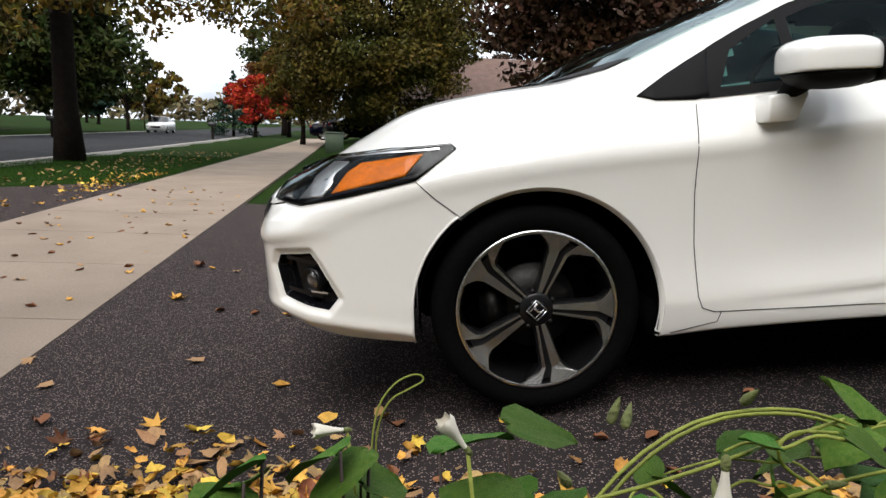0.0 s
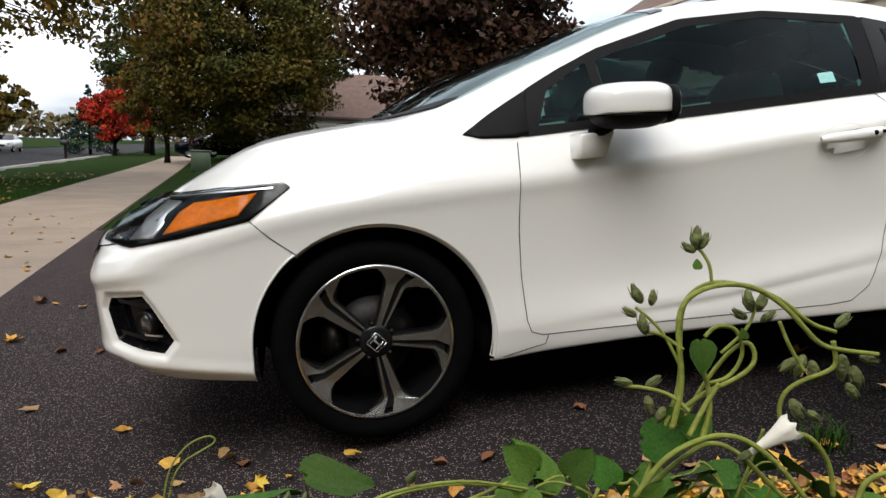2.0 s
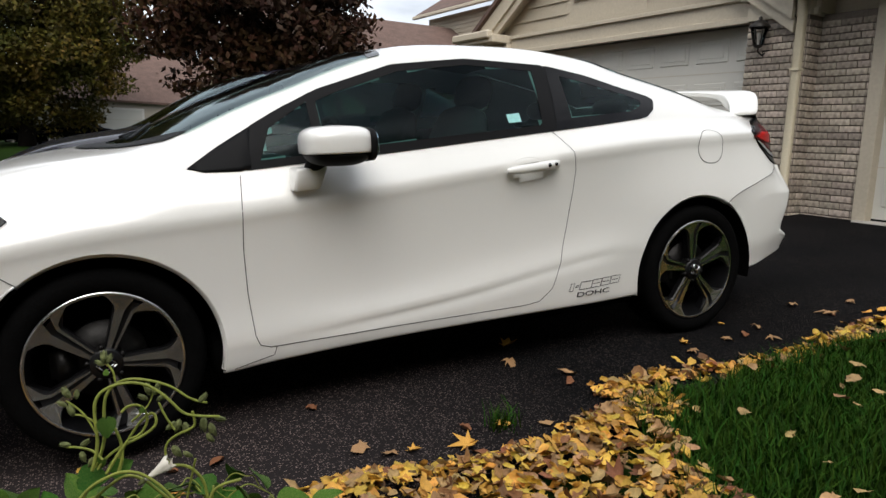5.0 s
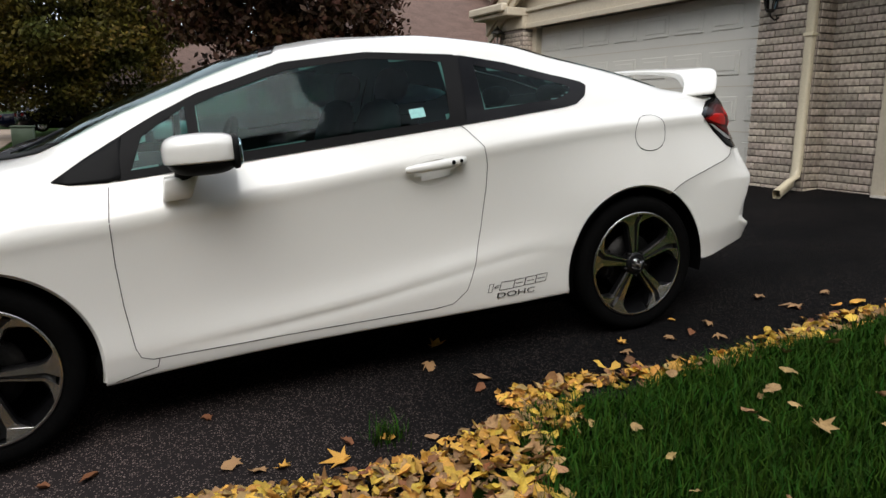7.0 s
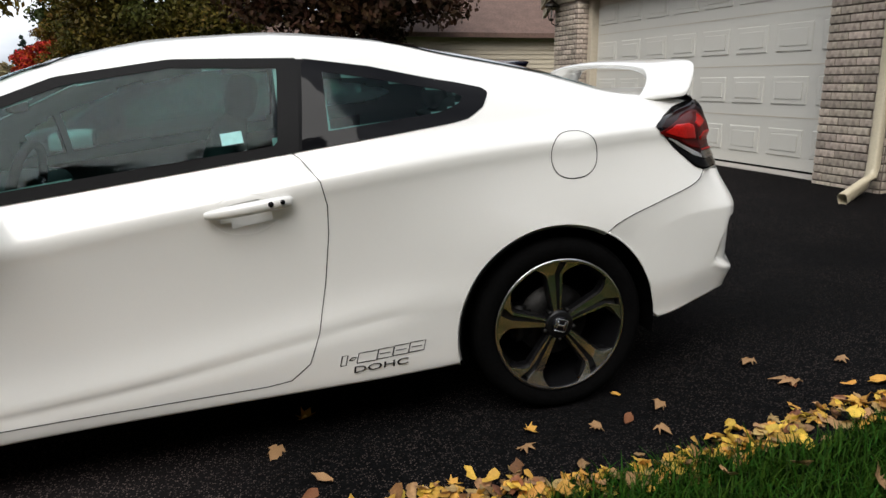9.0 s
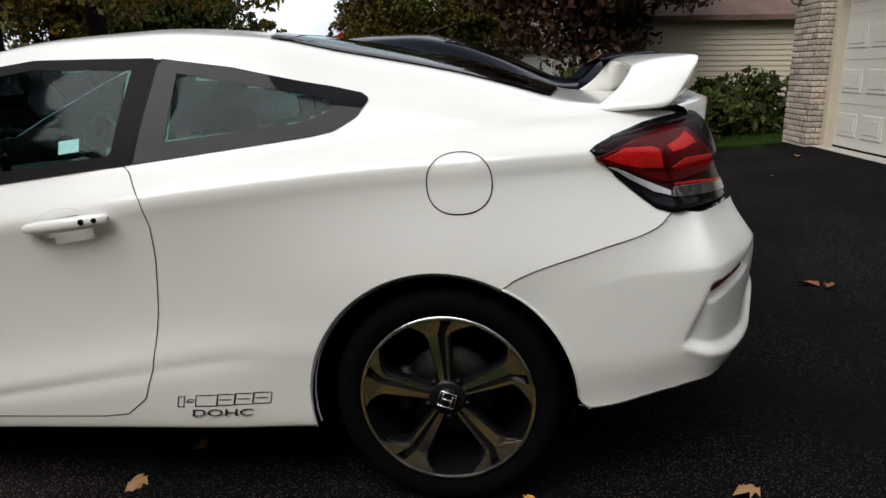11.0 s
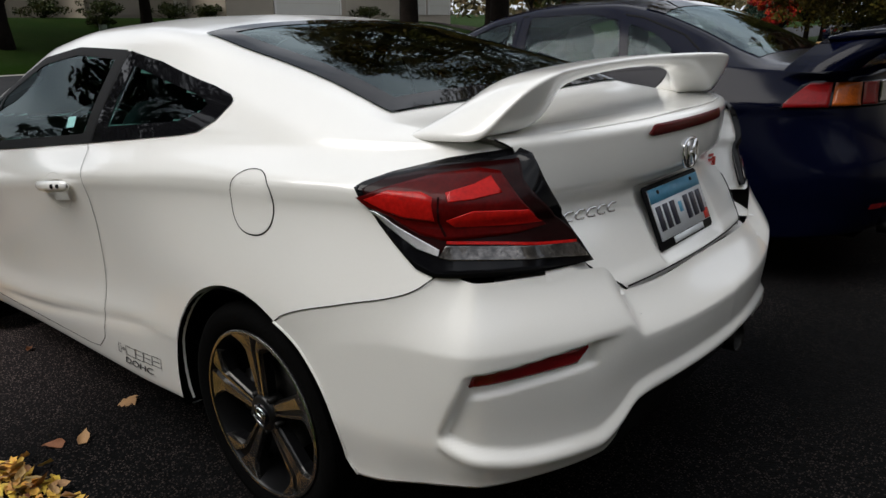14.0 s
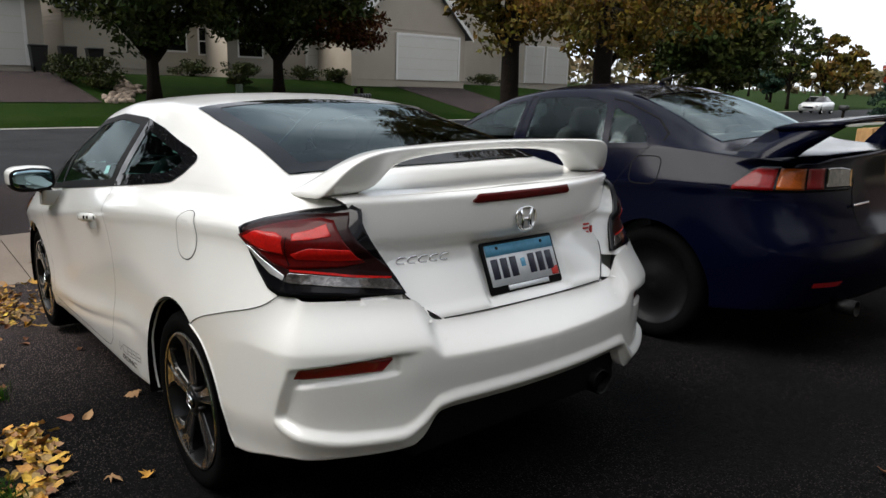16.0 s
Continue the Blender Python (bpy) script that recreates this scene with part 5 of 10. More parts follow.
# the tail sits a little further forward than the loft's end tables, and the shoulders draw in over the rear wheels
CREASE = knots([(0.4, 0.335), (0.8, 0.352), (1.15, 0.374), (1.7, 0.442), (1.9, 0.470), (2.15, 0.492), (2.35, 0.50)])
blunt = lambda x: 0.030 * ramp(-0.80, -0.93, x)     # the nose is blunter than the loft's end
for ob in civic.children_recursive:
    if ob.type == "MESH":
        base = Matrix()
        q = ob
        while q is not civic:
            base = q.matrix_basis @ base
            q = q.parent
        back = base.inverted()
        for v in ob.data.vertices:
            w_ = base @ v.co
            if w_.x < -0.80:
                w_.x += blunt(w_.x)
                v.co = back @ w_
            if 0.4 < w_.x < 2.25 and abs(w_.y) > 0.70 and w_.z < 0.62:
                # the low crease along the door: a shelf above it, a tuck below
                d_ = w_.z - CREASE(w_.x)
                out_ = 0.005 * max(0.0, 1 - d_ / 0.10) ** 2 if d_ > 0 else 0.005 - 0.014 * min(1.0, -d_ / 0.06)
                w_.y += math.copysign(out_ * ramp(0.42, 1.0, w_.x) * (1 - ramp(1.95, 2.22, w_.x)), w_.y)
                v.co = back @ w_
            if 0.3 < w_.x < 2.75 and w_.z > 1.0:
                # a low roof
                w_.z -= (0.025 * ramp(1.0, 1.25, w_.z) + 0.013 * ramp(1.33, 1.42, w_.z)) * (1 - ramp(2.25, 2.75, w_.x)) * ramp(0.3, 0.8, w_.x)
                v.co = back @ w_
            if w_.x > 3.1 and w_.z < 1.06 and ob.name.split(".")[0] in ("boot_lid", "quarter_panel"):
                # room for the boot lid's own panel
                w_.x -= 0.08 * ramp(LID_SIDE(w_.z) + 0.045, LID_SIDE(w_.z) + 0.005, abs(w_.y)) * (1 - ramp(1.045, 1.06, w_.z))
                v.co = back @ w_
            if w_.x > 1.9:
                inner = max(ramp(1.0, 1.04, w_.z), 1 - ramp(0.25, 0.45, abs(w_.y)))
                w_.x -= (0.042 + 0.028 * ramp(0.40, 0.78, w_.z) * inner) * ramp(2.95, 3.4, w_.x)
                w_.y *= 1 - 0.062 * ramp(1.9, 2.65, w_.x) * ramp(0.60, 0.98, w_.z)
                v.co = back @ w_

# ---- the coupe's front bumper ----
F_END = knots([(-1.0, 0.285), (-0.80, 0.280), (-0.754, 0.275), (-0.606, 0.228), (-0.364, 0.220)])
F_LIP = knots([(-1.0, 0.330), (-0.80, 0.325), (-0.70, 0.300), (-0.60, 0.288), (-0.37, 0.262)])
FOG = [(A_OF(CIVIC.unwarp(x, z)), z) for x, z in ((-0.805, 0.458), (-0.788, 0.495), (-0.681, 0.506), (-0.657, 0.471), (-0.599, 0.367), (-0.632, 0.327), (-0.695, 0.336), (-0.781, 0.362))]


def fog_distance(a, z):
    """How far a place on the bumper lies outside the fog lamp's opening (negative inside)."""
    best = 9.0
    for (a0, z0), (a1, z1) in zip(FOG, FOG[1:] + FOG[:1]):
        f = min(1.0, max(0.0, ((a - a0) * (a1 - a0) + (z - z0) * (z1 - z0)) / ((a1 - a0) ** 2 + (z1 - z0) ** 2)))
        best = min(best, math.hypot(a - a0 - f * (a1 - a0), z - z0 - f * (z1 - z0)))
    return -best if inside(FOG, a, z) else best


def nose_at(a, z):
    """The front bumper's skin, by the arc from its middle and by height."""
    e = 0.004
    c = wrap(max(a, 0.001), z)
    n_ = (wrap(max(a, 0.001) + e, z) - c).cross(wrap(max(a, 0.001), z + e) - c).normalized()
    d = fog_distance(a, z)
    near = ramp(-0.52, -0.80, c.x)
    zr = 0.548 + (c.x + 0.85) * 0.16
    # a ridge over the fog lamp under a hollow, and a lip under it
    out = near * (0.013 * math.exp(-((z - zr) / 0.030) ** 2) - 0.008 * math.exp(-((z - zr - 0.075) / 0.032) ** 2))
    lip = F_LIP(c.x)
    out += 0.006 * math.exp(-((z - lip) / 0.022) ** 2) - 0.030 * ramp(lip, lip - 0.07, z)
    # a chamfered frame, then the opening
    out -= 0.012 * ramp(0.024, 0.001, d) + 0.040 * ramp(0.0, -0.016, d)
    p = c + n_ * out
    return Vector((p.x + blunt(p.x), p.y, p.z))


NS, NZ = 190, 96
nose_v, nose_d = [], []
for i in range(NS + 1):
    for j in range(NZ + 1):
        x, z, a = -0.6, 0.45, 0.0
        for _ in range(12):
            edge = -math.sqrt(max(0.05, 0.371 ** 2 - max(0.0, z - 0.318) ** 2))
            a0 = A_OF(CIVIC.unwarp(edge, z))
            a = 0.5 * a + 0.5 * a0 * (1 - i / NS) if i < NS else 0.0
            x = wrap(a, z).x
            z = 0.5 * z + 0.5 * (F_END(x) + (F_TOP(x) - F_END(x)) * j / NZ)
        d = fog_distance(a, z)
        if abs(d) < 0.0035:
            ga, gz = fog_distance(a + 0.001, z) - d, fog_distance(a, z + 0.001) - d
            g_ = math.hypot(ga, gz) or 1.0
            a, z, d = a - d * ga / g_, z - d * gz / g_, 0.0
        nose_v.append(nose_at(a, z))
        nose_d.append(d)
wide = NZ + 1
cells = [(i * wide + j, i * wide + j + 1, (i + 1) * wide + j + 1, (i + 1) * wide + j) for i in range(NS) for j in range(NZ)]


def picked(faces):
    """The vertices that some faces use, with the faces renumbered."""
    used = sorted({q for f in faces for q in f})
    number = {q: k for k, q in enumerate(used)}
    return [nose_v[q] for q in used], [tuple(number[q] for q in f) for f in faces]


skin = picked([f for f in cells if sum(nose_d[q] for q in f) > 0])
front_bumper = part("front_bumper", join_data(skin, mirrored(skin)), paint_white, civic, "white front bumper with angular fog lamp openings")
both("arch_lip", tube([nose_v[j] for j in range(0, wide, 4)], 0.004, 6), paint_white, civic)
bowl = picked([f for f in cells if sum(nose_d[q] for q in f) <= 0])
for flip_it in (False, True):
    def put(name, data, material, parent, label=""):
        return part(name, mirrored(data) if flip_it else data, material, parent, label)
    fog = put("fog_lamp_recess", bowl, gloss_black, civic, "black angular recess with a round fog lamp")
    fc = side(-0.700, 0.415)
    fm = Matrix.Translation(fc + Vector((0.022, 0.030, 0))) @ pose(0, 0, 0, 0, 0, -42)
    put("fog_lamp", moved(lathe([(0.0, -0.002), (0.030, -0.004), (0.036, -0.014), (0.042, -0.006), (0.044, 0.02)], 24), fm), alloy_dark, fog)
    put("fog_lens", moved(lathe([(0.0, -0.008), (0.020, -0.008), (0.030, -0.003)], 24), fm), clear_ribs, fog)
    for z0 in (0.375, 0.475):
        put("fin", ribbon([(-0.775, z0 + 0.012), (-0.72, z0 + 0.003), (-0.655, z0 - 0.005)], side, 0.012, -0.022), alloy_dark, fog)
    put("fin_edge", ribbon([(-0.690, 0.384), (-0.635, 0.380)], side, 0.006, -0.016), chrome, fog)

# ---- the coupe's rear bumper ----
REAR_PLAN = smooth_loop([(2.70, -0.852), (2.9, -0.848), (3.05, -0.836), (3.18, -0.817), (3.27, -0.803), (3.33, -0.786), (3.373, -0.742), (3.423, -0.660), (3.473, -0.565), (3.515, -0.45), (3.545, -0.32), (3.567, -0.16), (3.574, 0.0)], 3, closed=False)
PLAN_S = np.concatenate([[0], np.cumsum([math.dist(a, b) for a, b in zip(REAR_PLAN, REAR_PLAN[1:])])])
PLAN_X, PLAN_Y = np.array([p[0] for p in REAR_PLAN]), np.array([p[1] for p in REAR_PLAN])
S_MID = float(PLAN_S[-1])
s_x = lambda x: float(np.interp(x, PLAN_X, PLAN_S))
s_y = lambda y: float(np.interp(-abs(y), PLAN_Y, PLAN_S))
Z_TOP = knots([(0.0, 0.60), (s_x(2.797), 0.642), (s_x(2.824), 0.660), (s_x(3.022), 0.721), (s_x(3.195), 0.767), (s_x(3.262), 0.806), (s_x(3.30), 0.791), (s_y(0.60), 0.783), (s_y(0.475), 0.774), (s_y(0.40), 0.706), (S_MID, 0.699)])
Z_END = knots([(0.0, 0.280), (s_x(3.015), 0.286), (s_x(3.22), 0.322), (s_x(3.307), 0.337), (s_y(0.60), 0.345), (s_y(0.50), 0.353), (s_y(0.465), 0.375), (s_y(0.41), 0.445), (s_y(0.37), 0.452), (S_MID, 0.458)])
Z_LIP = knots([(0.0, 0.47), (s_x(3.20), 0.47), (s_x(3.247), 0.450), (s_x(3.285), 0.428), (s_x(3.345), 0.410), (s_y(0.65), 0.390), (s_y(0.53), 0.392), (s_y(0.47), 0.425), (s_y(0.42), 0.470), (s_y(0.36), 0.482), (S_MID, 0.488)])
SLOT_A, SLOT_B = s_x(3.318), s_y(0.528)     # ends of the reflector's slot


def trim_panel(ob, height):
    """Cuts a body panel along a seam and takes away what lies below it; height() is how far a place lies above the seam."""
    bm = bmesh.new()
    bm.from_mesh(ob.data)
    over = {v: height(v.co) for v in bm.verts}
    fresh = set()
    for e in list(bm.edges):
        a, b = e.verts
        if over[a] * over[b] < 0:
            f = over[a] / (over[a] - over[b])
            v = bmesh.utils.edge_split(e, a, f)[1]
            over[v] = 0.0
            fresh.add(v)
    for f in list(bm.faces):
        cut = [v for v in f.verts if v in fresh]
        if len(cut) == 2:
            bmesh.utils.face_split(f, cut[0], cut[1])
    bmesh.ops.delete(bm, geom=[f for f in bm.faces if sum(over[v] for v in f.verts) < 0], context="FACES")
    bm.to_mesh(ob.data)
    bm.free()


for ob in civic.children:
    kind = ob.name.split(".")[0]
    if kind == "quarter_panel":
        trim_panel(ob, lambda c: 1.0 if c.x < 2.72 else c.z - (Z_TOP(s_x(c.x)) if c.x < 3.235 else 0.835))
    elif kind in ("fender", "hood"):
        trim_panel(ob, lambda c: 1.0 if c.x > -0.2 else c.z - F_TOP(c.x))


def bumper_at(s_, z):
    """The bumper's skin, by the way along its plan from the wheel arch to the middle and by height."""
    s_ = min(max(s_, 0.0), S_MID)
    x, y = float(np.interp(s_, PLAN_S, PLAN_X)), float(np.interp(s_, PLAN_S, PLAN_Y))
    dx = np.interp(s_ + 0.02, PLAN_S, PLAN_X) - np.interp(s_ - 0.02, PLAN_S, PLAN_X)
    dy = np.interp(s_ + 0.02, PLAN_S, PLAN_Y) - np.interp(s_ - 0.02, PLAN_S, PLAN_Y)
    n_ = math.hypot(dx, dy)
    nx, ny = (dy / n_, -dx / n_) if s_ < S_MID - 0.005 else (1.0, 0.0)
    rear = ramp(3.16, 3.34, x)
    top, lip, end = Z_TOP(s_), Z_LIP(s_), Z_END(s_)
    # the shelf up to the lamps and the boot lid
    body = CIVIC.side(x + 0.042 * ramp(2.95, 3.4, x + 0.02), top).y * (1 - 0.062 * ramp(1.9, 2.65, x) * ramp(0.60, 0.98, top))
    k = ramp(3.24, 3.36, x)
    foot = min(0.655, top - 0.09)
    out = ((y - body + 0.002) * (1 - k) - (0.064 + 0.026 * (1 - ramp(0.0, 0.37, abs(y)))) * k) * (0.55 * min(1.0, max(0.0, (z - foot) / (top - foot))) + 0.45 * ramp(foot - 0.015, top, z))
    # the flank leans in a little towards its foot
    out -= 0.018 * ramp(0.44, 0.28, z) * (1 - rear) + 0.010 * ramp(0.58, 0.42, z) * rear
    # the pocket behind a slanted edge, over a raised lip
    edge = s_x(3.250 + (z - 0.455) * 0.50)
    along = ramp(edge - 0.004, edge + 0.020, s_)
    upper = 0.606 + 0.030 * min(1.0, max(0.0, (s_ - SLOT_A) / (SLOT_B - SLOT_A)))
    far = ramp(SLOT_B - 0.01, SLOT_B + 0.07, s_)
    deep = 0.020 - 0.011 * ramp(SLOT_A, SLOT_B + 0.1, s_)
    under = (1 - ramp(upper - 0.004, upper + 0.008, z)) * (1 - far) + far * ramp(0.63, 0.50, z)
    pocket = deep * along * under * ramp(lip + 0.006, lip + 0.034, z)
    slot = 0.013 * ramp(SLOT_A + 0.004, SLOT_A + 0.018, s_) * (1 - ramp(SLOT_B - 0.014, SLOT_B, s_)) * ramp(upper - 0.056, upper - 0.046, z) * (1 - ramp(upper - 0.004, upper + 0.006, z))
    out -= pocket + slot
    out += 0.005 * along * math.exp(-((z - lip) / 0.014) ** 2)
    # the skirt under the lip tucks in
    if z < lip:
        out -= 0.022 * ramp(s_x(3.05), s_x(3.35), s_) * ramp(lip, end - 0.01, z)
    return Vector((x + nx * out, y + ny * out, z))


def arch_x(z):
    return 2.607 + (math.sqrt(max(0.0, 0.371 ** 2 - (z - 0.318) ** 2)) if z > 0.318 else 0.371 + 0.9 * (0.318 - z))


NS, NZ = 150, 84
bumper_v, bumper_f = [], []
for i in range(NS + 1):
    for j in range(NZ + 1):
        s_, z = s_x(2.95), 0.45
        for _ in range(14):
            s0 = s_x(arch_x(z))
            s_ = 0.5 * s_ + 0.5 * (s0 + (S_MID - s0) * i / NS)
            z = Z_END(s_) + (Z_TOP(s_) - Z_END(s_)) * j / NZ
        bumper_v.append(bumper_at(s_, z))
wide = NZ + 1
bumper_f = [(i * wide + j, (i + 1) * wide + j, (i + 1) * wide + j + 1, i * wide + j + 1) for i in range(NS) for j in range(NZ)]
# turned-in lower edge
for row in ([i * wide for i in range(NS + 1)],):
    k0 = len(bumper_v)
    bumper_v += [bumper_v[q] + Vector((-0.03, 0.012, 0.006)) for q in row]
    bumper_f += [(row[q], k0 + q, k0 + q + 1, row[q + 1]) for q in range(NS)]
mid_row = set(range(NS * wide, NS * wide + wide))
other = {}
full_v, full_f = list(bumper_v), list(bumper_f)
for q, v in enumerate(bumper_v):
    if q in mid_row:
        other[q] = q
    else:
        other[q] = len(full_v)
        full_v.append(Vector((v.x, -v.y, v.z)))
full_f += [tuple(other[q] for q in f)[::-1] for f in bumper_f]
part("rear_bumper", (full_v, full_f), paint_white, civic, "sculpted white rear bumper with side pockets")
top_edge = [bumper_v[i * wide + NZ] for i in range(NS + 1)]
both("bumper_gap", tube([v + Vector((0, -0.0006, 0.0008)) for v in top_edge[::2] if v.x < 3.24], 0.0013, 6), gap_black, civic)
front_edge = [bumper_v[j] for j in range(0, NZ + 1, 4)]
both("arch_lip", tube(front_edge, 0.004, 6), paint_white, civic)
for flip_it in (False, True):
    def put(name, data, material, parent, label=""):
        return part(name, mirrored(data) if flip_it else data, material, parent, label)
    put("bumper_reflector", patch([(SLOT_A + 0.008, 0.583), (SLOT_A + 0.022, 0.578), (SLOT_B - 0.050, 0.592), (SLOT_B - 0.020, 0.622), (SLOT_B - 0.022, 0.630), (SLOT_A + 0.10, 0.616), (SLOT_A + 0.020, 0.604)], bumper_at, 0.004, 0.008, step=0.012), reflector_red, civic, "slim red reflector strip")

# ---- the coupe's boot lid ----
LID_X = knots([(0.66, 3.455), (0.70, 3.473), (0.74, 3.450), (0.80, 3.420), (0.86, 3.391), (0.885, 3.386), (0.905, 3.396), (0.935, 3.428), (0.97, 3.436), (1.02, 3.442), (1.04, 3.444), (1.052, 3.438), (1.062, 3.40)])
LID_BOW = knots([(0.66, 0.045), (0.70, 0.05), (0.77, 0.060), (0.82, 0.072), (0.875, 0.092), (0.95, 0.105), (1.07, 0.110)])


def end_at(y, z):
    """The boot lid's rear face, by width and height."""
    dish = (1 - ramp(0.168, 0.192, abs(y - 0.012))) * ramp(0.700, 0.718, z) * (1 - ramp(0.884, 0.900, z))
    return Vector((LID_X(z) - LID_BOW(z) * (abs(y) / 0.5) ** 2.2 - 0.020 * dish, y, z))


lid_v, lid_f = [], []
LID_ROWS = [0.690 + 0.367 * j / 60 for j in range(61)]
for z in LID_ROWS:
    for i in range(65):
        lid_v.append(end_at(LID_SIDE(z) * (i / 32 - 1), z))
# over the edge on to the deck
for d, z in ((0.012, 1.0605), (0.04, 1.0645), (0.10, 1.068), (0.17, 1.064)):
    for i in range(65):
        y = LID_SIDE(1.057) * (i / 32 - 1)
        p = end_at(y, 1.057)
        lid_v.append(Vector((p.x - d, y, z - 0.004 * (y / 0.6) ** 2)))
lid_f = [(j * 65 + i, j * 65 + i + 1, (j + 1) * 65 + i + 1, (j + 1) * 65 + i) for j in range(64) for i in range(64)]
part("boot_lid", (lid_v, lid_f), paint_white, civic, "white boot lid with a sharp trailing edge over a dished plate recess")
for sgn in (0, 64):
    part("lid_gap", tube([lid_v[j * 65 + sgn] for j in range(0, 61, 3)], 0.0022, 6), gap_black, civic)
part("lid_gap", tube([lid_v[i] + Vector((0.001, 0, 0.010)) for i in range(0, 65, 2)], 0.0022, 6), gap_black, civic)
part("high_brake_lamp", patch([(-0.212, 1.028), (-0.20, 1.022), (0.20, 1.022), (0.212, 1.028), (0.20, 1.046), (-0.19, 1.046)], end_at, 0.006, 0.01, rows=4), red_mid, civic, "slim dark red brake lamp on the boot edge")
# badges: plain shapes
ring = smooth_loop([(-0.046, 0.036), (0.046, 0.036), (0.036, -0.036), (-0.036, -0.036)], 2)
ex = end_at(0, 0.955).x
part("emblem", join_data(tube([(ex + 0.006, a, 0.955 + b) for a, b in ring] + [(ex + 0.006, ring[0][0], 0.955 + ring[0][1])], 0.0055, 8, caps=False),
                         *[tube([(ex + 0.006, s_ * 0.024, 0.988), (ex + 0.007, s_ * 0.015, 0.955), (ex + 0.006, s_ * 0.021, 0.922)], 0.0065, 8) for s_ in (-1, 1)],
                         tube([(ex + 0.007, -0.015, 0.955), (ex + 0.007, 0.015, 0.955)], 0.006, 8)), chrome, civic, "chrome badge on the boot lid")
for i in range(5):
    y0 = -0.432 + i * 0.034
    x_ = end_at(y0, 0.862).x + 0.003
    x2 = end_at(y0 + 0.03, 0.862).x + 0.003
    zig = [(x2, y0 + 0.032, 0.872), (x_, y0 + 0.012, 0.872), (x_, y0 + 0.002, 0.853), (x2, y0 + 0.027, 0.853)]
    part("badge_stroke", tube([Vector(q) for q in smooth_loop(zig, 1, closed=False)], 0.0036, 6), chrome, civic, "slanted chrome badge stroke")
sx = end_at(0.385, 0.89).x + 0.003
part("sport_badge", moved(join_data(box(sx - 0.002, sx + 0.004, 0.36, 0.39, 0.872, 0.880, 0.001), box(sx - 0.002, sx + 0.004, 0.36, 0.39, 0.888, 0.895, 0.001), box(sx - 0.002, sx + 0.004, 0.362, 0.392, 0.903, 0.910, 0.001), box(sx - 0.006, sx + 0.004, 0.402, 0.410, 0.872, 0.898, 0.001)), pose(-0.003, 0.042, -0.026)), sticker_red, civic, "small red and chrome badge")
part("tail_panel", box(3.20, 3.372, -0.53, 0.53, 0.66, 0.79, 0.01), paint_white, civic)
# number plate in its frame; its number is plain bars
plate_m = pose(end_at(0, 0.806).x + 0.013, 0.012, 0.806, 0, -21, 0)
plate = part("number_plate", moved(box(-0.006, 0.004, -0.163, 0.163, -0.084, 0.084, 0.006), plate_m), trim_black, civic, "number plate in a black frame")
part("plate_face", moved(box(0.004, 0.0065, -0.150, 0.150, -0.060, 0.072), plate_m), plate_white, plate)
part("plate_band", moved(box(0.0065, 0.0075, -0.150, 0.150, 0.036, 0.072), plate_m), plate_blue, plate)
for i in range(6):
    y0 = -0.138 + i * 0.040 + (0.042 if i > 2 else 0)
    part("plate_bar", moved(box(0.0065, 0.0080, y0, y0 + 0.029, -0.038, 0.026, 0.001), plate_m), plate_ink, plate)
part("plate_mark", moved(box(0.0065, 0.0078, -0.010, 0.010, -0.012, 0.016, 0.001), plate_m), plate_blue, plate)
part("plate_sticker", moved(box(0.0065, 0.0080, 0.118, 0.148, -0.058, -0.030, 0.001), plate_m), sticker_red, plate)
part("frame_text_bar", moved(box(0.004, 0.0070, -0.085, 0.095, -0.078, -0.062), plate_m), plate_white, plate)
for y0 in (-0.05, 0.05):
    part("plate_screw", moved(lathe([(0.0, 0.011), (0.005, 0.010), (0.006, 0.006)], 10, "x"), plate_m @ pose(0, y0 * 2, 0.060)), steel, plate)


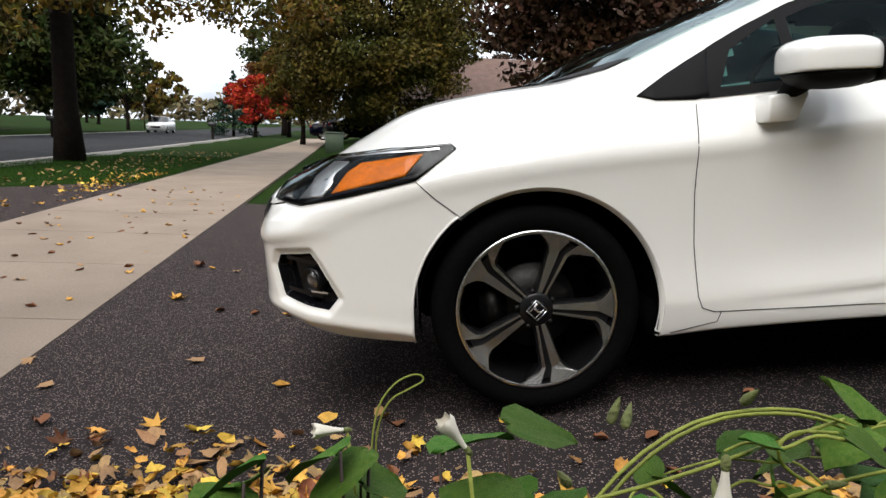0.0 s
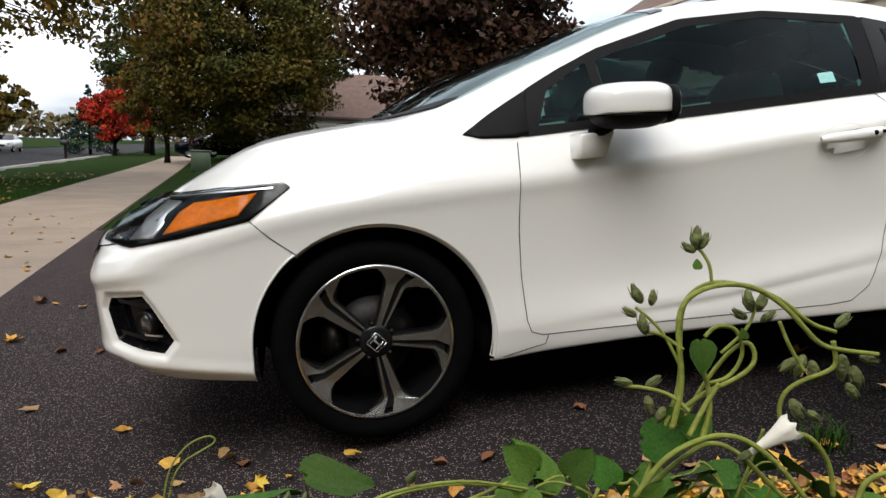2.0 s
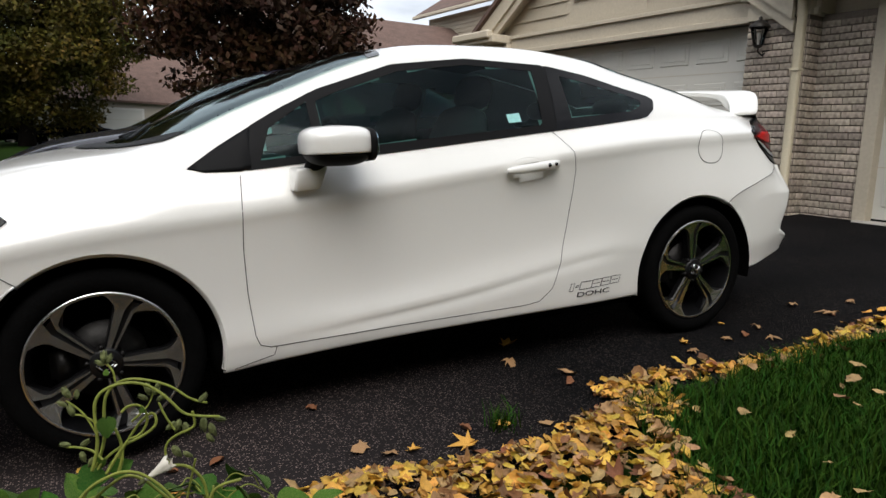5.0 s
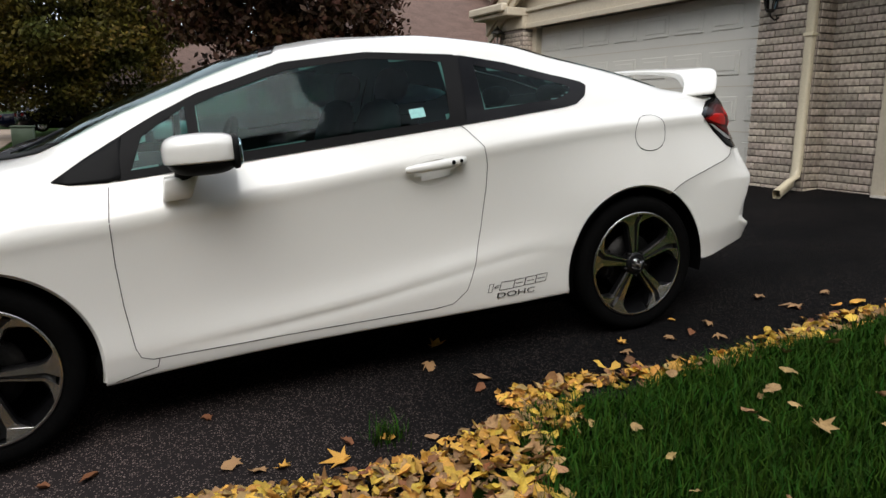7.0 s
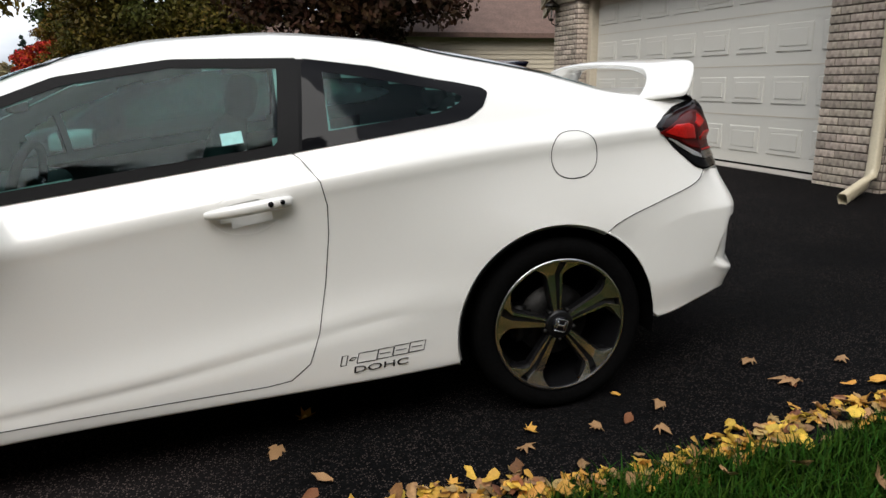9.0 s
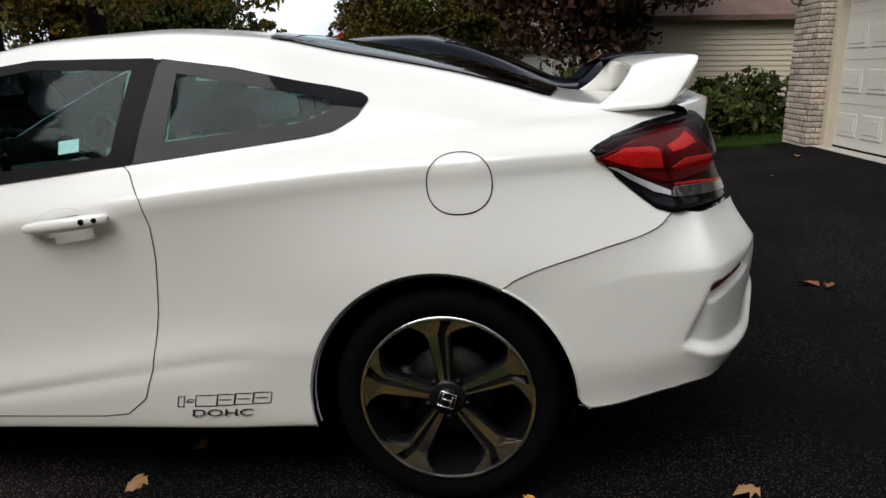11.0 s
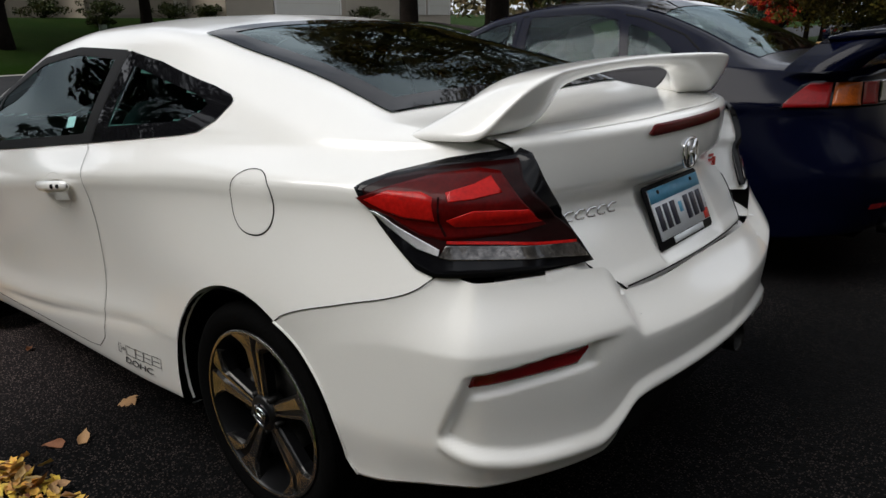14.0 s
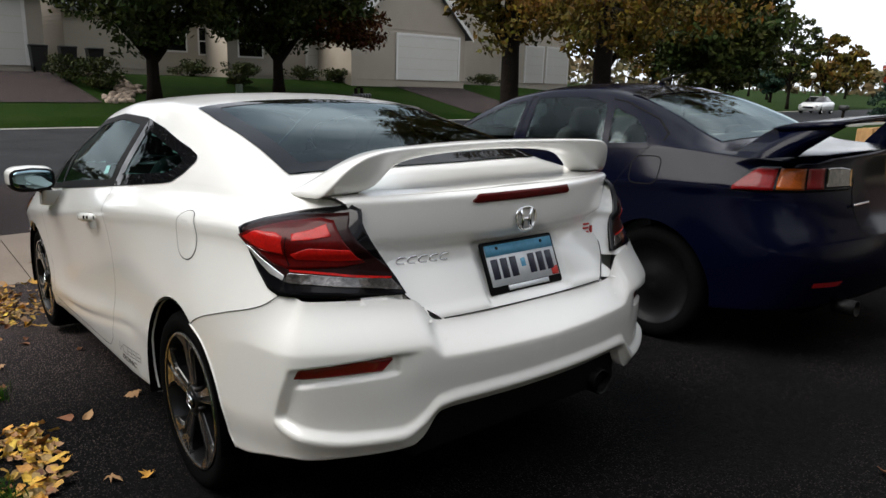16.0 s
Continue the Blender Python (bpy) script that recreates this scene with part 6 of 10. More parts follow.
# ---- the dark blue saloon beside it ----
EVO = Shell(-0.88, 3.62, {
    "W": [(-0.88, 0.0), (-0.87, 0.35), (-0.80, 0.60), (-0.65, 0.76), (-0.4, 0.85), (0, 0.90), (0.6, 0.895), (2.3, 0.895), (2.65, 0.905), (3.0, 0.895), (3.25, 0.87), (3.42, 0.81), (3.52, 0.68), (3.58, 0.48), (3.61, 0.25), (3.62, 0.0)],
    "zb": [(-0.88, 0.2), (-0.4, 0.17), (0.4, 0.19), (2.3, 0.20), (3.0, 0.24), (3.4, 0.28), (3.62, 0.32)],
    "zB": [(-0.88, 0.34), (0.5, 0.33), (2.3, 0.34), (3.0, 0.38), (3.62, 0.45)],
    "zD": [(-0.88, 0.58), (0, 0.80), (0.6, 0.82), (2.0, 0.88), (3.0, 0.90), (3.3, 0.885), (3.62, 0.86)],
    "zE": [(-0.88, 0.66), (-0.5, 0.80), (0, 0.92), (0.4, 0.97), (1.0, 1.02), (2.0, 1.07), (2.6, 1.09), (3.0, 1.06), (3.3, 1.03), (3.62, 1.0)],
    "zH": [(-0.88, 0.68), (-0.5, 0.86), (0, 0.97), (0.4, 1.02), (0.7, 1.16), (1.0, 1.29), (1.3, 1.385), (1.7, 1.425), (2.0, 1.42), (2.3, 1.365), (2.6, 1.25), (2.85, 1.13), (3.0, 1.085), (3.3, 1.06), (3.62, 1.03)],
    "zG": [(-0.88, 0.69), (-0.5, 0.89), (0, 1.0), (0.3, 1.04), (0.7, 1.24), (1.0, 1.37), (1.25, 1.44), (1.7, 1.485), (2.1, 1.465), (2.35, 1.40), (2.7, 1.25), (2.95, 1.12), (3.1, 1.09), (3.62, 1.06)],
    "rE": [(-0.88, 0.92), (0.4, 0.925), (2.2, 0.925), (2.8, 0.90), (3.3, 0.84), (3.62, 0.95)],
    "rH": [(-0.88, 0.65), (0.3, 0.80), (0.7, 0.77), (1.2, 0.685), (1.8, 0.655), (2.3, 0.675), (2.7, 0.72), (3.0, 0.76), (3.3, 0.75), (3.62, 0.85)],
    "rD": [(-0.88, 1), (2.9, 1), (3.3, 0.955), (3.5, 0.93), (3.62, 1.0)],
    "fC": [(-0.88, 0.5), (2.8, 0.5), (3.3, 0.3), (3.62, 0.25)],
    "dip": [(-0.88, 0.02), (0.6, 0.03), (2.2, 0.03), (2.9, 0.0), (3.62, 0.0)],
}, nose=(-0.2, knots([(0.15, -0.82), (0.4, -0.88), (0.6, -0.86), (0.8, -0.70)])),
    tail=(2.9, knots([(0.22, 3.50), (0.35, 3.58), (0.5, 3.62), (0.62, 3.615), (0.68, 3.58), (0.75, 3.545), (0.95, 3.50), (1.03, 3.50), (1.08, 3.49)])), step=0.04)
evo = tagged(empty("saloon", TILT @ pose(0.03, 2.64, 0, 0, 0, 0)), "dark navy blue four-door saloon parked on the driveway", "car")
E_ARCH = ((0.0, 0.325, 0.37), (2.65, 0.325, 0.37))
E_FRONT = [(0.55, 0.995), (1.50, 1.065), (1.46, 1.375), (1.28, 1.352), (1.02, 1.265), (0.72, 1.12)]
E_REAR = [(1.60, 1.070), (2.26, 1.100), (2.17, 1.335), (1.98, 1.382), (1.56, 1.388)]
E_TRI = [(2.30, 1.103), (2.56, 1.112), (2.53, 1.165), (2.42, 1.245), (2.235, 1.315)]
e_side = EVO.side


def evo_region(c):
    x, y, z = c[0], abs(c[1]), c[2]
    if y > 0.4 and (inside(E_FRONT, x, z) or inside(E_REAR, x, z) or inside(E_TRI, x, z)):
        return None
    s = EVO.unwarp(x, z)
    yh = 1e-6 + EVO.k["W"](s) * EVO.k["rH"](s) * 0.985
    if (0.36 + 0.2 * (y / yh) ** 2 < x < 1.2 and z > 1.02 or 2.28 < x < 2.90) and y < yh * 0.92:
        return None
    if x > 2.98 and z < 0.68:
        return "rear_bumper"
    if x > 2.9 and y < 0.66 and z > 0.68:
        return "boot_lid"
    if z > 1.3 and y < 0.58 and 1.1 < x < 2.4:
        return "roof"
    side_mark = "|a" if c[1] < 0 else "|b"
    if x < 0.5:
        return "front_body"
    if x < 1.545 and z > 0.25:
        return "front_door" + side_mark
    if x < 2.42 and z > 0.25 and math.hypot(x - 2.65, z - 0.325) > 0.47:
        return "rear_door" + side_mark
    return "quarter_panel" + side_mark if x > 2 else "sill" + side_mark


for region_name, region_mesh in EVO.build(evo_region, E_ARCH, ()).items():
    part(region_name.split("|")[0], region_mesh, paint_navy, evo)


def e_frame(outer, inner, offset=0.004, n=72):
    def even(loop):
        pts = loop + [loop[0]]
        d = np.concatenate([[0], np.cumsum([math.dist(a, b) for a, b in zip(pts, pts[1:])])])
        return [(float(np.interp(d[-1] * i / n, d, [p[0] for p in pts])), float(np.interp(d[-1] * i / n, d, [p[1] for p in pts]))) for i in range(n)]
    o, q = even(outer), even(inner)
    verts = []
    for i in range(n):
        for k in range(3):
            f = k / 2
            verts.append(e_side(o[i][0] * (1 - f) + q[i][0] * f, o[i][1] * (1 - f) + q[i][1] * f) + Vector((0, -offset, 0)))
    return verts, [(i * 3 + k, ((i + 1) % n) * 3 + k, ((i + 1) % n) * 3 + k + 1, i * 3 + k + 1) for i in range(n) for k in range(2)]


grow = lambda poly, g: [(x + g * math.copysign(1, x - sum(p[0] for p in poly) / len(poly)), z + g * math.copysign(1, z - sum(p[1] for p in poly) / len(poly))) for x, z in poly]
evo_glass = glass("green side glass", (0.72, 0.80, 0.76))
evo_screen = glass("rear screen glass", (0.45, 0.50, 0.50), gloss=1.0)
for poly in (E_FRONT, E_REAR, E_TRI):
    both("window_frame", e_frame(grow(poly, 0.03), poly, 0.004), paint_navy, evo)
    both("side_window", patch(grow(poly, 0.012), e_side, 0.001, rows=6), evo_glass, evo)
both("door_gap", ribbon([(1.535, 1.06), (1.55, 0.7), (1.54, 0.25)], e_side), gap_black, evo)
both("door_gap", ribbon([(2.60, 1.10), (2.48, 0.98), (2.36, 0.80), (2.25, 0.62), (2.16, 0.42), (2.12, 0.25)], e_side), gap_black, evo)
both("roof_rail_gap", ribbon([(0.75, 1.19), (1.05, 1.30), (1.35, 1.385), (1.7, 1.41), (2.0, 1.402), (2.3, 1.34), (2.55, 1.24), (2.66, 1.16), (2.66, 1.12)], e_side, 0.012), gap_black, evo)
FLAP = [(2.60 + 0.095 * math.copysign(abs(math.cos(a)) ** 0.5, math.cos(a)), 0.965 + 0.075 * math.copysign(abs(math.sin(a)) ** 0.5, math.sin(a))) for a in [2 * math.pi * k / 36 for k in range(37)]]
both("fuel_flap_gap", ribbon(FLAP, e_side, 0.006), gap_black, evo)


def e_top(x_of, f0, f1, offset, nf=20, nx=14):
    verts = []
    for i in range(nx + 1):
        for j in range(nf + 1):
            f = f0 + (f1 - f0) * j / nf
            verts.append(EVO.top(x_of(i / nx, f), f) + Vector((0, 0, offset)))
    return verts, [(i * (nf + 1) + j, (i + 1) * (nf + 1) + j, (i + 1) * (nf + 1) + j + 1, i * (nf + 1) + j + 1) for i in range(nx) for j in range(nf)]


e_rear = lambda v, f: (2.24 + 0.04 * f * f) * (1 - v) + 2.92 * v
part("rear_window", e_top(e_rear, -0.95, 0.95, 0.004), evo_screen, evo, "pale reflecting rear window")
part("rear_window_border", e_top(lambda v, f: e_rear(0.18 * v, f), -0.95, 0.95, 0.007, nx=3), frit, evo)
part("windscreen", e_top(lambda v, f: (0.33 + 0.22 * f * f) * (1 - v) + 1.24 * v, -0.95, 0.95, 0.004), front_glass, evo)
for xc, zc, r in E_ARCH:
    both("wheel_well", wheel_well(xc, zc, r - 0.004, -0.86, -0.45), under_black, evo)
part("floor_pan", box(0.3, 2.3, -0.82, 0.82, 0.17, 0.34, 0.02), under_black, evo)
part("engine_cradle", box(-0.6, 0.4, -0.45, 0.45, 0.17, 0.6, 0.02), under_black, evo)
part("rear_subframe", box(2.25, 3.05, -0.45, 0.45, 0.2, 0.6, 0.02), under_black, evo)
part("rear_undertray", box(3.0, 3.45, -0.70, 0.70, 0.26, 0.5, 0.03), under_black, evo)
for xc in (0.0, 2.65):
    for sg in (-1, 1):
        wh = part("wheel", moved(lathe([(0.225, 0.03), (0.245, 0.0), (0.30, -0.004), (0.322, 0.02), (0.325, 0.2), (0.3, 0.22)], 40), pose(0, 0, 0, 0, 0, 0)), rubber, evo, "black tyre on an alloy wheel", m=pose(xc, sg * 0.86, 0.325) @ pose(0, 0, 0, 0, 0, 0 if sg < 0 else 180))
        part("rim", lathe([(0.0, 0.03), (0.06, 0.02), (0.10, 0.045), (0.21, 0.03), (0.232, 0.006), (0.24, 0.004)], 40), alloy_dark, wh)
for sy in (-0.38, 0.38):
    seat(1.25, sy, evo)
    part("headrest", blob(2.45, sy, 1.12, 0.05, 0.13, 0.07, 2.8), interior_grey, evo)
# tail lamps: red, amber, dark red and clear sections
e_wrap, e_of = EVO.round_end, EVO.a_of
L0, L1 = e_of(3.13), EVO.a_at(0.36, 0.92)
for flip_it in (False, True):
    def put(name, data, material, parent, label=""):
        return part(name, mirrored(data) if flip_it else data, material, parent, label)
    lamp = put("tail_lamp", patch([(L0, 0.885), (L1 - 0.06, 0.872), (L1, 0.90), (L1 - 0.02, 0.965), (L1 - 0.10, 0.990), (L0 + 0.14, 1.000), (L0 + 0.09, 0.985)], e_wrap, 0.004, 0.01, step=0.02), gloss_black, evo, "swept tail lamp with red, amber and clear sections")
    for (c0, c1), m_ in (((0.02, 0.30), red_lens), ((0.31, 0.50), amber_dark), ((0.51, 0.66), red_lens), ((0.68, 0.96), clear_ribs)):
        w_ = L1 - L0
        a0, a1 = L0 + w_ * c0, L0 + w_ * c1
        top_at = lambda a: 0.892 + min(0.098, max(0.0, (a - L0) * 0.80))
        put("lens", patch([(a0 + 0.004, 0.890), (a1, 0.886), (a1, top_at(a1) - 0.012 * (c1 > 0.9)), ((a0 + a1) / 2, top_at((a0 + a1) / 2)), (a0 + 0.005, max(0.895, top_at(a0)))], e_wrap, 0.008, 0.003, step=0.02), m_, lamp)
    put("lid_gap", ribbon([(L1, 0.90), (EVO.a_at(0.40, 0.80), 0.80), (EVO.a_at(0.40, 0.70), 0.70)], e_wrap, 0.006), gap_black, evo)
    put("bumper_reflector", patch([(EVO.a_at(0.72, 0.42), 0.415), (EVO.a_at(0.56, 0.42), 0.415), (EVO.a_at(0.56, 0.44), 0.44), (EVO.a_at(0.72, 0.44) + 0.001, 0.44)], e_wrap, 0.004), reflector_red, evo)
bx = EVO.round_end(EVO.a_at(0.3, 0.80), 0.80).x
part("name_badge", join_data(*[box(bx + 0.004, bx + 0.009, -0.42 + i * 0.024, -0.405 + i * 0.024, 0.79, 0.806) for i in range(8)]), chrome, evo)
ep = pose(EVO.round_end(EVO.a_at(0.0, 0.56), 0.56).x + 0.006, 0, 0.56)
e_plate = part("number_plate", moved(box(-0.004, 0.004, -0.155, 0.155, -0.078, 0.078, 0.004), ep), plate_white, evo, "pale number plate")
for i in range(6):
    part("plate_bar", moved(box(0.004, 0.0055, -0.13 + i * 0.046, -0.10 + i * 0.046, -0.035, 0.03), ep), plate_ink, e_plate)
# tall rear wing
for sg in (-1, 1):
    leg = []
    for y, x0, x1, z in ((0.80, 3.08, 3.40, 1.045), (0.79, 3.10, 3.43, 1.075), (0.765, 3.15, 3.49, 1.119), (0.735, 3.20, 3.545, 1.163), (0.70, 3.235, 3.575, 1.188)):
        leg += [(x0, sg * y, z), ((x0 + x1) / 2, sg * (y + 0.022), z), (x1, sg * y, z + 0.01), ((x0 + x1) / 2, sg * (y - 0.022), z)]
    part("wing_leg", (leg, [(i * 4 + k, i * 4 + (k + 1) % 4, (i + 1) * 4 + (k + 1) % 4, (i + 1) * 4 + k) for i in range(4) for k in range(4)]), paint_navy, evo)
blade = []
for y in np.linspace(-0.74, 0.74, 19):
    c_ = 1 - abs(y) / 0.74
    x0, x1, z = 3.235 + 0.02 * c_, 3.575, 1.188 + 0.030 * c_ ** 0.5
    blade += [(x0, y, z), (x0 + 0.08, y, z + 0.016), (x1 - 0.08, y, z + 0.024), (x1, y, z + 0.022), (x1 - 0.02, y, z + 0.004), (x0 + 0.08, y, z - 0.012)]
part("rear_wing", (blade, [(i * 6 + k, i * 6 + (k + 1) % 6, (i + 1) * 6 + (k + 1) % 6, (i + 1) * 6 + k) for i in range(18) for k in range(6)] + [tuple(range(6))[::-1], tuple(range(108, 114))]), paint_navy, evo, "tall navy rear wing")
part("exhaust_tip", moved(lathe([(0.030, -0.02), (0.036, 0.09), (0.041, 0.09), (0.039, -0.02)], 20, "x"), pose(3.50, -0.45, 0.28)), steel, evo)
part("exhaust_tip", moved(lathe([(0.030, -0.02), (0.036, 0.09), (0.041, 0.09), (0.039, -0.02)], 20, "x"), pose(3.50, 0.45, 0.28)), steel, evo)
part("aerial", tube([(2.10, 0.0, 1.465), (2.10, 0, 1.49), (2.32, 0.0, 1.53)], [0.03, 0.012, 0.003], 8), trim_black, evo)
for sg in (-1, 1):
    base = part("front_seat", blob(1.30, sg * 0.38, 0.52, 0.27, 0.25, 0.11, 3.5), interior_grey, evo)
    part("backrest", moved(blob(0, 0, 0.34, 0.08, 0.25, 0.36, 3.0), pose(1.56, sg * 0.38, 0.54, 0, 14, 0)), interior_grey, base)
    part("headrest", blob(1.76, sg * 0.38, 1.24, 0.05, 0.12, 0.085, 2.8), interior_grey, base)
    m_cap = part("wing_mirror", blob(0.78, sg * 1.0, 1.06, 0.09, 0.11, 0.07, 3.0), paint_navy, evo)
    part("mirror_stalk", tube([(0.74, sg * 0.84, 1.01), (0.76, sg * 0.92, 1.03)], 0.03, 8), trim_black, m_cap)
    part("door_card", patch([(0.55, 0.32), (2.60, 0.36), (2.60, 1.06), (0.55, 0.97)], lambda x, z, s_=sg: Vector((x, s_ * 0.80, z)), 0, rows=2, step=0.6), interior_grey, evo)
bench = part("rear_seat", blob(2.25, 0, 0.55, 0.25, 0.62, 0.12, 4.0), interior_grey, evo)
part("backrest", moved(blob(0, 0, 0.28, 0.08, 0.60, 0.30, 4.0), pose(2.50, 0, 0.60, 0, 20, 0)), interior_grey, bench)
part("dashboard", blob(0.68, 0, 0.90, 0.24, 0.72, 0.10, 3.5), interior_grey, evo)

# ---- the garage front of the house ----
HOUSE = pose(6.22, 2.09, 0, 0, 0, 3.6) @ pose(-6.30, -2.46, 0)     # the garage front stands a little aslant
house = tagged(empty("house", HOUSE), "tan-sided house with brick pillars and white garage doors", "house")
HB = 0.47           # foot of the walls
FX, DX = 6.30, 6.52     # face of the brick pillars, plane of the doors




brick_meshes = []
for w_ in (0.195, 0.092):
    vs, fs = box(0, w_, -0.012, 0.0, 0, 0.056, 0.003)
    brick_meshes.append(mesh_of("brick", vs, fs, False))
    brick_meshes[-1].materials.append(brick_mat)


def lay(wall, m, length, height, rng):
    """Courses of bricks over a wall; m puts its lower corner, x along, -y outwards, z up."""
    rows = int(height / 0.0675)
    for r in range(rows):
        x, k = (0.0 if r % 2 == 0 else -0.10), 0
        while x < length - 0.02:
            w_ = 0.195
            a, b = max(0.0, x), min(length, x + w_)
            if b - a > 0.03:
                full = b - a > 0.15
                ob = bpy.data.objects.new("brick", brick_meshes[0 if full else 1])
                scene.collection.objects.link(ob)
                ob.parent = wall
                sx = (b - a) / (0.195 if full else 0.092)
                ob.matrix_basis = m @ pose(a, -rng.uniform(0.0, 0.004), r * 0.0675 + 0.006, 0, rng.uniform(-0.3, 0.3), 0) @ Matrix.Diagonal((sx, 1, 1, 1))
            x += 0.205
    return rows


rng = random.Random(5)
SPEC = [  # name, lower corner, heading of its length (degrees), length
    ("pillar_front", (FX, 2.46, HB - 0.03), -90, 0.66), ("pillar_return", (FX, 1.80, HB - 0.03), 0, 0.24), ("recess_wall", (DX, 1.80, HB - 0.03), -90, 0.56),
    ("pillar_inner", (DX, 2.46, HB - 0.03), 180, 0.22), ("far_pillar_front", (FX, 7.46, HB - 0.03), -90, 0.66), ("far_pillar_inner", (FX, 6.80, HB - 0.03), 0, 0.22)]
BRICK_TODO = []
for nm, (x, y, z), head, length in SPEC:
    m = pose(x, y, z, 0, 0, head)
    height = 2.02
    wall = part(nm, ([m @ Vector(p) for p in ((0, 0, 0), (length, 0, 0), (length, 0, height), (0, 0, height), (0, 0.12, 0), (length, 0.12, 0), (length, 0.12, height), (0, 0.12, height))], [(0, 1, 2, 3), (5, 4, 7, 6), (3, 2, 6, 7)]), mortar, house, "grey-tan brick wall with dark joints", smooth=False)
    BRICK_TODO.append((wall, m, length, height))


def garage_door(y0, y1, x, z0, z1, cols, rows=4):
    """A sectional steel door with raised long panels."""
    door = part("garage_door", box(x, x + 0.05, y0, y1, z0, z1), door_white, house, "off-white sectional steel garage door with raised panels", smooth=False)
    ph, pw = (z1 - z0) / rows, (y1 - y0) / cols
    for r in range(rows):
        part("section_gap", box(x - 0.003, x + 0.01, y0, y1, z0 + ph * (r + 1) - 0.004, z0 + ph * (r + 1) + 0.002), gap_black if r == 99 else trim_tan, door, smooth=False)
        for c in range(cols):
            a, b = y0 + pw * c + pw * 0.10, y0 + pw * (c + 1) - pw * 0.10
            q, s_ = z0 + ph * r + ph * 0.24, z0 + ph * (r + 1) - ph * 0.22
            part("raised_panel", join_data(box(x - 0.010, x + 0.005, a, b, q, s_, 0.009), box(x - 0.016, x - 0.008, a + 0.05, b - 0.05, q + 0.05, s_ - 0.05, 0.006)), door_white, door, smooth=False)
    part("bottom_seal", box(x - 0.004, x + 0.05, y0, y1, z0 - 0.03, z0), gap_black, door, smooth=False)
    return door


garage_door(2.30, 6.70, DX + 0.06, HB + 0.05, 2.46, 8)
garage_door(-1.76, 1.12, DX + 0.06, HB + 0.05, 2.46, 4)
tagged(part("threshold", box(6.38, 6.7, 2.46, 6.80, 0.10, HB + 0.03, 0.01), kerb_concrete, m=HOUSE, smooth=False), "pale concrete threshold under the garage door", "threshold", kind="structure")
tagged(part("threshold", box(6.38, 6.7, -1.9, 1.2, 0.10, HB + 0.03, 0.01), kerb_concrete, m=HOUSE, smooth=False), "pale concrete threshold under the side door", "threshold", kind="structure")
for a, b in ((2.2, 2.30), (6.70, 6.80), (1.12, 1.25), (-1.90, -1.76)):
    part("door_trim", box(DX - 0.05, DX + 0.08, a, b, HB, 2.54, 0.006), trim_tan, house, smooth=False)
part("door_trim", box(DX - 0.05, DX + 0.08, 2.20, 6.80, 2.46, 2.54, 0.006), trim_tan, house, smooth=False)
part("door_trim", box(DX - 0.05, DX + 0.08, -1.90, 1.25, 2.46, 2.54, 0.006), trim_tan, house, smooth=False)
# wall body, header board, soffit over the pillars
part("wall", box(DX + 0.125, 13.5, -8.0, 7.44, 0.1, 2.70), siding_tan, house, smooth=False)
part("header_board", box(FX + 0.06, DX + 0.1, 1.74, 7.50, 2.46, 2.72, 0.008), trim_tan, house, "wide tan header board", smooth=False)
part("header_trim", box(FX + 0.03, FX + 0.08, 1.74, 7.50, 2.44, 2.51, 0.006), trim_tan, house, smooth=False)
part("header_cap", box(FX + 0.02, FX + 0.08, 1.74, 7.50, 2.68, 2.73, 0.006), trim_tan, house, smooth=False)
part("pillar_cap", box(FX - 0.06, DX, 1.70, 2.56, 2.64, 2.76, 0.012), trim_tan, house, smooth=False)
part("pillar_frieze", box(FX - 0.025, DX, 1.78, 2.48, 2.44, 2.645, 0.006), trim_tan, house, smooth=False)
part("pillar_frieze", box(FX - 0.025, DX, 6.78, 7.48, 2.44, 2.62, 0.006), trim_tan, house, smooth=False)
part("soffit", box(FX - 0.35, DX, -8.0, 1.95, 2.76, 2.84, 0.008), trim_tan, house, smooth=False)
part("gutter", box(FX - 0.47, FX - 0.35, -8.0, 1.95, 2.76, 2.89, 0.02), trim_tan, house, smooth=False)
roof_slab = [(FX - 0.45, 1.95, 2.86), (FX - 0.45, -8.0, 2.86), (13.0, -8.0, 6.3), (13.0, 1.95, 6.3)]
part("roof", (roof_slab + [(x, y, z + 0.08) for x, y, z in roof_slab], [(3, 2, 1, 0), (4, 5, 6, 7), (0, 1, 5, 4), (3, 0, 4, 7)]), shingle_brown, house, smooth=False)
# the taller body behind the gable, with its own gutter
part("upper_wall", box(13.2, 18.4, 8.0, 21.6, 2.0, 5.55), siding_tan, house, smooth=False)
for r in range(24):
    part("lap_board", box(13.17, 13.2, 8.0, 21.6, 2.2 + r * 0.14, 2.2 + r * 0.14 + 0.128), siding_tan, house, smooth=False)
upper = [(12.8, 22.0, 5.62), (12.8, 7.6, 5.62), (17.0, 7.6, 8.4), (17.0, 22.0, 8.4)]
part("upper_roof", (upper + [(x, y, z + 0.09) for x, y, z in upper], [(3, 2, 1, 0), (4, 5, 6, 7), (0, 1, 5, 4), (3, 0, 4, 7)]), shingle_brown, house, smooth=False)
part("upper_gutter", box(12.68, 12.80, 7.6, 22.05, 5.54, 5.66, 0.02), trim_tan, house, smooth=False)
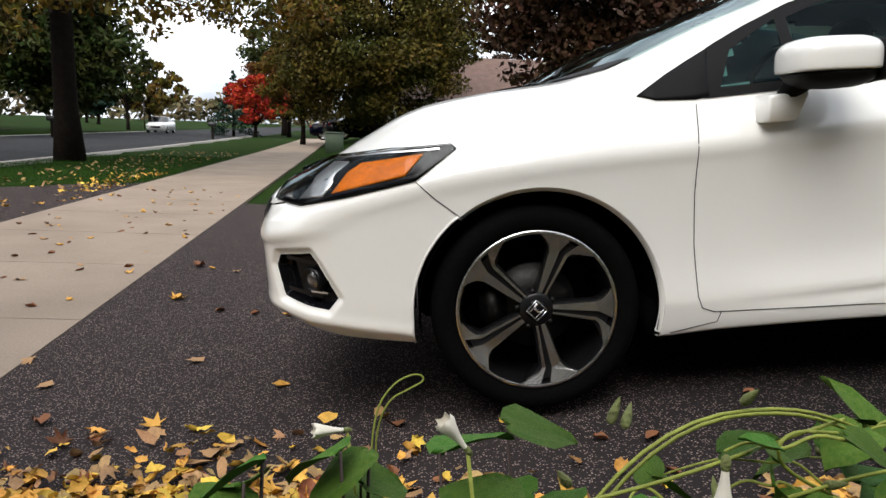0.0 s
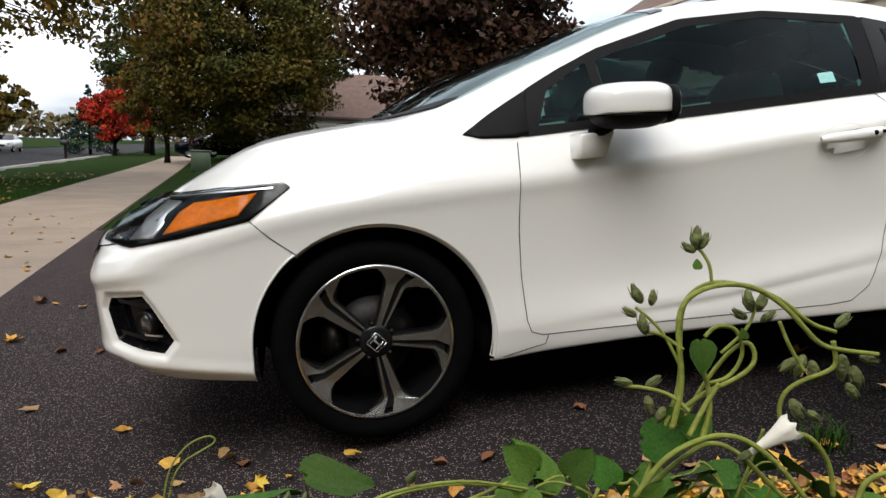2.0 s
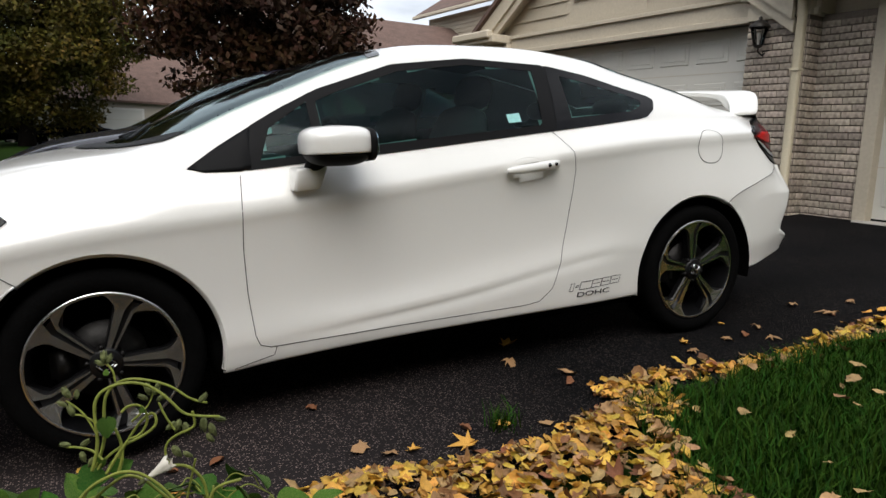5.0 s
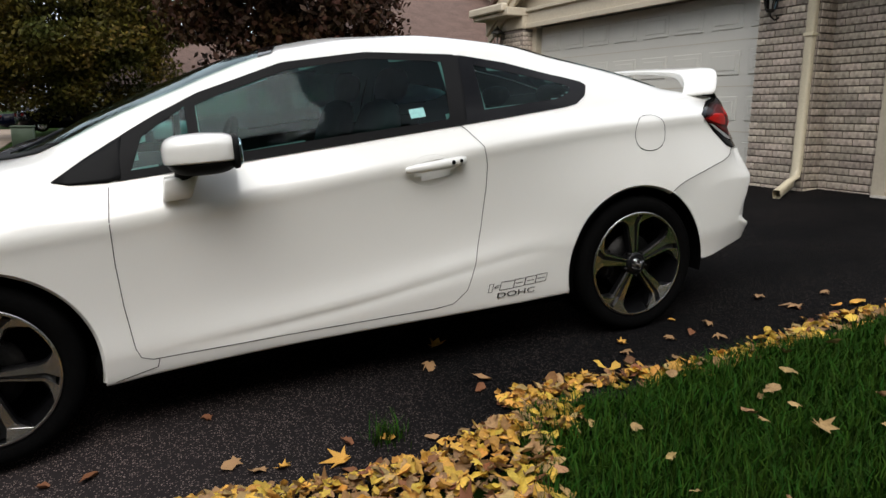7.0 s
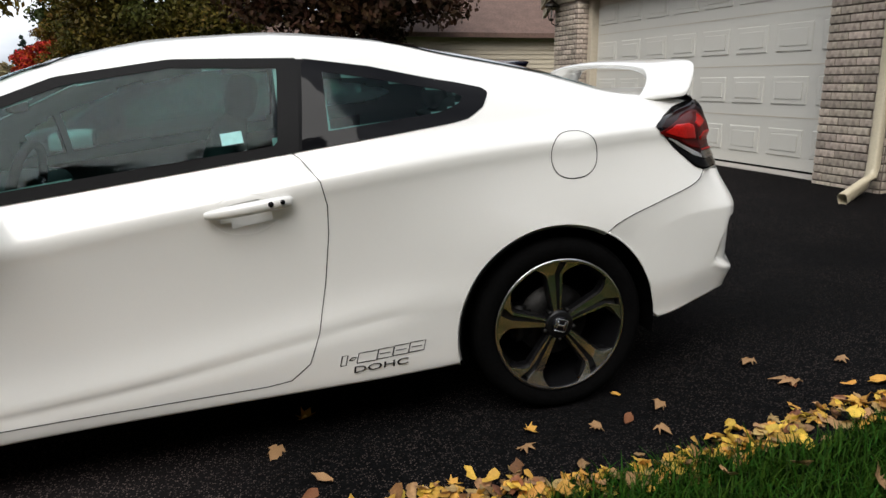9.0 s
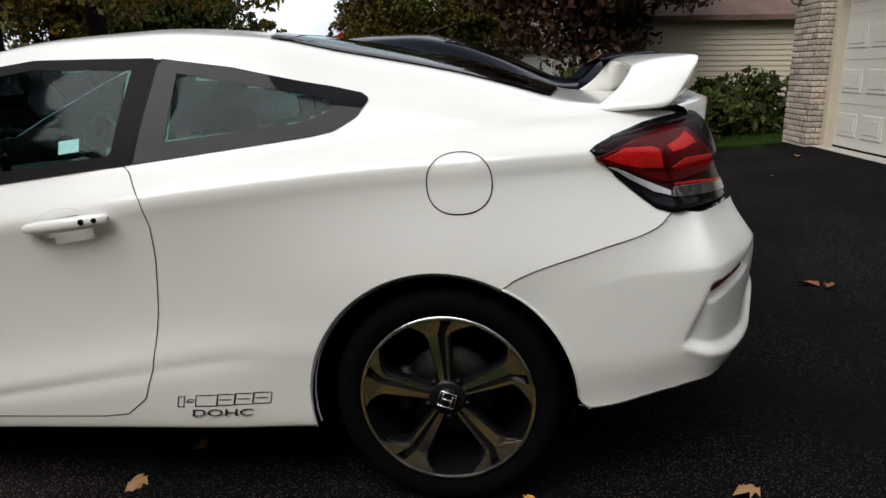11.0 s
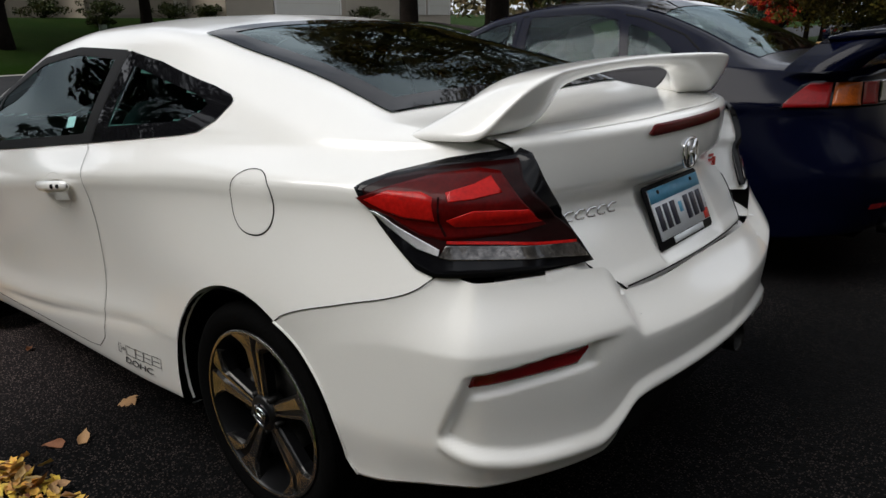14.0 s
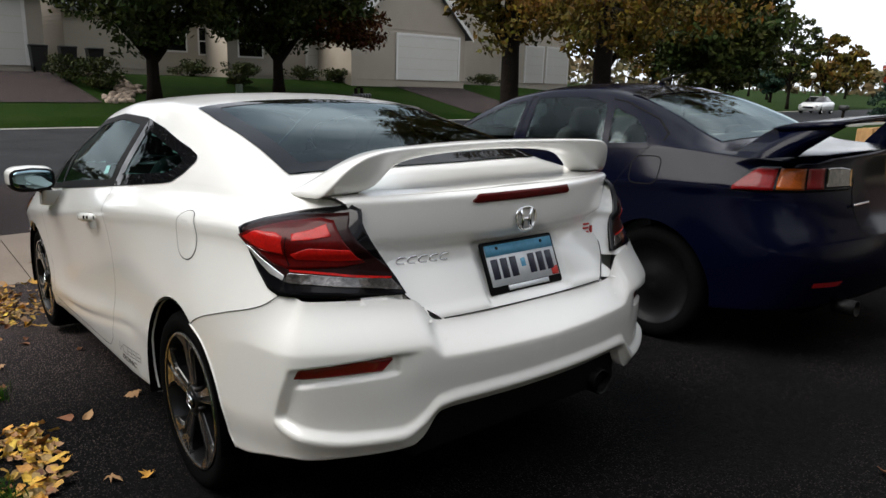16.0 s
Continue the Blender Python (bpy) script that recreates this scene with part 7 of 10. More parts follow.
# gable over the wide door: shake siding in courses
APEX_Y, APEX_Z, EAVE_Z = 4.82, 4.39, 2.72
gable_half = 2.46
part("gable_wall", prism([(APEX_Y - gable_half, EAVE_Z), (APEX_Y + gable_half, EAVE_Z), (APEX_Y, APEX_Z)], DX - 0.05, 13.0, "x"), siding_tan, house, smooth=False)
WIN_Y0, WIN_Y1, WIN_Z0 = 4.22, 5.42, 3.11
for r in range(16):
    z0 = EAVE_Z + 0.02 + r * 0.19
    w_ = gable_half * (1 - (z0 - EAVE_Z) / (APEX_Z - EAVE_Z)) - 0.08
    if w_ < 0.2:
        break
    y = APEX_Y - w_
    while y < APEX_Y + w_ - 0.05:
        e = min(APEX_Y + w_, y + rng.choice((0.9, 1.15, 1.35)))
        for a, b in ((y, min(e, WIN_Y0 - 0.12)), (max(y, WIN_Y1 + 0.12), e)) if WIN_Z0 - 0.25 < z0 < 3.9 else ((y, e),):
            if b - a > 0.04:
                vs = [(DX - 0.085, a, z0), (DX - 0.085, b - 0.006, z0), (DX - 0.058, b - 0.006, z0 + 0.195), (DX - 0.058, a, z0 + 0.195), (DX - 0.05, a, z0), (DX - 0.05, b - 0.006, z0)]
                part("shingle", (vs, [(0, 3, 2, 1), (0, 1, 5, 4)]), siding_tan, house, smooth=False)
        y = e
arch = [(WIN_Y0, WIN_Z0), (WIN_Y1, WIN_Z0)] + [((WIN_Y0 + WIN_Y1) / 2 + (WIN_Y1 - WIN_Y0) / 2 * math.cos(a), WIN_Z0 + 0.03 + 0.60 * math.sin(a)) for a in [math.pi * k / 20 for k in range(21)]]
part("window_surround", prism([(WIN_Y0 - 0.14, 2.73), (WIN_Y1 + 0.17, 2.73), (WIN_Y1 + 0.17, 3.86), (WIN_Y0 - 0.14, 3.86)], DX - 0.075, DX - 0.04, "x"), trim_tan, house, smooth=False)
win = part("arched_window", prism(arch, DX - 0.085, DX - 0.078, "x"), window_glass, house, "arched window with a white frame", smooth=False)
part("window_backing", prism(arch, DX - 0.0775, DX - 0.076, "x"), interior_grey, win, smooth=False)
part("window_frame", tube([(DX - 0.09, y, z) for y, z in arch] + [(DX - 0.09, *arch[0])], 0.03, 6, caps=False), trim_white, win)
# rake boards and gable roof
for sg in (-1, 1):
    foot = (APEX_Y + sg * (gable_half + 0.45), EAVE_Z - 0.306)
    for d0, d1, xx in ((0.0, 0.24, DX - 0.34), (-0.14, 0.0, DX - 0.30)):
        pts = [(foot[0], foot[1] + d0), (APEX_Y, APEX_Z + d0), (APEX_Y, APEX_Z + d1), (foot[0], foot[1] + d1)]
        part("rake_board", prism(pts, xx, xx + 0.05, "x"), trim_tan, house, smooth=False)
    pts = [(foot[0] + sg * 0.05, foot[1] + 0.22), (APEX_Y, APEX_Z + 0.26), (APEX_Y, APEX_Z + 0.34), (foot[0] + sg * 0.05, foot[1] + 0.30)]
    part("roof", prism(pts, DX - 0.40, 13.0, "x"), shingle_brown, house, smooth=False)
    pts = [(foot[0], foot[1] - 0.02), (APEX_Y, APEX_Z - 0.02), (APEX_Y, APEX_Z), (foot[0], foot[1])]
    part("soffit", prism(pts, DX - 0.34, DX, "x"), trim_tan, house, smooth=False)
part("eave_return", box(FX - 0.30, DX, 6.78, 7.85, 2.62, 2.74, 0.01), trim_tan, house, smooth=False)
part("gutter", box(FX - 0.36, FX - 0.24, 6.85, 7.9, 2.68, 2.80, 0.02), trim_tan, house, smooth=False)

# downspout
dsx, dsy = FX - 0.04, 1.85
path = [(dsx - 0.30, dsy - 0.12, 2.80), (dsx - 0.22, dsy - 0.09, 2.70), (dsx - 0.06, dsy - 0.03, 2.56), (dsx, dsy, 2.44), (dsx, dsy, HB + 0.22), (dsx - 0.03, dsy - 0.01, HB + 0.14), (dsx - 0.12, dsy - 0.04, HB + 0.09), (dsx - 0.46, dsy - 0.17, HB + 0.01)]
sp_v, sp_f = [], []
for i, p in enumerate(path):
    d = (Vector(path[min(i + 1, len(path) - 1)]) - Vector(path[max(i - 1, 0)])).normalized()
    a = d.cross(Vector((1, 0.0, 0.25))).normalized()
    b = d.cross(a)
    for k in range(12):
        t_ = 2 * math.pi * (k + 0.5) / 12
        c, s_ = math.copysign(abs(math.cos(t_)) ** 0.45, math.cos(t_)), math.copysign(abs(math.sin(t_)) ** 0.45, math.sin(t_))
        sp_v.append(HOUSE @ (Vector(p) + a * c * 0.043 + b * s_ * 0.034))
sp_f = [(i * 12 + k, i * 12 + (k + 1) % 12, (i + 1) * 12 + (k + 1) % 12, (i + 1) * 12 + k) for i in range(len(path) - 1) for k in range(12)]
spout = tagged(part("downspout", (sp_v, sp_f), spout_paint), "cream metal downspout with a kicked-out foot", "downspout")
part("strap", box(dsx - 0.045, dsx + 0.06, dsy - 0.05, dsy + 0.05, 1.9, 1.93, 0.004), spout_paint, spout, m=HOUSE, smooth=False)


def wall_lantern(x, y, z):
    lamp = tagged(empty("wall_lantern", HOUSE @ pose(x, y, z)), "bronze carriage lantern with clear panes on the brick", "wall lamp", group="wall lanterns")
    part("backplate", box(-0.0, 0.025, -0.045, 0.045, -0.17, 0.10, 0.01), lamp_metal, lamp)
    part("arm", tube([(0.01, 0, -0.13), (-0.05, 0, -0.16), (-0.11, 0, -0.13), (-0.12, 0, -0.08)], 0.009, 8), lamp_metal, lamp)
    cage = part("cage", lathe([(0.0, -0.10), (0.035, -0.09), (0.045, -0.07), (0.042, -0.065)], 8, "z"), lamp_metal, lamp, m=pose(-0.12, 0, 0))
    for k in range(6):
        a = 2 * math.pi * k / 6
        part("cage_bar", tube([(0.043 * math.cos(a), 0.043 * math.sin(a), -0.068), (0.085 * math.cos(a), 0.085 * math.sin(a), 0.11)], 0.005, 5), lamp_metal, cage)
        b = 2 * math.pi * (k + 1) / 6
        part("pane", ([(0.041 * math.cos(a), 0.041 * math.sin(a), -0.066), (0.041 * math.cos(b), 0.041 * math.sin(b), -0.066), (0.083 * math.cos(b), 0.083 * math.sin(b), 0.108), (0.083 * math.cos(a), 0.083 * math.sin(a), 0.108)], [(0, 1, 2, 3)]), clear_glass, cage, smooth=False)
    part("hood", lathe([(0.105, 0.105), (0.10, 0.125), (0.055, 0.165), (0.02, 0.185), (0.018, 0.205), (0.008, 0.215), (0.0, 0.225)], 12, "z"), lamp_metal, cage)
    part("bulb", lathe([(0.0, 0.06), (0.014, 0.05), (0.018, 0.02), (0.01, -0.03), (0.01, -0.06)], 12, "z"), trim_white, cage)


wall_lantern(FX - 0.012, 2.24, 2.24)
wall_lantern(FX - 0.012, 7.34, 2.30)


# ---- neighbouring wing with lap siding, beyond the driveway ----
def lap_house(name, label, x0, x1, y0, y1, z0, eave, ridge, axis, wall_m, roof_m, faces=("w",), course=0.12, doors=(), windows=(), m=Matrix()):
    """A simple gabled house: siding in courses, a roof with overhang, doors and windows on one wall."""
    h = tagged(empty(name, m), label, "house")
    part("wall", box(x0, x1, y0, y1, z0 - 1.0, eave), wall_m, h, smooth=False)
    n = int((eave - z0) / course)
    for f in faces:
        vs, fs = [], []
        for r in range(n):
            a, b = z0 + r * course, z0 + (r + 1) * course
            k = len(vs)
            if f == "w":
                vs += [(x0 - 0.03, y0, a), (x0 - 0.03, y1, a), (x0 - 0.006, y1, b), (x0 - 0.006, y0, b), (x0, y0, a), (x0, y1, a)]
            elif f == "s":
                vs += [(x0, y0 - 0.03, a), (x1, y0 - 0.03, a), (x1, y0 - 0.006, b), (x0, y0 - 0.006, b), (x0, y0, a), (x1, y0, a)]
            else:
                vs += [(x1 + 0.03, y0, a), (x1 + 0.03, y1, a), (x1 + 0.006, y1, b), (x1 + 0.006, y0, b), (x1, y0, a), (x1, y1, a)]
            fs += [(k, k + 1, k + 2, k + 3), (k + 4, k + 5, k + 1, k)]
        part("siding", (vs, fs), wall_m, h, smooth=False)
    o = 0.35
    if axis == "y":
        xm = (x0 + x1) / 2
        drop = (ridge - eave) / ((x1 - x0) / 2) * o
        for xa, s_ in ((x0 - o, 1), (x1 + o, -1)):
            q = [(xa, y0 - o, eave - drop), (xa, y1 + o, eave - drop), (xm, y1 + o, ridge), (xm, y0 - o, ridge)]
            part("roof", (q + [(x, y, z + 0.12) for x, y, z in q], [(0, 1, 2, 3), (7, 6, 5, 4), (0, 4, 5, 1), (1, 5, 6, 2), (3, 2, 6, 7), (0, 3, 7, 4)]), roof_m, h, smooth=False)
        for y in (y0, y1):
            part("gable", ([(x0, y, eave), (x1, y, eave), (xm, y, ridge)], [(0, 1, 2)]), wall_m, h, smooth=False)
        part("fascia", box(x0 - o - 0.02, x0 - o + 0.02, y0 - o, y1 + o, eave - drop - 0.12, eave - drop + 0.10), trim_white if wall_m is not siding_tan else trim_tan, h, smooth=False)
    else:
        ym = (y0 + y1) / 2
        drop = (ridge - eave) / ((y1 - y0) / 2) * o
        for ya in (y0 - o, y1 + o):
            q = [(x0 - o, ya, eave - drop), (x1 + o, ya, eave - drop), (x1 + o, ym, ridge), (x0 - o, ym, ridge)]
            part("roof", (q + [(x, y, z + 0.12) for x, y, z in q], [(0, 1, 2, 3), (7, 6, 5, 4), (0, 4, 5, 1), (1, 5, 6, 2), (3, 2, 6, 7), (0, 3, 7, 4)]), roof_m, h, smooth=False)
            for xx in (x0 - o - 0.03, x1 + o):
                part("rake_board", ([(xx, ya, eave - drop - 0.1), (xx, ym, ridge - 0.1), (xx, ym, ridge + 0.14), (xx, ya, eave - drop + 0.14), (xx + 0.03, ya, eave - drop - 0.1), (xx + 0.03, ym, ridge - 0.1), (xx + 0.03, ym, ridge + 0.14), (xx + 0.03, ya, eave - drop + 0.14)], [(0, 1, 2, 3), (7, 6, 5, 4), (0, 4, 5, 1), (3, 2, 6, 7)]), trim_white if wall_m is not siding_tan else trim_tan, h, smooth=False)
        for xx in (x0, x1):
            part("gable", ([(xx, y0, eave), (xx, y1, eave), (xx, ym, ridge)], [(0, 1, 2)]), wall_m, h, smooth=False)
            vs, fs = [], []
            r, sgn = 0, (-1 if xx == x0 else 1)
            while eave + (r + 1) * course < ridge:
                a, b = eave + r * course, eave + (r + 1) * course
                hw = (y1 - y0) / 2 * (1 - (b - eave) / (ridge - eave))
                k = len(vs)
                vs += [(xx + sgn * 0.03, ym - hw, a), (xx + sgn * 0.03, ym + hw, a), (xx + sgn * 0.006, ym + hw, b), (xx + sgn * 0.006, ym - hw, b)]
                fs.append((k, k + 1, k + 2, k + 3))
                r += 1
            part("gable_siding", (vs, fs), wall_m, h, smooth=False)
    for face, a, b, q, s_ in doors:
        xx = x1 if face == "e" else x0
        sg = 1 if face == "e" else -1
        if face == "s":
            d = part("garage_door", box(a, b, y0 - 0.06, y0, q, s_), door_white, h, "white sectional garage door", smooth=False)
            part("door_trim", join_data(box(a - 0.12, a, y0 - 0.09, y0, q, s_ + 0.12), box(b, b + 0.12, y0 - 0.09, y0, q, s_ + 0.12), box(a, b, y0 - 0.09, y0, s_, s_ + 0.12)), trim_white, d, smooth=False)
            for r in range(1, 4):
                part("section_gap", box(a, b, y0 - 0.066, y0 - 0.06, q + (s_ - q) * r / 4 - 0.008, q + (s_ - q) * r / 4 + 0.008), trim_tan, d, smooth=False)
        else:
            d = part("garage_door", box(min(xx, xx + sg * 0.06), max(xx, xx + sg * 0.06), a, b, q, s_), door_white, h, "white sectional garage door", smooth=False)
            e0, e1 = min(xx, xx + sg * 0.09), max(xx, xx + sg * 0.09)
            part("door_trim", join_data(box(e0, e1, a - 0.12, a, q, s_ + 0.12), box(e0, e1, b, b + 0.12, q, s_ + 0.12), box(e0, e1, a, b, s_, s_ + 0.12)), trim_white, d, smooth=False)
            for r in range(1, 4):
                part("section_gap", box(min(xx + sg * 0.06, xx + sg * 0.066), max(xx + sg * 0.06, xx + sg * 0.066), a, b, q + (s_ - q) * r / 4 - 0.008, q + (s_ - q) * r / 4 + 0.008), trim_tan, d, smooth=False)
    for face, a, b, q, s_ in windows:
        xx, sg = (x1, 1) if face == "e" else (x0, -1)
        e0, e1 = min(xx, xx + sg * 0.05), max(xx, xx + sg * 0.05)
        w = part("window", box(e0, e1, a - 0.08, b + 0.08, q - 0.08, s_ + 0.08), trim_white, h, "window in a white frame", smooth=False)
        part("pane", box(min(xx + sg * 0.05, xx + sg * 0.056), max(xx + sg * 0.05, xx + sg * 0.056), a, b, q, s_), gloss_black, w, smooth=False)
        part("mullion", box(min(xx + sg * 0.05, xx + sg * 0.07), max(xx + sg * 0.05, xx + sg * 0.07), a, b, (q + s_) / 2 - 0.03, (q + s_) / 2 + 0.03), trim_white, w, smooth=False)
    return h


def across(old, new_z):
    """Places what stands across the street: turned and set back about the drive's end."""
    return pose(4.88, -1.59, new_z, 0, 0, 4.4) @ Matrix.Scale(1.1, 4) @ pose(-4.86, 1.6, -old)


def across_xy(x, y):
    p_ = across(0, 0) @ Vector((x, y, 0))
    return p_.x, p_.y


lap_house("wing_house", "tan lap-sided house with a brown shingle roof", 4.7, 16, 15.5, 24.5, 0.15, 2.66, 4.95, "x", siding_tan, shingle_brown, ("w", "s"))
# across the street
lap_house("far_house", "grey-brown sided house with white garage doors and a steep gable", -33, -24.2, 19.6, 27.4, 0.62, 3.15, 6.6, "x", siding_grey, shingle_grey, ("e",), 0.16, doors=(("e", 22.5, 27.0 - 0.15, 0.62, 2.85),), m=across(0.62, 1.35))
lap_house("far_house", "grey-brown sided house with white garage doors and a dark roof", -36, -27.2, 14.6, 22.2, 0.62, 3.1, 5.9, "y", siding_grey, shingle_grey, ("e",), 0.16, doors=(("e", 19.0, 21.6, 0.62, 2.75),), windows=(("e", 15.2, 16.4, 1.5, 2.7),), m=across(0.62, 1.35))
lap_house("far_house", "cream lap-sided house with tall gables and garage doors", -40, -27.5, 27.5, 41.5, 0.6, 4.2, 8.5, "x", siding_cream, shingle_grey, ("e", "s"), 0.18, doors=(("e", 36.6, 38.4, 0.6, 3.0), ("e", 38.9, 41.2, 0.6, 3.0)), windows=(("e", 28.6, 29.6, 5.0, 6.4),), m=across(0.62, 1.35))
lap_house("far_house", "cream house half hidden by street trees", -38, -29.5, 8.2, 16.0, 1.0, 3.6, 6.4, "y", siding_cream, shingle_grey, ("e", "s"), 0.18, windows=(("e", 12.2, 13.6, 1.9, 3.1), ("e", 14.3, 15.4, 1.8, 3.0)), m=across(1.0, 1.5))
lap_house("far_house", "pale house with a wide garage door across the street", -36, -26.4, 0.5, 6.6, 1.12, 3.9, 6.4, "y", siding_cream, shingle_grey, ("e",), 0.18, doors=(("e", 1.3, 5.9, 1.12, 3.5),), m=across(1.12, 1.5))
# further up the street on the near side
lap_house("far_house", "pale garage house beyond the dark tree", -2.6, 9, 40.6, 50, -0.3, 2.6, 5.4, "x", siding_cream, shingle_brown, ("s", "w"), 0.18, doors=(("s", -2.2, 0.2, -0.2, 2.0), ("s", 1.0, 3.2, -0.2, 2.0)))
for wall, m, length, height in BRICK_TODO:
    lay(wall, m, length, height, rng)

# ---- trees and distance ----
def leaf_cloud(centres, radii, per, size, seed, flat=0.6, droop=0.0):
    """Many small leaves, four corners each, in clumps round the centres."""
    g = np.random.default_rng(seed)
    c = np.repeat(np.array(centres, float), per, axis=0)
    r = np.repeat(np.array(radii, float), per)
    n = len(c)
    d = g.normal(size=(n, 3))
    d /= np.linalg.norm(d, axis=1)[:, None]
    p = c + d * (r * g.uniform(0.25, 1.0, n) ** 0.6)[:, None] * np.array([1, 1, flat])
    a = g.normal(size=(n, 3))
    a[:, 2] -= droop
    a /= np.linalg.norm(a, axis=1)[:, None]
    b = np.cross(a, g.normal(size=(n, 3)))
    b /= np.linalg.norm(b, axis=1)[:, None] + 1e-9
    s = size * g.uniform(0.55, 1.25, n)[:, None]
    quad = np.stack([p - a * s, p + b * s * 0.55 + a * s * 0.1, p + a * s, p - b * s * 0.5 - a * s * 0.1], axis=1).reshape(-1, 3)
    me = bpy.data.meshes.new("crown")
    me.vertices.add(4 * n)
    me.vertices.foreach_set("co", quad.ravel())
    me.loops.add(4 * n)
    me.loops.foreach_set("vertex_index", np.arange(4 * n))
    me.polygons.add(n)
    me.polygons.foreach_set("loop_start", np.arange(0, 4 * n, 4))
    me.polygons.foreach_set("loop_total", np.full(n, 4))
    me.update(calc_edges=True)
    return me


def tree(name, label, x, y, z, height, trunk_r, crown_m, crown_z, crown_r, clumps, per, size, seed, clear=2.0, lean=(0, 0), squash=1.0, hollow=0.35, droop=0.0, taper=0.62):
    """Trunk with limbs and a crown of leaf clumps. crown_z: middle of the crown over the ground; crown_r: (rx, ry, rz)."""
    g = random.Random(seed)
    t = tagged(empty(name, pose(x, y, z)), label, "tree")
    top = crown_z + crown_r[2] * 0.5
    pts, rs = [], []
    for i in range(9):
        f = i / 8
        pts.append((lean[0] * f + 0.05 * math.sin(5 * f + seed), lean[1] * f + 0.05 * math.cos(4 * f + seed), -0.15 + (top + 0.15) * f))
        rs.append(trunk_r * (1.28 if i == 0 else 1 - taper * f ** 0.8))
    part("trunk", tube(pts, rs, 12), bark, t)
    centres, radii = [], []
    for k in range(clumps):
        while True:
            d = Vector((g.gauss(0, 1), g.gauss(0, 1), g.gauss(0, 1))).normalized()
            r = hollow + (1 - hollow) * g.random() ** 0.6
            p = Vector((d.x * crown_r[0] * r, d.y * crown_r[1] * r, d.z * crown_r[2] * r))
            wide = 1.0 if p.z < 0 else (1 - 0.35 * (p.z / crown_r[2]) ** 2)
            p.x *= wide
            p.y *= wide
            if crown_z + p.z > clear * 0.8:
                break
        centres.append((p.x + lean[0], p.y + lean[1], crown_z + p.z))
        radii.append(g.uniform(0.16, 0.30) * min(crown_r) * squash)
    for c in centres[::max(1, clumps // 22)]:
        f = min(0.95, max(0.25 if clear < 4.5 else 0.5, (c[2] - 0.35 * crown_r[2]) / top * 0.8))
        i = int(f * 8)
        s0 = Vector(pts[i])
        e = Vector(c)
        mid = s0.lerp(e, 0.5) + Vector((0, 0, 0.12 * (e - s0).length))
        r0 = rs[i] * 0.45
        part("limb", tube([s0, s0.lerp(mid, 0.5), mid, mid.lerp(e, 0.55), e], [r0, r0 * 0.8, r0 * 0.55, r0 * 0.35, r0 * 0.12], 6, caps=False), bark, t)
    part("crown", leaf_cloud(centres, radii, per, size, seed, droop=droop), crown_m, t)
    return t


def spruce(x, y, z, height, r, seed, label):
    t = tagged(empty("spruce", pose(x, y, z)), label, "tree")
    part("trunk", tube([(0, 0, -0.1), (0, 0, height * 0.9)], [height * 0.025, 0.02], 8), bark, t)
    g = random.Random(seed)
    cs, rs = [], []
    for k in range(90):
        f = g.random() ** 1.3
        a, q = g.uniform(0, 6.283), g.uniform(0.5, 1.0)
        rr = r * (1 - f) * q
        cs.append((rr * math.cos(a), rr * math.sin(a), height * (0.08 + 0.92 * f) - 0.15 * rr))
        rs.append(0.10 * height * (1.1 - f))
    part("crown", leaf_cloud(cs, rs, 42, 0.13, seed, flat=0.5, droop=0.5), crown_spruce, t)


G = ground_z


def over(x, y):
    """A spot on the lawn across the street, with its height."""
    x, y = across_xy(x, y)
    return x, y, G(x, y)


# the street tree by the drive's end whose branches hang into view
tree("maple", "mature street maple with gold-green leaves and a dark trunk", -9.4, 16.3, G(-9.4, 16.3), 12, 0.33, crown_gold, 9.0, (6.4, 6.0, 4.2), 260, 100, 0.12, 3, clear=5.0, hollow=0.6, droop=0.5, taper=0.5)
# big dark green tree up the street, and the purple-brown one before the garage
tree("linden", "large dense dark green tree on the neighbouring lawn", -2.2, 34.9, G(-2.2, 34.9), 11, 0.34, crown_olive, 5.9, (5.2, 4.8, 5.2), 420, 190, 0.12, 7, clear=1.4, hollow=0.4)
tree("crabapple", "broad tree with dark purple-brown leaves", 3.75, 14.0, G(3.75, 14.0), 7, 0.13, crown_brown, 4.1, (2.8, 2.7, 3.0), 260, 130, 0.095, 11, clear=0.7, hollow=0.35)
# others near the street
tree("maple", "young gold-green tree beside the sidewalk", -6.7, 38.5, G(-6.7, 38.5), 8, 0.15, crown_gold, 4.0, (2.5, 2.5, 2.9), 110, 110, 0.10, 13, clear=1.2)
tree("maple", "bright red autumn maple", -12.9, 55, G(-12.9, 55), 6, 0.16, crown_red, 3.0, (2.5, 2.5, 1.9), 90, 130, 0.12, 17, clear=1.0)
tree("maple", "orange-brown autumn tree behind the red one", -10.8, 58, G(-10.8, 58), 8, 0.18, crown_orange, 4.4, (3.8, 3.5, 2.8), 120, 120, 0.12, 19, clear=1.0)
spruce(-15.9, 60, G(-15.9, 60), 5.6, 2.3, 23, "blue-green spruce beside the street")
tree("maple", "tall green tree up the street", -12.5, 66, G(-12.5, 66), 13, 0.3, crown_green, 7.5, (4.2, 4.2, 5.0), 110, 60, 0.24, 29, clear=2.0)
tree("maple", "dense dark green tree beside the bend", -26.0, 50.0, G(-26, 50), 13, 0.34, crown_green, 6.8, (5.2, 5.0, 5.6), 260, 90, 0.26, 43, clear=1.6, hollow=0.3)
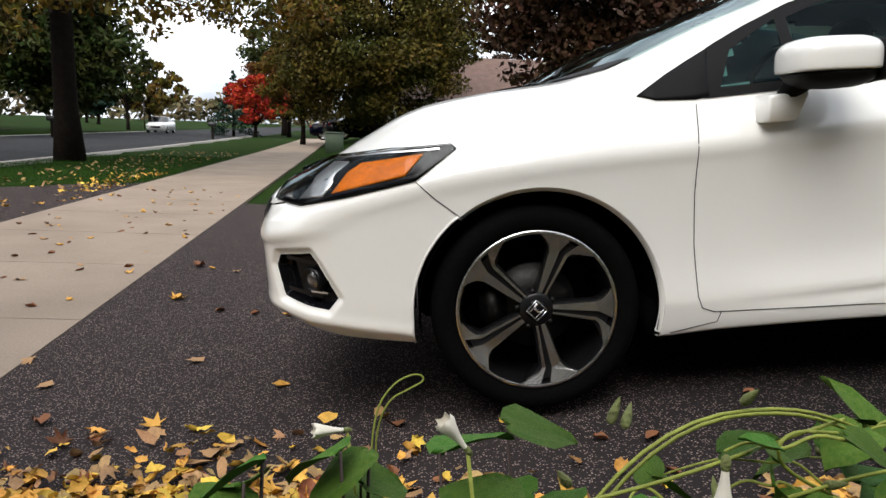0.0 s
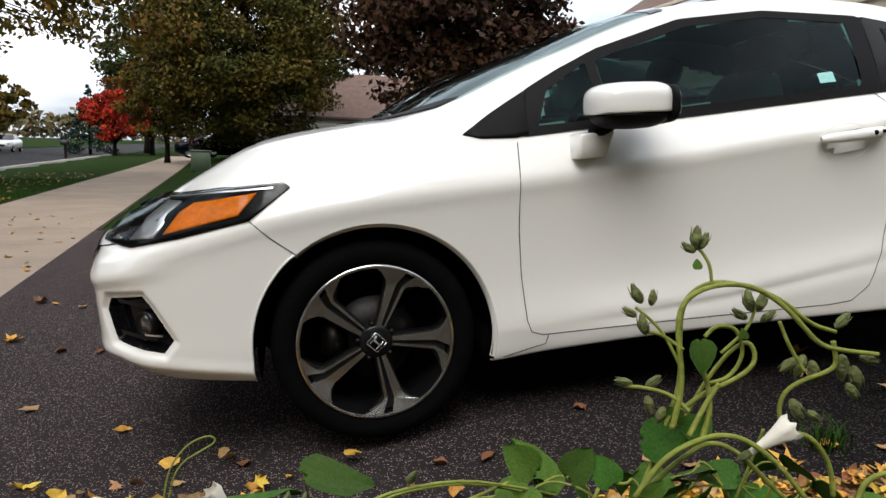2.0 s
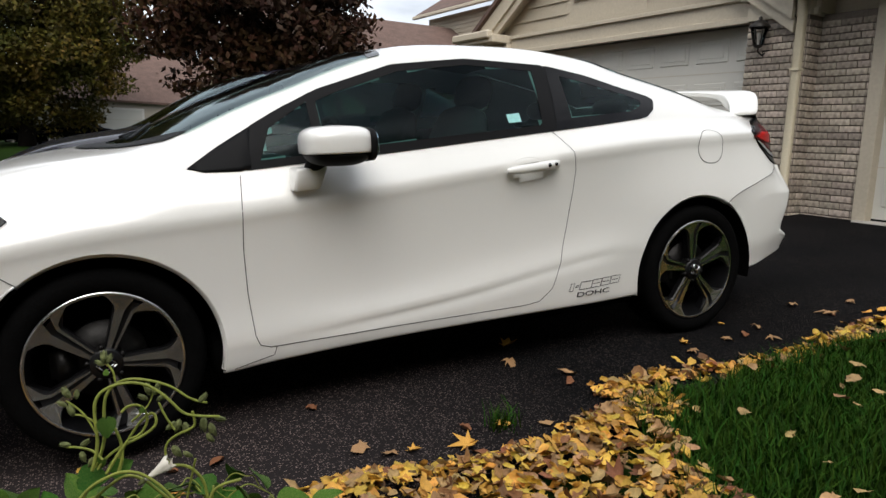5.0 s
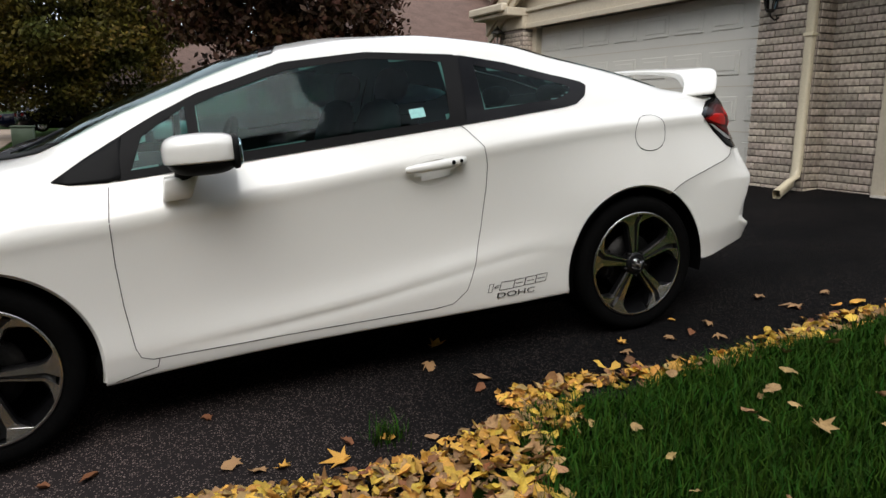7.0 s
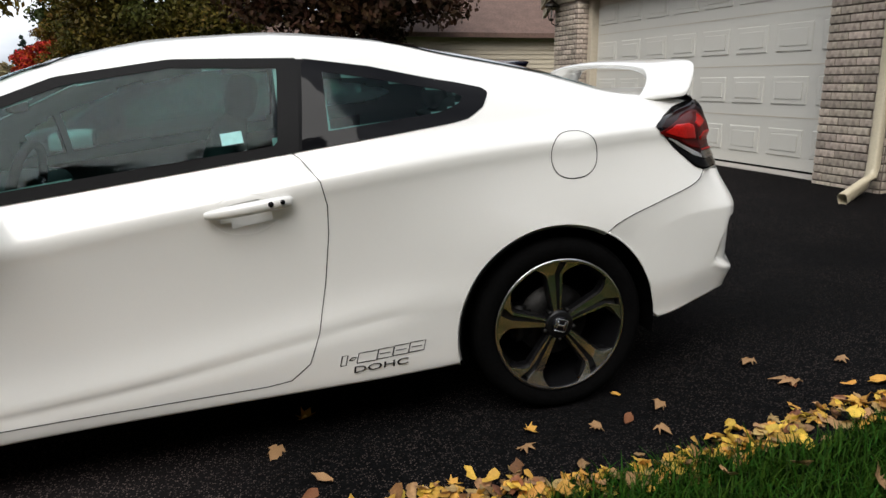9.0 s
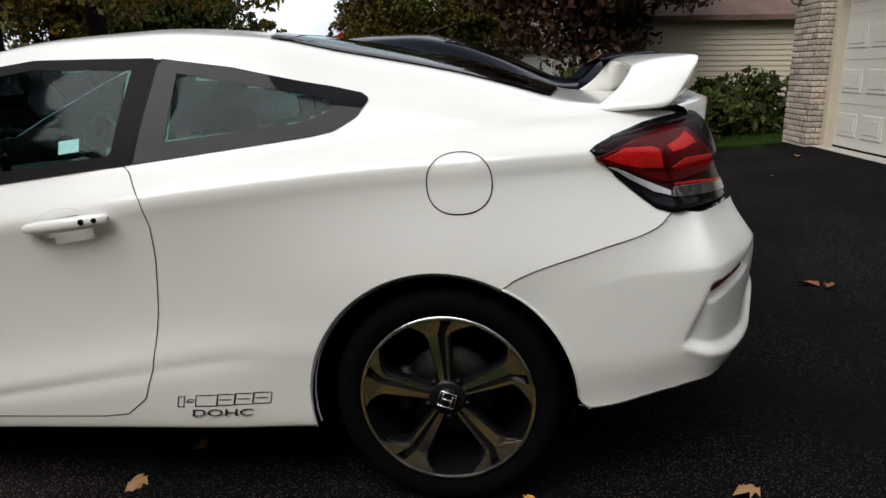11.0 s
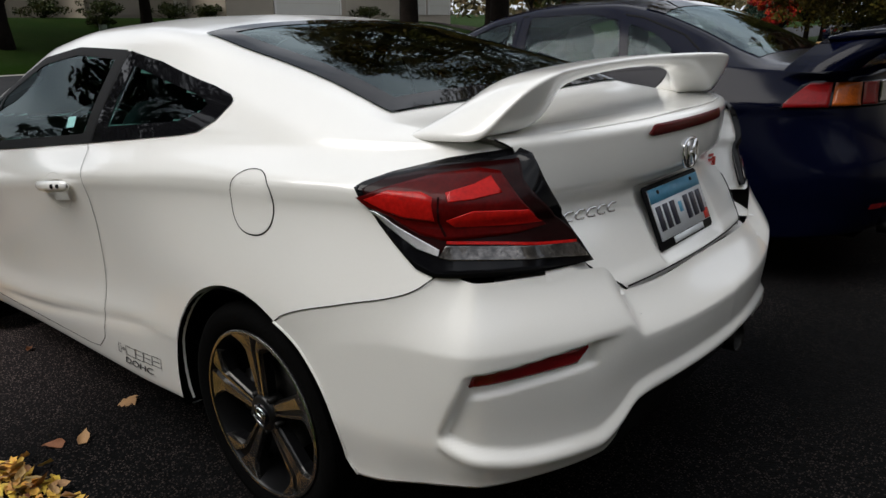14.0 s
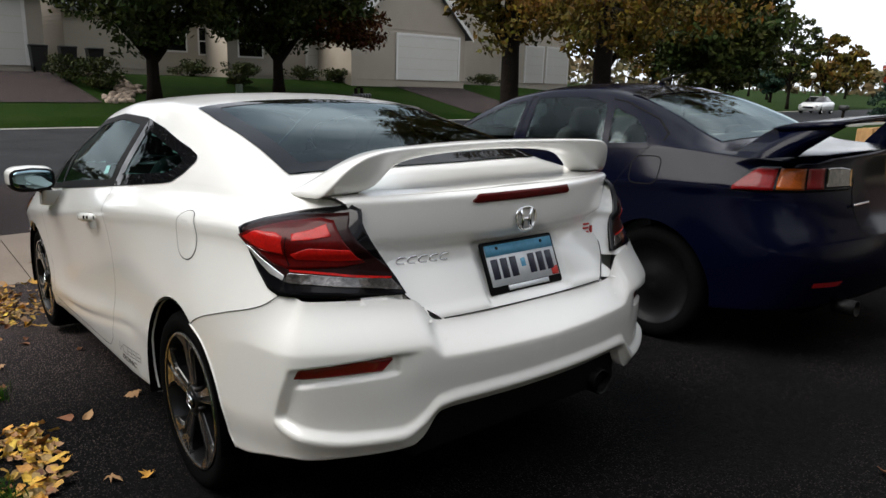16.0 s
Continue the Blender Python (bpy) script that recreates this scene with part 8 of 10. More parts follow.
tree("maple", "dark gold-green tree across the street", -25.5, 36.5, G(-25.5, 36.5), 11, 0.3, crown_gold, 7.0, (4.4, 4.4, 4.2), 220, 80, 0.2, 44, clear=2.6, hollow=0.3)
tree("maple", "thin green tree at the bend", -27.3, 66.0, G(-27.3, 66), 9, 0.16, crown_green, 5.2, (2.6, 2.6, 3.2), 70, 45, 0.2, 45, clear=2.2)
tree("maple", "street maple with hanging gold leaves", -9.64, 12.56, G(-9.64, 12.56), 13, 0.30, crown_gold, 8.0, (2.8, 2.8, 5.2), 220, 80, 0.11, 46, clear=2.9, hollow=0.45, droop=0.4)
# in front of the houses across
for label_, x, y, seed in (("dark-leaved maple with a forked trunk on the lawn opposite", -23.8, 7.3, 53), ("dark maple with browning leaves on the lawn opposite", -25.6, 13.4, 59)):
    t_ = tree("maple", label_, x, y, G(x, y), 11, 0.27, crown_green, 5.9, (4.7, 4.5, 3.9), 330, 95, 0.14, seed, clear=2.5, hollow=0.3, taper=0.7)
    for dx, dy in ((-0.2, -2.6), (0.3, 2.4), (-0.4, 1.2)):
        part("limb", tube([(0, 0, 1.5), (dx * 0.3, dy * 0.25, 2.3), (dx * 0.7, dy * 0.6, 3.3), (dx, dy, 4.6)], [0.17, 0.14, 0.10, 0.05], 8, caps=False), bark, t_)
gb = random.Random(61)
part("crown", leaf_cloud([(gb.gauss(0.6, 0.9), gb.gauss(3.4, 0.8), gb.uniform(2.4, 4.4)) for _ in range(60)], [0.7] * 60, 60, 0.13, 61), crown_orange, t_)
# low branches of the street maple that hang over the walk
hang = []
gh = random.Random(77)
for k in range(48):
    f = gh.random()
    hang.append((-7.6 + 5.2 * f + gh.gauss(0, 0.35), 10.9 + 0.6 * gh.gauss(0, 1), 3.36 - 0.55 * abs(gh.gauss(0, 0.8)) + 0.12 * f))
branch = tagged(empty("maple_branch"), "drooping gold-green maple branches over the sidewalk", "branch")
part("leaves", leaf_cloud(hang, [0.45] * len(hang), 75, 0.075, 78, droop=0.6), crown_gold, branch)
for h in hang[::2]:
    part("twig", tube([(-8.2, 12.6, 4.3), ((h[0] - 8.2) / 2, (h[1] + 12.6) / 2, h[2] + 0.7), h], [0.035, 0.02, 0.004], 5, caps=False), bark, branch)
# far along the street
for i, (x, y, h, r, m_) in enumerate(((-36, 80, 4.5, 2.0, crown_spruce), (-31, 82, 8, 4.0, crown_gold), (-44, 95, 6, 3.5, crown_green), (-2, 90, 10, 5, crown_green), (-45, 70, 9, 4, crown_gold), (-52, 84, 10, 5, crown_orange), (-60, 120, 11, 6, crown_green), (-52, 140, 8, 5, crown_gold), (-4, 75, 11, 6, crown_green), (10, 70, 11, 6, crown_brown))):
    tree("maple", "far tree in autumn leaf along the street", x, y, G(x, y), h, 0.2, m_, h * 0.6, (r, r, h * 0.36), 60, 45, 0.3, 100 + i, clear=0.8)
# trees behind and beside the camera, which the car's glass mirrors
for i, (x, y) in enumerate(((-14, -16), (-7.5, -21), (-1.5, -27), (6, -26), (12, -20), (17, -16), (-20, -9), (21, -8), (-13, -32), (4, -36), (16, -30), (-26, -22))):
    tree("maple", "green tree beyond the side lawn", x, y, G(x, y), 8, 0.24, (crown_green, crown_gold, crown_green, crown_brown)[i % 4], 4.6, (3.8, 3.8, 3.1), 80, 55, 0.2, 200 + i, clear=1.2)

# a row of tall trees on the side lawn, over the camera's shoulder
for i, x in enumerate((-17.0, -12.5, -8.0, -3.5, 1.0, 5.5, 10.0, 15.0)):
    y = -13.5 + 1.2 * math.sin(i * 2.1)
    tree("maple", "tall green tree on the side lawn", x, y, G(x, y), 13, 0.30, (crown_green, crown_gold)[i % 2], 6.6 + 0.9 * math.sin(i * 1.7), (3.0, 3.0, 5.4), 140, 60, 0.24, 240 + i, clear=1.5, hollow=0.3)

tree("maple", "green maple on the near boulevard", -7.5, -5.0, G(-7.5, -5.0), 11, 0.18, crown_green, 6.0, (2.9, 2.9, 4.0), 150, 70, 0.13, 251, clear=1.8)

# low wooded hills all round
def hills(radius, seed, h0, h1):
    g = np.random.default_rng(seed)
    n = 420
    cs, rs = [], []
    for k in range(n):
        a = 2 * math.pi * k / n
        h = h0 + (h1 - h0) * (0.5 + 0.5 * math.sin(3 * a + seed) * math.cos(7 * a + 1))
        for j in range(3):
            rr = radius + g.uniform(-14, 14)
            cs.append((rr * math.cos(a), rr * math.sin(a), 1.0 + h * (j + 0.4) / 3 * g.uniform(0.7, 1.1)))
            rs.append(g.uniform(2.5, 4.2))
    return leaf_cloud(cs, rs, 26, 1.3, seed)


tagged(part("woodland", hills(230, 4, 5, 11), far_wood), "distant belt of autumn woodland", "woodland", kind="stuff")


# shrubs
def shrub(x, y, r, h, m_, seed, label):
    g = random.Random(seed)
    z = G(x, y)
    s = tagged(empty("shrub", pose(x, y, z)), label, "shrub")
    cs = [(g.gauss(0, r * 0.45), g.gauss(0, r * 0.45), h * (0.25 + 0.6 * g.random())) for _ in range(22)]
    part("crown", leaf_cloud(cs, [r * 0.36] * len(cs), 60, 0.07, seed), m_, s)
    part("branching_stem", join_data(*[tube([(c[0] * 0.2, c[1] * 0.2, -0.05), c], [0.015, 0.005], 5, caps=False) for c in cs]), bark, s)


for i, (x, y, r, h) in enumerate(((5.0, 8.0, 0.7, 0.65), (5.7, 8.3, 0.6, 0.5), (4.2, 8.6, 0.7, 0.6), (6.1, 9.6, 0.8, 0.9), (3.9, 14.6, 0.7, 1.5), (6.6, 14.8, 0.4, 0.8), (5.7, 14.7, 0.5, 1.0), (3.4, 7.8, 0.6, 0.45), (2.7, 9.8, 0.8, 1.2))):
    shrub(x, y, r, h, crown_green if i != 4 else crown_brown, 300 + i, "low green shrub beside the wing")
for i, (x, y, r, h) in enumerate(((-23.6, 6.6, 1.0, 1.1), (-24.5, 8.0, 0.9, 0.9), (-22.5, 7.4, 0.8, 0.6), (-26.6, 12.5, 0.9, 0.8), (-26.4, 15.0, 0.8, 0.8), (-25.6, 17.6, 1.0, 0.7), (-24.9, 19.2, 0.9, 0.7), (-23.4, 13.2, 0.5, 0.5), (-26.4, 31.5, 1.0, 0.8))):
    shrub(*across_xy(x, y), r, h, crown_green, 330 + i, "garden shrub before a house across the street")

# ---- fallen leaves, grass, bed plants ----
def leaf_shape(kind, g):
    """Outline of a fallen leaf, its tip at +y, about one unit long."""
    if kind == 0:       # lobed maple
        pts = []
        for a, r in ((-90, 0.10), (-60, 0.42), (-35, 0.30), (-8, 0.62), (14, 0.36), (38, 0.72), (58, 0.40), (90, 0.85)):
            pts.append((r * math.cos(radians(a)), r * math.sin(radians(a)) + 0.1))
        return pts + [(-x, y) for x, y in reversed(pts[1:-1])]
    if kind == 1:       # oval
        pts = [(0.0, -0.5), (0.2, -0.34), (0.30, -0.08), (0.27, 0.18), (0.14, 0.42)]
        return pts + [(0.0, 0.58)] + [(-x, y) for x, y in reversed(pts[1:])]
    pts = [(0.0, -0.45), (0.28, -0.30), (0.40, 0.0), (0.30, 0.28), (0.34, 0.36), (0.10, 0.40)]
    return pts + [(0.0, 0.6)] + [(-x, y) for x, y in reversed(pts[1:])]


def fallen_leaf(size, kind, g):
    """One curled dry leaf: (verts, faces), lying near z = 0."""
    out = leaf_shape(kind, g)
    curl, twist = g.choice((-1, 1, 1)) * g.uniform(0.5, 1.9), g.uniform(-0.9, 0.9)
    def bend(x, y):
        z = curl * (x * x * 1.1 + 0.25 * y * y) * (1 if g is None else 1) + twist * x * y + 0.05
        return Vector((x * size * (1 - 0.12 * abs(curl)), y * size, abs(z) * size * 0.8 if curl > 0 else z * size * 0.35 + 0.14 * size))
    n = len(out)
    def crumple(x, y, k):
        p = bend(x, y)
        return p + Vector((g.uniform(-1, 1), g.uniform(-1, 1), g.uniform(-0.2, 1.6))) * size * 0.055 * k
    verts = [bend(0, 0.05)] + [crumple(x * 0.55, y * 0.55, 0.7) for x, y in out] + [crumple(x, y, 1.6) for x, y in out]
    faces = [(0, 1 + i, 1 + (i + 1) % n) for i in range(n)] + [(1 + i, 1 + n + i, 1 + n + (i + 1) % n, 1 + (i + 1) % n) for i in range(n)]
    return verts, faces


gl = random.Random(42)


def surface(x, y):
    z = ground_z(x, y)
    u = x + STREET_TURN * y
    if u > -2.1 and y < DRIVE_EDGE(x) - 0.03:
        z += 0.015
    return z


# loose leaves, one by one
leaf_variants = [(mesh_of("fallen_leaf", *fallen_leaf(1.0, (0, 2, 1, 2, 0, 1, 0, 1, 2)[k], gl), smooth=True)) for k in range(9)]
leaf_mats = (leaf_yellow, leaf_tan, leaf_brown)
for k, me in enumerate(leaf_variants):
    me.materials.append(leaf_mats[k % 3])
LEAF_LABEL = ("dry yellow leaf on the ground", "dry tan leaf on the ground", "dry brown leaf on the ground")


def drop_leaf(x, y, size, kind=None, z=0.0):
    k = gl.randrange(9) if kind is None else kind
    ob = new("fallen_leaf", leaf_variants[k])
    ob.matrix_basis = pose(x, y, surface(x, y) + 0.003 + z, gl.uniform(-14, 14), gl.uniform(-14, 14), gl.uniform(0, 360)) @ Matrix.Diagonal((size, size, size, 1))
    tagged(ob, LEAF_LABEL[k % 3], "leaf", group="loose leaves")


for _ in range(85):     # on the drive beside the car and along its front
    x = gl.uniform(-2.1, 3.9)
    y = DRIVE_EDGE(x) + abs(gl.gauss(0, 0.28)) + 0.02 if x > -0.9 else gl.uniform(-1.5, 2.4)
    drop_leaf(x, min(y, -0.55) if x > -0.7 else y, gl.uniform(0.045, 0.085) * (1.3 if x < -0.4 else 1))
for _ in range(100):     # on the sidewalk
    y = gl.uniform(-1.5, 9)
    drop_leaf(gl.uniform(-4.1, -2.15) - STREET_TURN * y, y, gl.uniform(0.045, 0.09))
for _ in range(55):     # along the far edge of the sidewalk and before the lawn
    y = gl.uniform(0.5, 11)
    drop_leaf(-4.3 - abs(gl.gauss(0, 0.5)) - STREET_TURN * y, y, gl.uniform(0.05, 0.10))
for x, y, s_ in ((3.455, -1.0, 0.10), (4.18, 1.05, 0.11), (4.26, 1.0, 0.08), (-1.05, -0.82, 0.10), (-1.0, -0.76, 0.10), (-1.48, 1.1, 0.10), (-2.0, 2.46, 0.13), (2.82, -0.82, 0.04), (5.6, 5.6, 0.06), (5.0, 4.4, 0.05), (-0.9, -0.2, 0.07), (-1.35, 0.2, 0.08)):
    drop_leaf(x, y, s_)
tagged(part("litter_scrap", moved(fallen_leaf(0.09, 1, gl), pose(5.9, 6.9, surface(5.9, 6.9))), petal_white), "crumpled white paper scrap on the asphalt", "litter")


def scatter(count, place, sizes, seed, thick=0.0):
    """Many leaves in one mesh."""
    g = random.Random(seed)
    kinds = [fallen_leaf(1.0, (1, 2, 1, 2, 1, 0, 2, 1, 2, 1)[k], g) for k in range(10)]
    allv, allf = [], []
    for _ in range(count):
        x, y, lift = place(g)
        v, f = kinds[g.randrange(10)]
        s = g.uniform(*sizes)
        m = pose(x, y, surface(x, y) + 0.004 + lift, g.gauss(0, 24), g.gauss(0, 24), g.uniform(0, 360)) @ Matrix.Scale(s, 4)
        k = len(allv)
        allv += [m @ p for p in v]
        allf += [tuple(i + k for i in q) for q in f]
    return allv, allf


# the lawn ends in a ragged line beside the drive and in a corner before the bed
LAWN_EDGE = lambda x: -1.325 + 0.022 * math.sin(x * 5.3) + 0.015 * math.sin(x * 13.0 + 1) - 0.05 * ramp(2.3, 2.0, x) * ramp(1.8, 2.0, x) - 0.62 * ramp(1.74, 1.40, x)


def edge_band(g):
    if g.random() < 0.26:
        # a thin fringe along the grass
        x = 1.7 + 2.3 * g.random() ** 1.5 if g.random() < 0.9 else g.uniform(4, 6)
        return x, -1.285 + g.gauss(0, 0.045) + 0.05 * math.sin(x * 4.1), abs(g.gauss(0, 0.012))
    # the deep drift between lawn and bed
    while True:
        x, y = g.uniform(0.45, 1.85), -1.36 - 0.75 * g.random() ** 1.4
        edge = -1.34 - 0.12 * ramp(0.6, 1.0, x) + 0.16 * ramp(1.25, 1.75, x)
        if y < edge + g.gauss(0, 0.03) and y > LAWN_EDGE(x) - 0.25 - 0.5 * ramp(1.6, 1.2, x):
            return x, y, 0.035 * g.random() * ramp(edge, edge - 0.12, y) + 0.004


def bed_band(g):
    x = max(-2.15 + 0.3 * g.random(), -1.25 + 0.45 * g.gauss(0, 1))
    y = -1.31 + g.gauss(0, 0.13) + 0.16 * ramp(-0.7, -2.0, x) if g.random() < 0.88 else -1.3 + abs(g.gauss(0, 0.36))
    y = y if y < -0.5 else -1.3
    return x, y, abs(g.gauss(0, 0.014))


for m_, n_, seed in ((leaf_yellow, 1150, 1), (leaf_tan, 620, 2), (leaf_brown, 210, 3)):
    tagged(part("leaf_litter", scatter(n_, edge_band, (0.034, 0.070), seed), m_), "drift of yellow and tan leaves along the drive's edge", "leaf litter", kind="stuff")
    tagged(part("leaf_litter", scatter(n_ * 3 // 2, bed_band, (0.03, 0.075), seed + 20), m_), "yellow and tan leaves under the bed plants", "leaf litter", kind="stuff")
tagged(part("lawn_leaves", scatter(130, lambda g: (g.uniform(1.5, 6.5), -1.42 - abs(g.gauss(0, 0.8)), 0.04 + 0.03 * g.random()), (0.035, 0.075), 4), leaf_tan), "yellow leaves caught in the grass", "leaf litter", kind="stuff")
tagged(part("lawn_leaves", scatter(240, lambda g: (lambda y: (-4.5 - 2.6 * g.random() - STREET_TURN * y, y, 0.02))(g.uniform(8.2, 24)), (0.05, 0.12), 6), leaf_tan), "tan leaves on the lawn beside the street", "leaf litter", kind="stuff")
tagged(part("lawn_leaves", scatter(110, lambda g: (lambda y: (-4.35 - abs(g.gauss(0, 0.5)) - STREET_TURN * y, y, 0.02))(g.uniform(7.6, 12)), (0.05, 0.10), 7), leaf_yellow), "yellow leaves along the lawn's edge", "leaf litter", kind="stuff")


def blades(count, place, length, seed):
    g = np.random.default_rng(seed)
    xy = np.array([place(g) for _ in range(count)])
    z = np.array([surface(x, y) for x, y in xy])
    n = count
    a = g.uniform(0, 2 * np.pi, n)
    ln = g.uniform(*length, n)
    lean = g.uniform(0.15, 1.0, n) * ln
    w = g.uniform(0.0016, 0.0032, n)
    dx, dy = np.cos(a), np.sin(a)
    base = np.stack([xy[:, 0], xy[:, 1], z - 0.01], 1)
    side_ = np.stack([-dy, dx, np.zeros(n)], 1) * w[:, None]
    mid = base + np.stack([dx * lean * 0.3, dy * lean * 0.3, ln * 0.62], 1)
    tip = base + np.stack([dx * lean, dy * lean, ln * 0.92], 1)
    co = np.stack([base - side_, base + side_, mid + side_ * 0.8, mid - side_ * 0.8, tip], 1).reshape(-1, 3)
    me = bpy.data.meshes.new("grass")
    me.vertices.add(5 * n)
    me.vertices.foreach_set("co", co.ravel())
    idx = (np.arange(n) * 5)[:, None] + np.array([0, 1, 2, 3, 3, 2, 4])
    me.loops.add(7 * n)
    me.loops.foreach_set("vertex_index", idx.ravel())
    me.polygons.add(2 * n)
    me.polygons.foreach_set("loop_start", np.stack([np.arange(n) * 7, np.arange(n) * 7 + 4], 1).ravel())
    me.polygons.foreach_set("loop_total", np.tile([4, 3], n))
    me.update(calc_edges=True)
    return me


def lawn_place(g):
    while True:
        x = g.uniform(1.35, 7.0)
        y = -1.29 - 2.6 * g.random() ** 1.25
        e = LAWN_EDGE(x) - 0.05 * g.random() ** 2
        if y < e:
            return x, y


tagged(part("grass", blades(120000, lawn_place, (0.03, 0.095), 9), blade_green), "long green lawn grass beside the drive", "grass", kind="stuff")
tagged(part("grass", blades(26000, lambda g: (lambda y: (g.uniform(-8.7, -4.3) - STREET_TURN * y, y))(g.uniform(9.2, 20)), (0.04, 0.09), 10), blade_green), "green lawn grass beside the street", "grass", kind="stuff")
tagged(part("grass", blades(5000, lambda g: (g.uniform(2.2, 6.3), g.uniform(7.0, 12)), (0.05, 0.14), 12), blade_green), "rough grass beyond the drive", "grass", kind="stuff")
tagged(part("weed", blades(90, lambda g: (1.22 + g.normal() * 0.03, -1.28 + g.normal() * 0.03), (0.04, 0.11), 13), blade_green), "small weed at the drive's edge", "weed", kind="stuff")
# the bed of soil before the camera's first stand
bed = [(-2.0, -1.75), (-1.2, -1.60), (0.2, -1.62), (1.0, -1.75), (1.3, -2.3), (1.1, -2.9), (-0.5, -3.2), (-2.0, -3.0)]
bed_pts = [tuple(p) for p in smooth_loop(bed, 2)]
tagged(part("flower_bed", ([(x, y, surface(x, y) + 0.02) for x, y in bed_pts], [tuple(range(len(bed_pts)))]), soil), "dark soil of a flower bed under leaves", "flower bed", kind="structure")


# ---- bed plants ----
def heart_leaf(size, g):
    """A broad pointed leaf with a folded midrib, base at the origin, tip along +y."""
    half = [(0.0, 0.06), (0.16, -0.04), (0.36, 0.05), (0.46, 0.25), (0.42, 0.48), (0.27, 0.74), (0.10, 0.92), (0.0, 1.0)]
    fold, droop = g.uniform(0.15, 0.45), g.uniform(0.1, 0.5)
    verts, faces = [], []
    rows = len(half)
    cols = 7
    for i, (w, y) in enumerate(half):
        for j in range(cols):
            f = j / (cols - 1) * 2 - 1
            x = w * f
            yy = y if abs(f) > 0.0 else max(y, 0.06)
            z = fold * abs(x) - droop * yy * yy * 0.6 + 0.026 * math.sin(9 * yy + 6 * abs(f)) + 0.016 * math.sin(17 * yy - 5 * f) - 0.25 * abs(x) ** 2
            verts.append((x * size, yy * size, z * size))
    faces = [(i * cols + j, i * cols + j + 1, (i + 1) * cols + j + 1, (i + 1) * cols + j) for i in range(rows - 1) for j in range(cols - 1)]
    return verts, faces


gp = random.Random(11)
heart_meshes = [mesh_of("leaf", *heart_leaf(1.0, gp)) for _ in range(6)]
for me in heart_meshes:
    me.materials.append(vine_leaf)


def add_leaf(parent, p, heading, pitch, size, roll=0.0):
    ob = bpy.data.objects.new("leaf", heart_meshes[gp.randrange(6)])
    scene.collection.objects.link(ob)
    ob.parent = parent
    ob.matrix_basis = Matrix.Translation(p) @ pose(0, 0, 0, 0, 0, heading) @ pose(0, 0, 0, pitch, roll, 0) @ Matrix.Scale(size, 4)


def trumpet(parent, p, d, size):
    """A half-closed white trumpet flower."""
    q = Vector(d).normalized().to_track_quat("Z", "Y").to_matrix().to_4x4()
    prof, verts, faces = [(0.05, 0.0), (0.07, 0.25), (0.11, 0.5), (0.17, 0.75), (0.23, 0.95), (0.20, 1.06)], [], []
    for i, (r, h) in enumerate(prof):
        for k in range(15):
            a = 2 * math.pi * k / 15
            rr = r * (1 + 0.22 * (i / 5) * math.cos(5 * a))
            verts.append((rr * size * math.cos(a), rr * size * math.sin(a), (h + 0.05 * math.cos(5 * a) * (i / 5)) * size))
    faces = [(i * 15 + k, i * 15 + (k + 1) % 15, (i + 1) * 15 + (k + 1) % 15, (i + 1) * 15 + k) for i in range(5) for k in range(15)]
    fl = part("flower", moved((verts, faces), Matrix.Translation(p) @ q), petal_white, parent, "white trumpet flower")
    part("calyx", moved(lathe([(0.02, -0.16), (0.075, -0.08), (0.085, 0.06), (0.06, 0.14)], 10, "z"), Matrix.Translation(p) @ q @ Matrix.Scale(size, 4)), bud_green, fl)


def ground_here(x, y):
    return surface(x, y) + 0.02


# leafy clumps: stem foot, leaf place, heading, size
clumps = [(-0.54, -2.19, 0.535, 100, 0.13), (-0.47, -2.13, 0.515, 60, 0.10), (-0.62, -2.22, 0.48, 150, 0.11), (-0.26, -1.93, 0.46, -80, 0.13), (-0.36, -2.09, 0.495, -60, 0.12), (-0.44, -2.10, 0.500, 120, 0.11), (-0.42, -2.22, 0.475, -140, 0.12),
          (-0.33, -2.16, 0.455, -30, 0.12), (-0.22, -2.12, 0.44, 20, 0.12), (-0.13, -2.10, 0.425, -70, 0.12), (-0.52, -2.30, 0.45, 60, 0.13), (-0.65, -2.32, 0.44, 100, 0.12), (-0.28, -2.28, 0.46, 100, 0.12), (-0.40, -2.34, 0.43, 10, 0.13), (-0.18, -2.26, 0.47, 160, 0.10),
          (-0.58, -2.10, 0.46, 30, 0.10), (-0.75, -2.26, 0.41, 60, 0.11), (-0.06, -2.22, 0.43, 40, 0.12), (-0.30, -2.05, 0.42, 140, 0.11), (-0.50, -2.02, 0.42, -100, 0.10), (-0.05, -2.05, 0.38, 90, 0.11), (-0.68, -2.12, 0.39, -20, 0.10)]
plant = tagged(empty("bed_plant", pose(-0.01, -0.01, -0.022)), "low plant with broad pointed green leaves and dark stems", "plant")
for x, y, z, head, size in clumps:
    fx, fy = x + gp.uniform(-0.07, 0.07), y + gp.uniform(-0.05, 0.09)
    gz = ground_here(fx, fy)
    part("stem", tube([(fx, fy, gz), ((fx + x) / 2 + 0.01, (fy + y) / 2, (gz + z) / 2), (x, y, z)], [0.0032, 0.0026, 0.0020], 6), dark_stem if gp.random() < 0.7 else vine_stem, plant)
    add_leaf(plant, Vector((x, y, z)), head, gp.uniform(-28, 12), size * 0.88, gp.uniform(-25, 25))
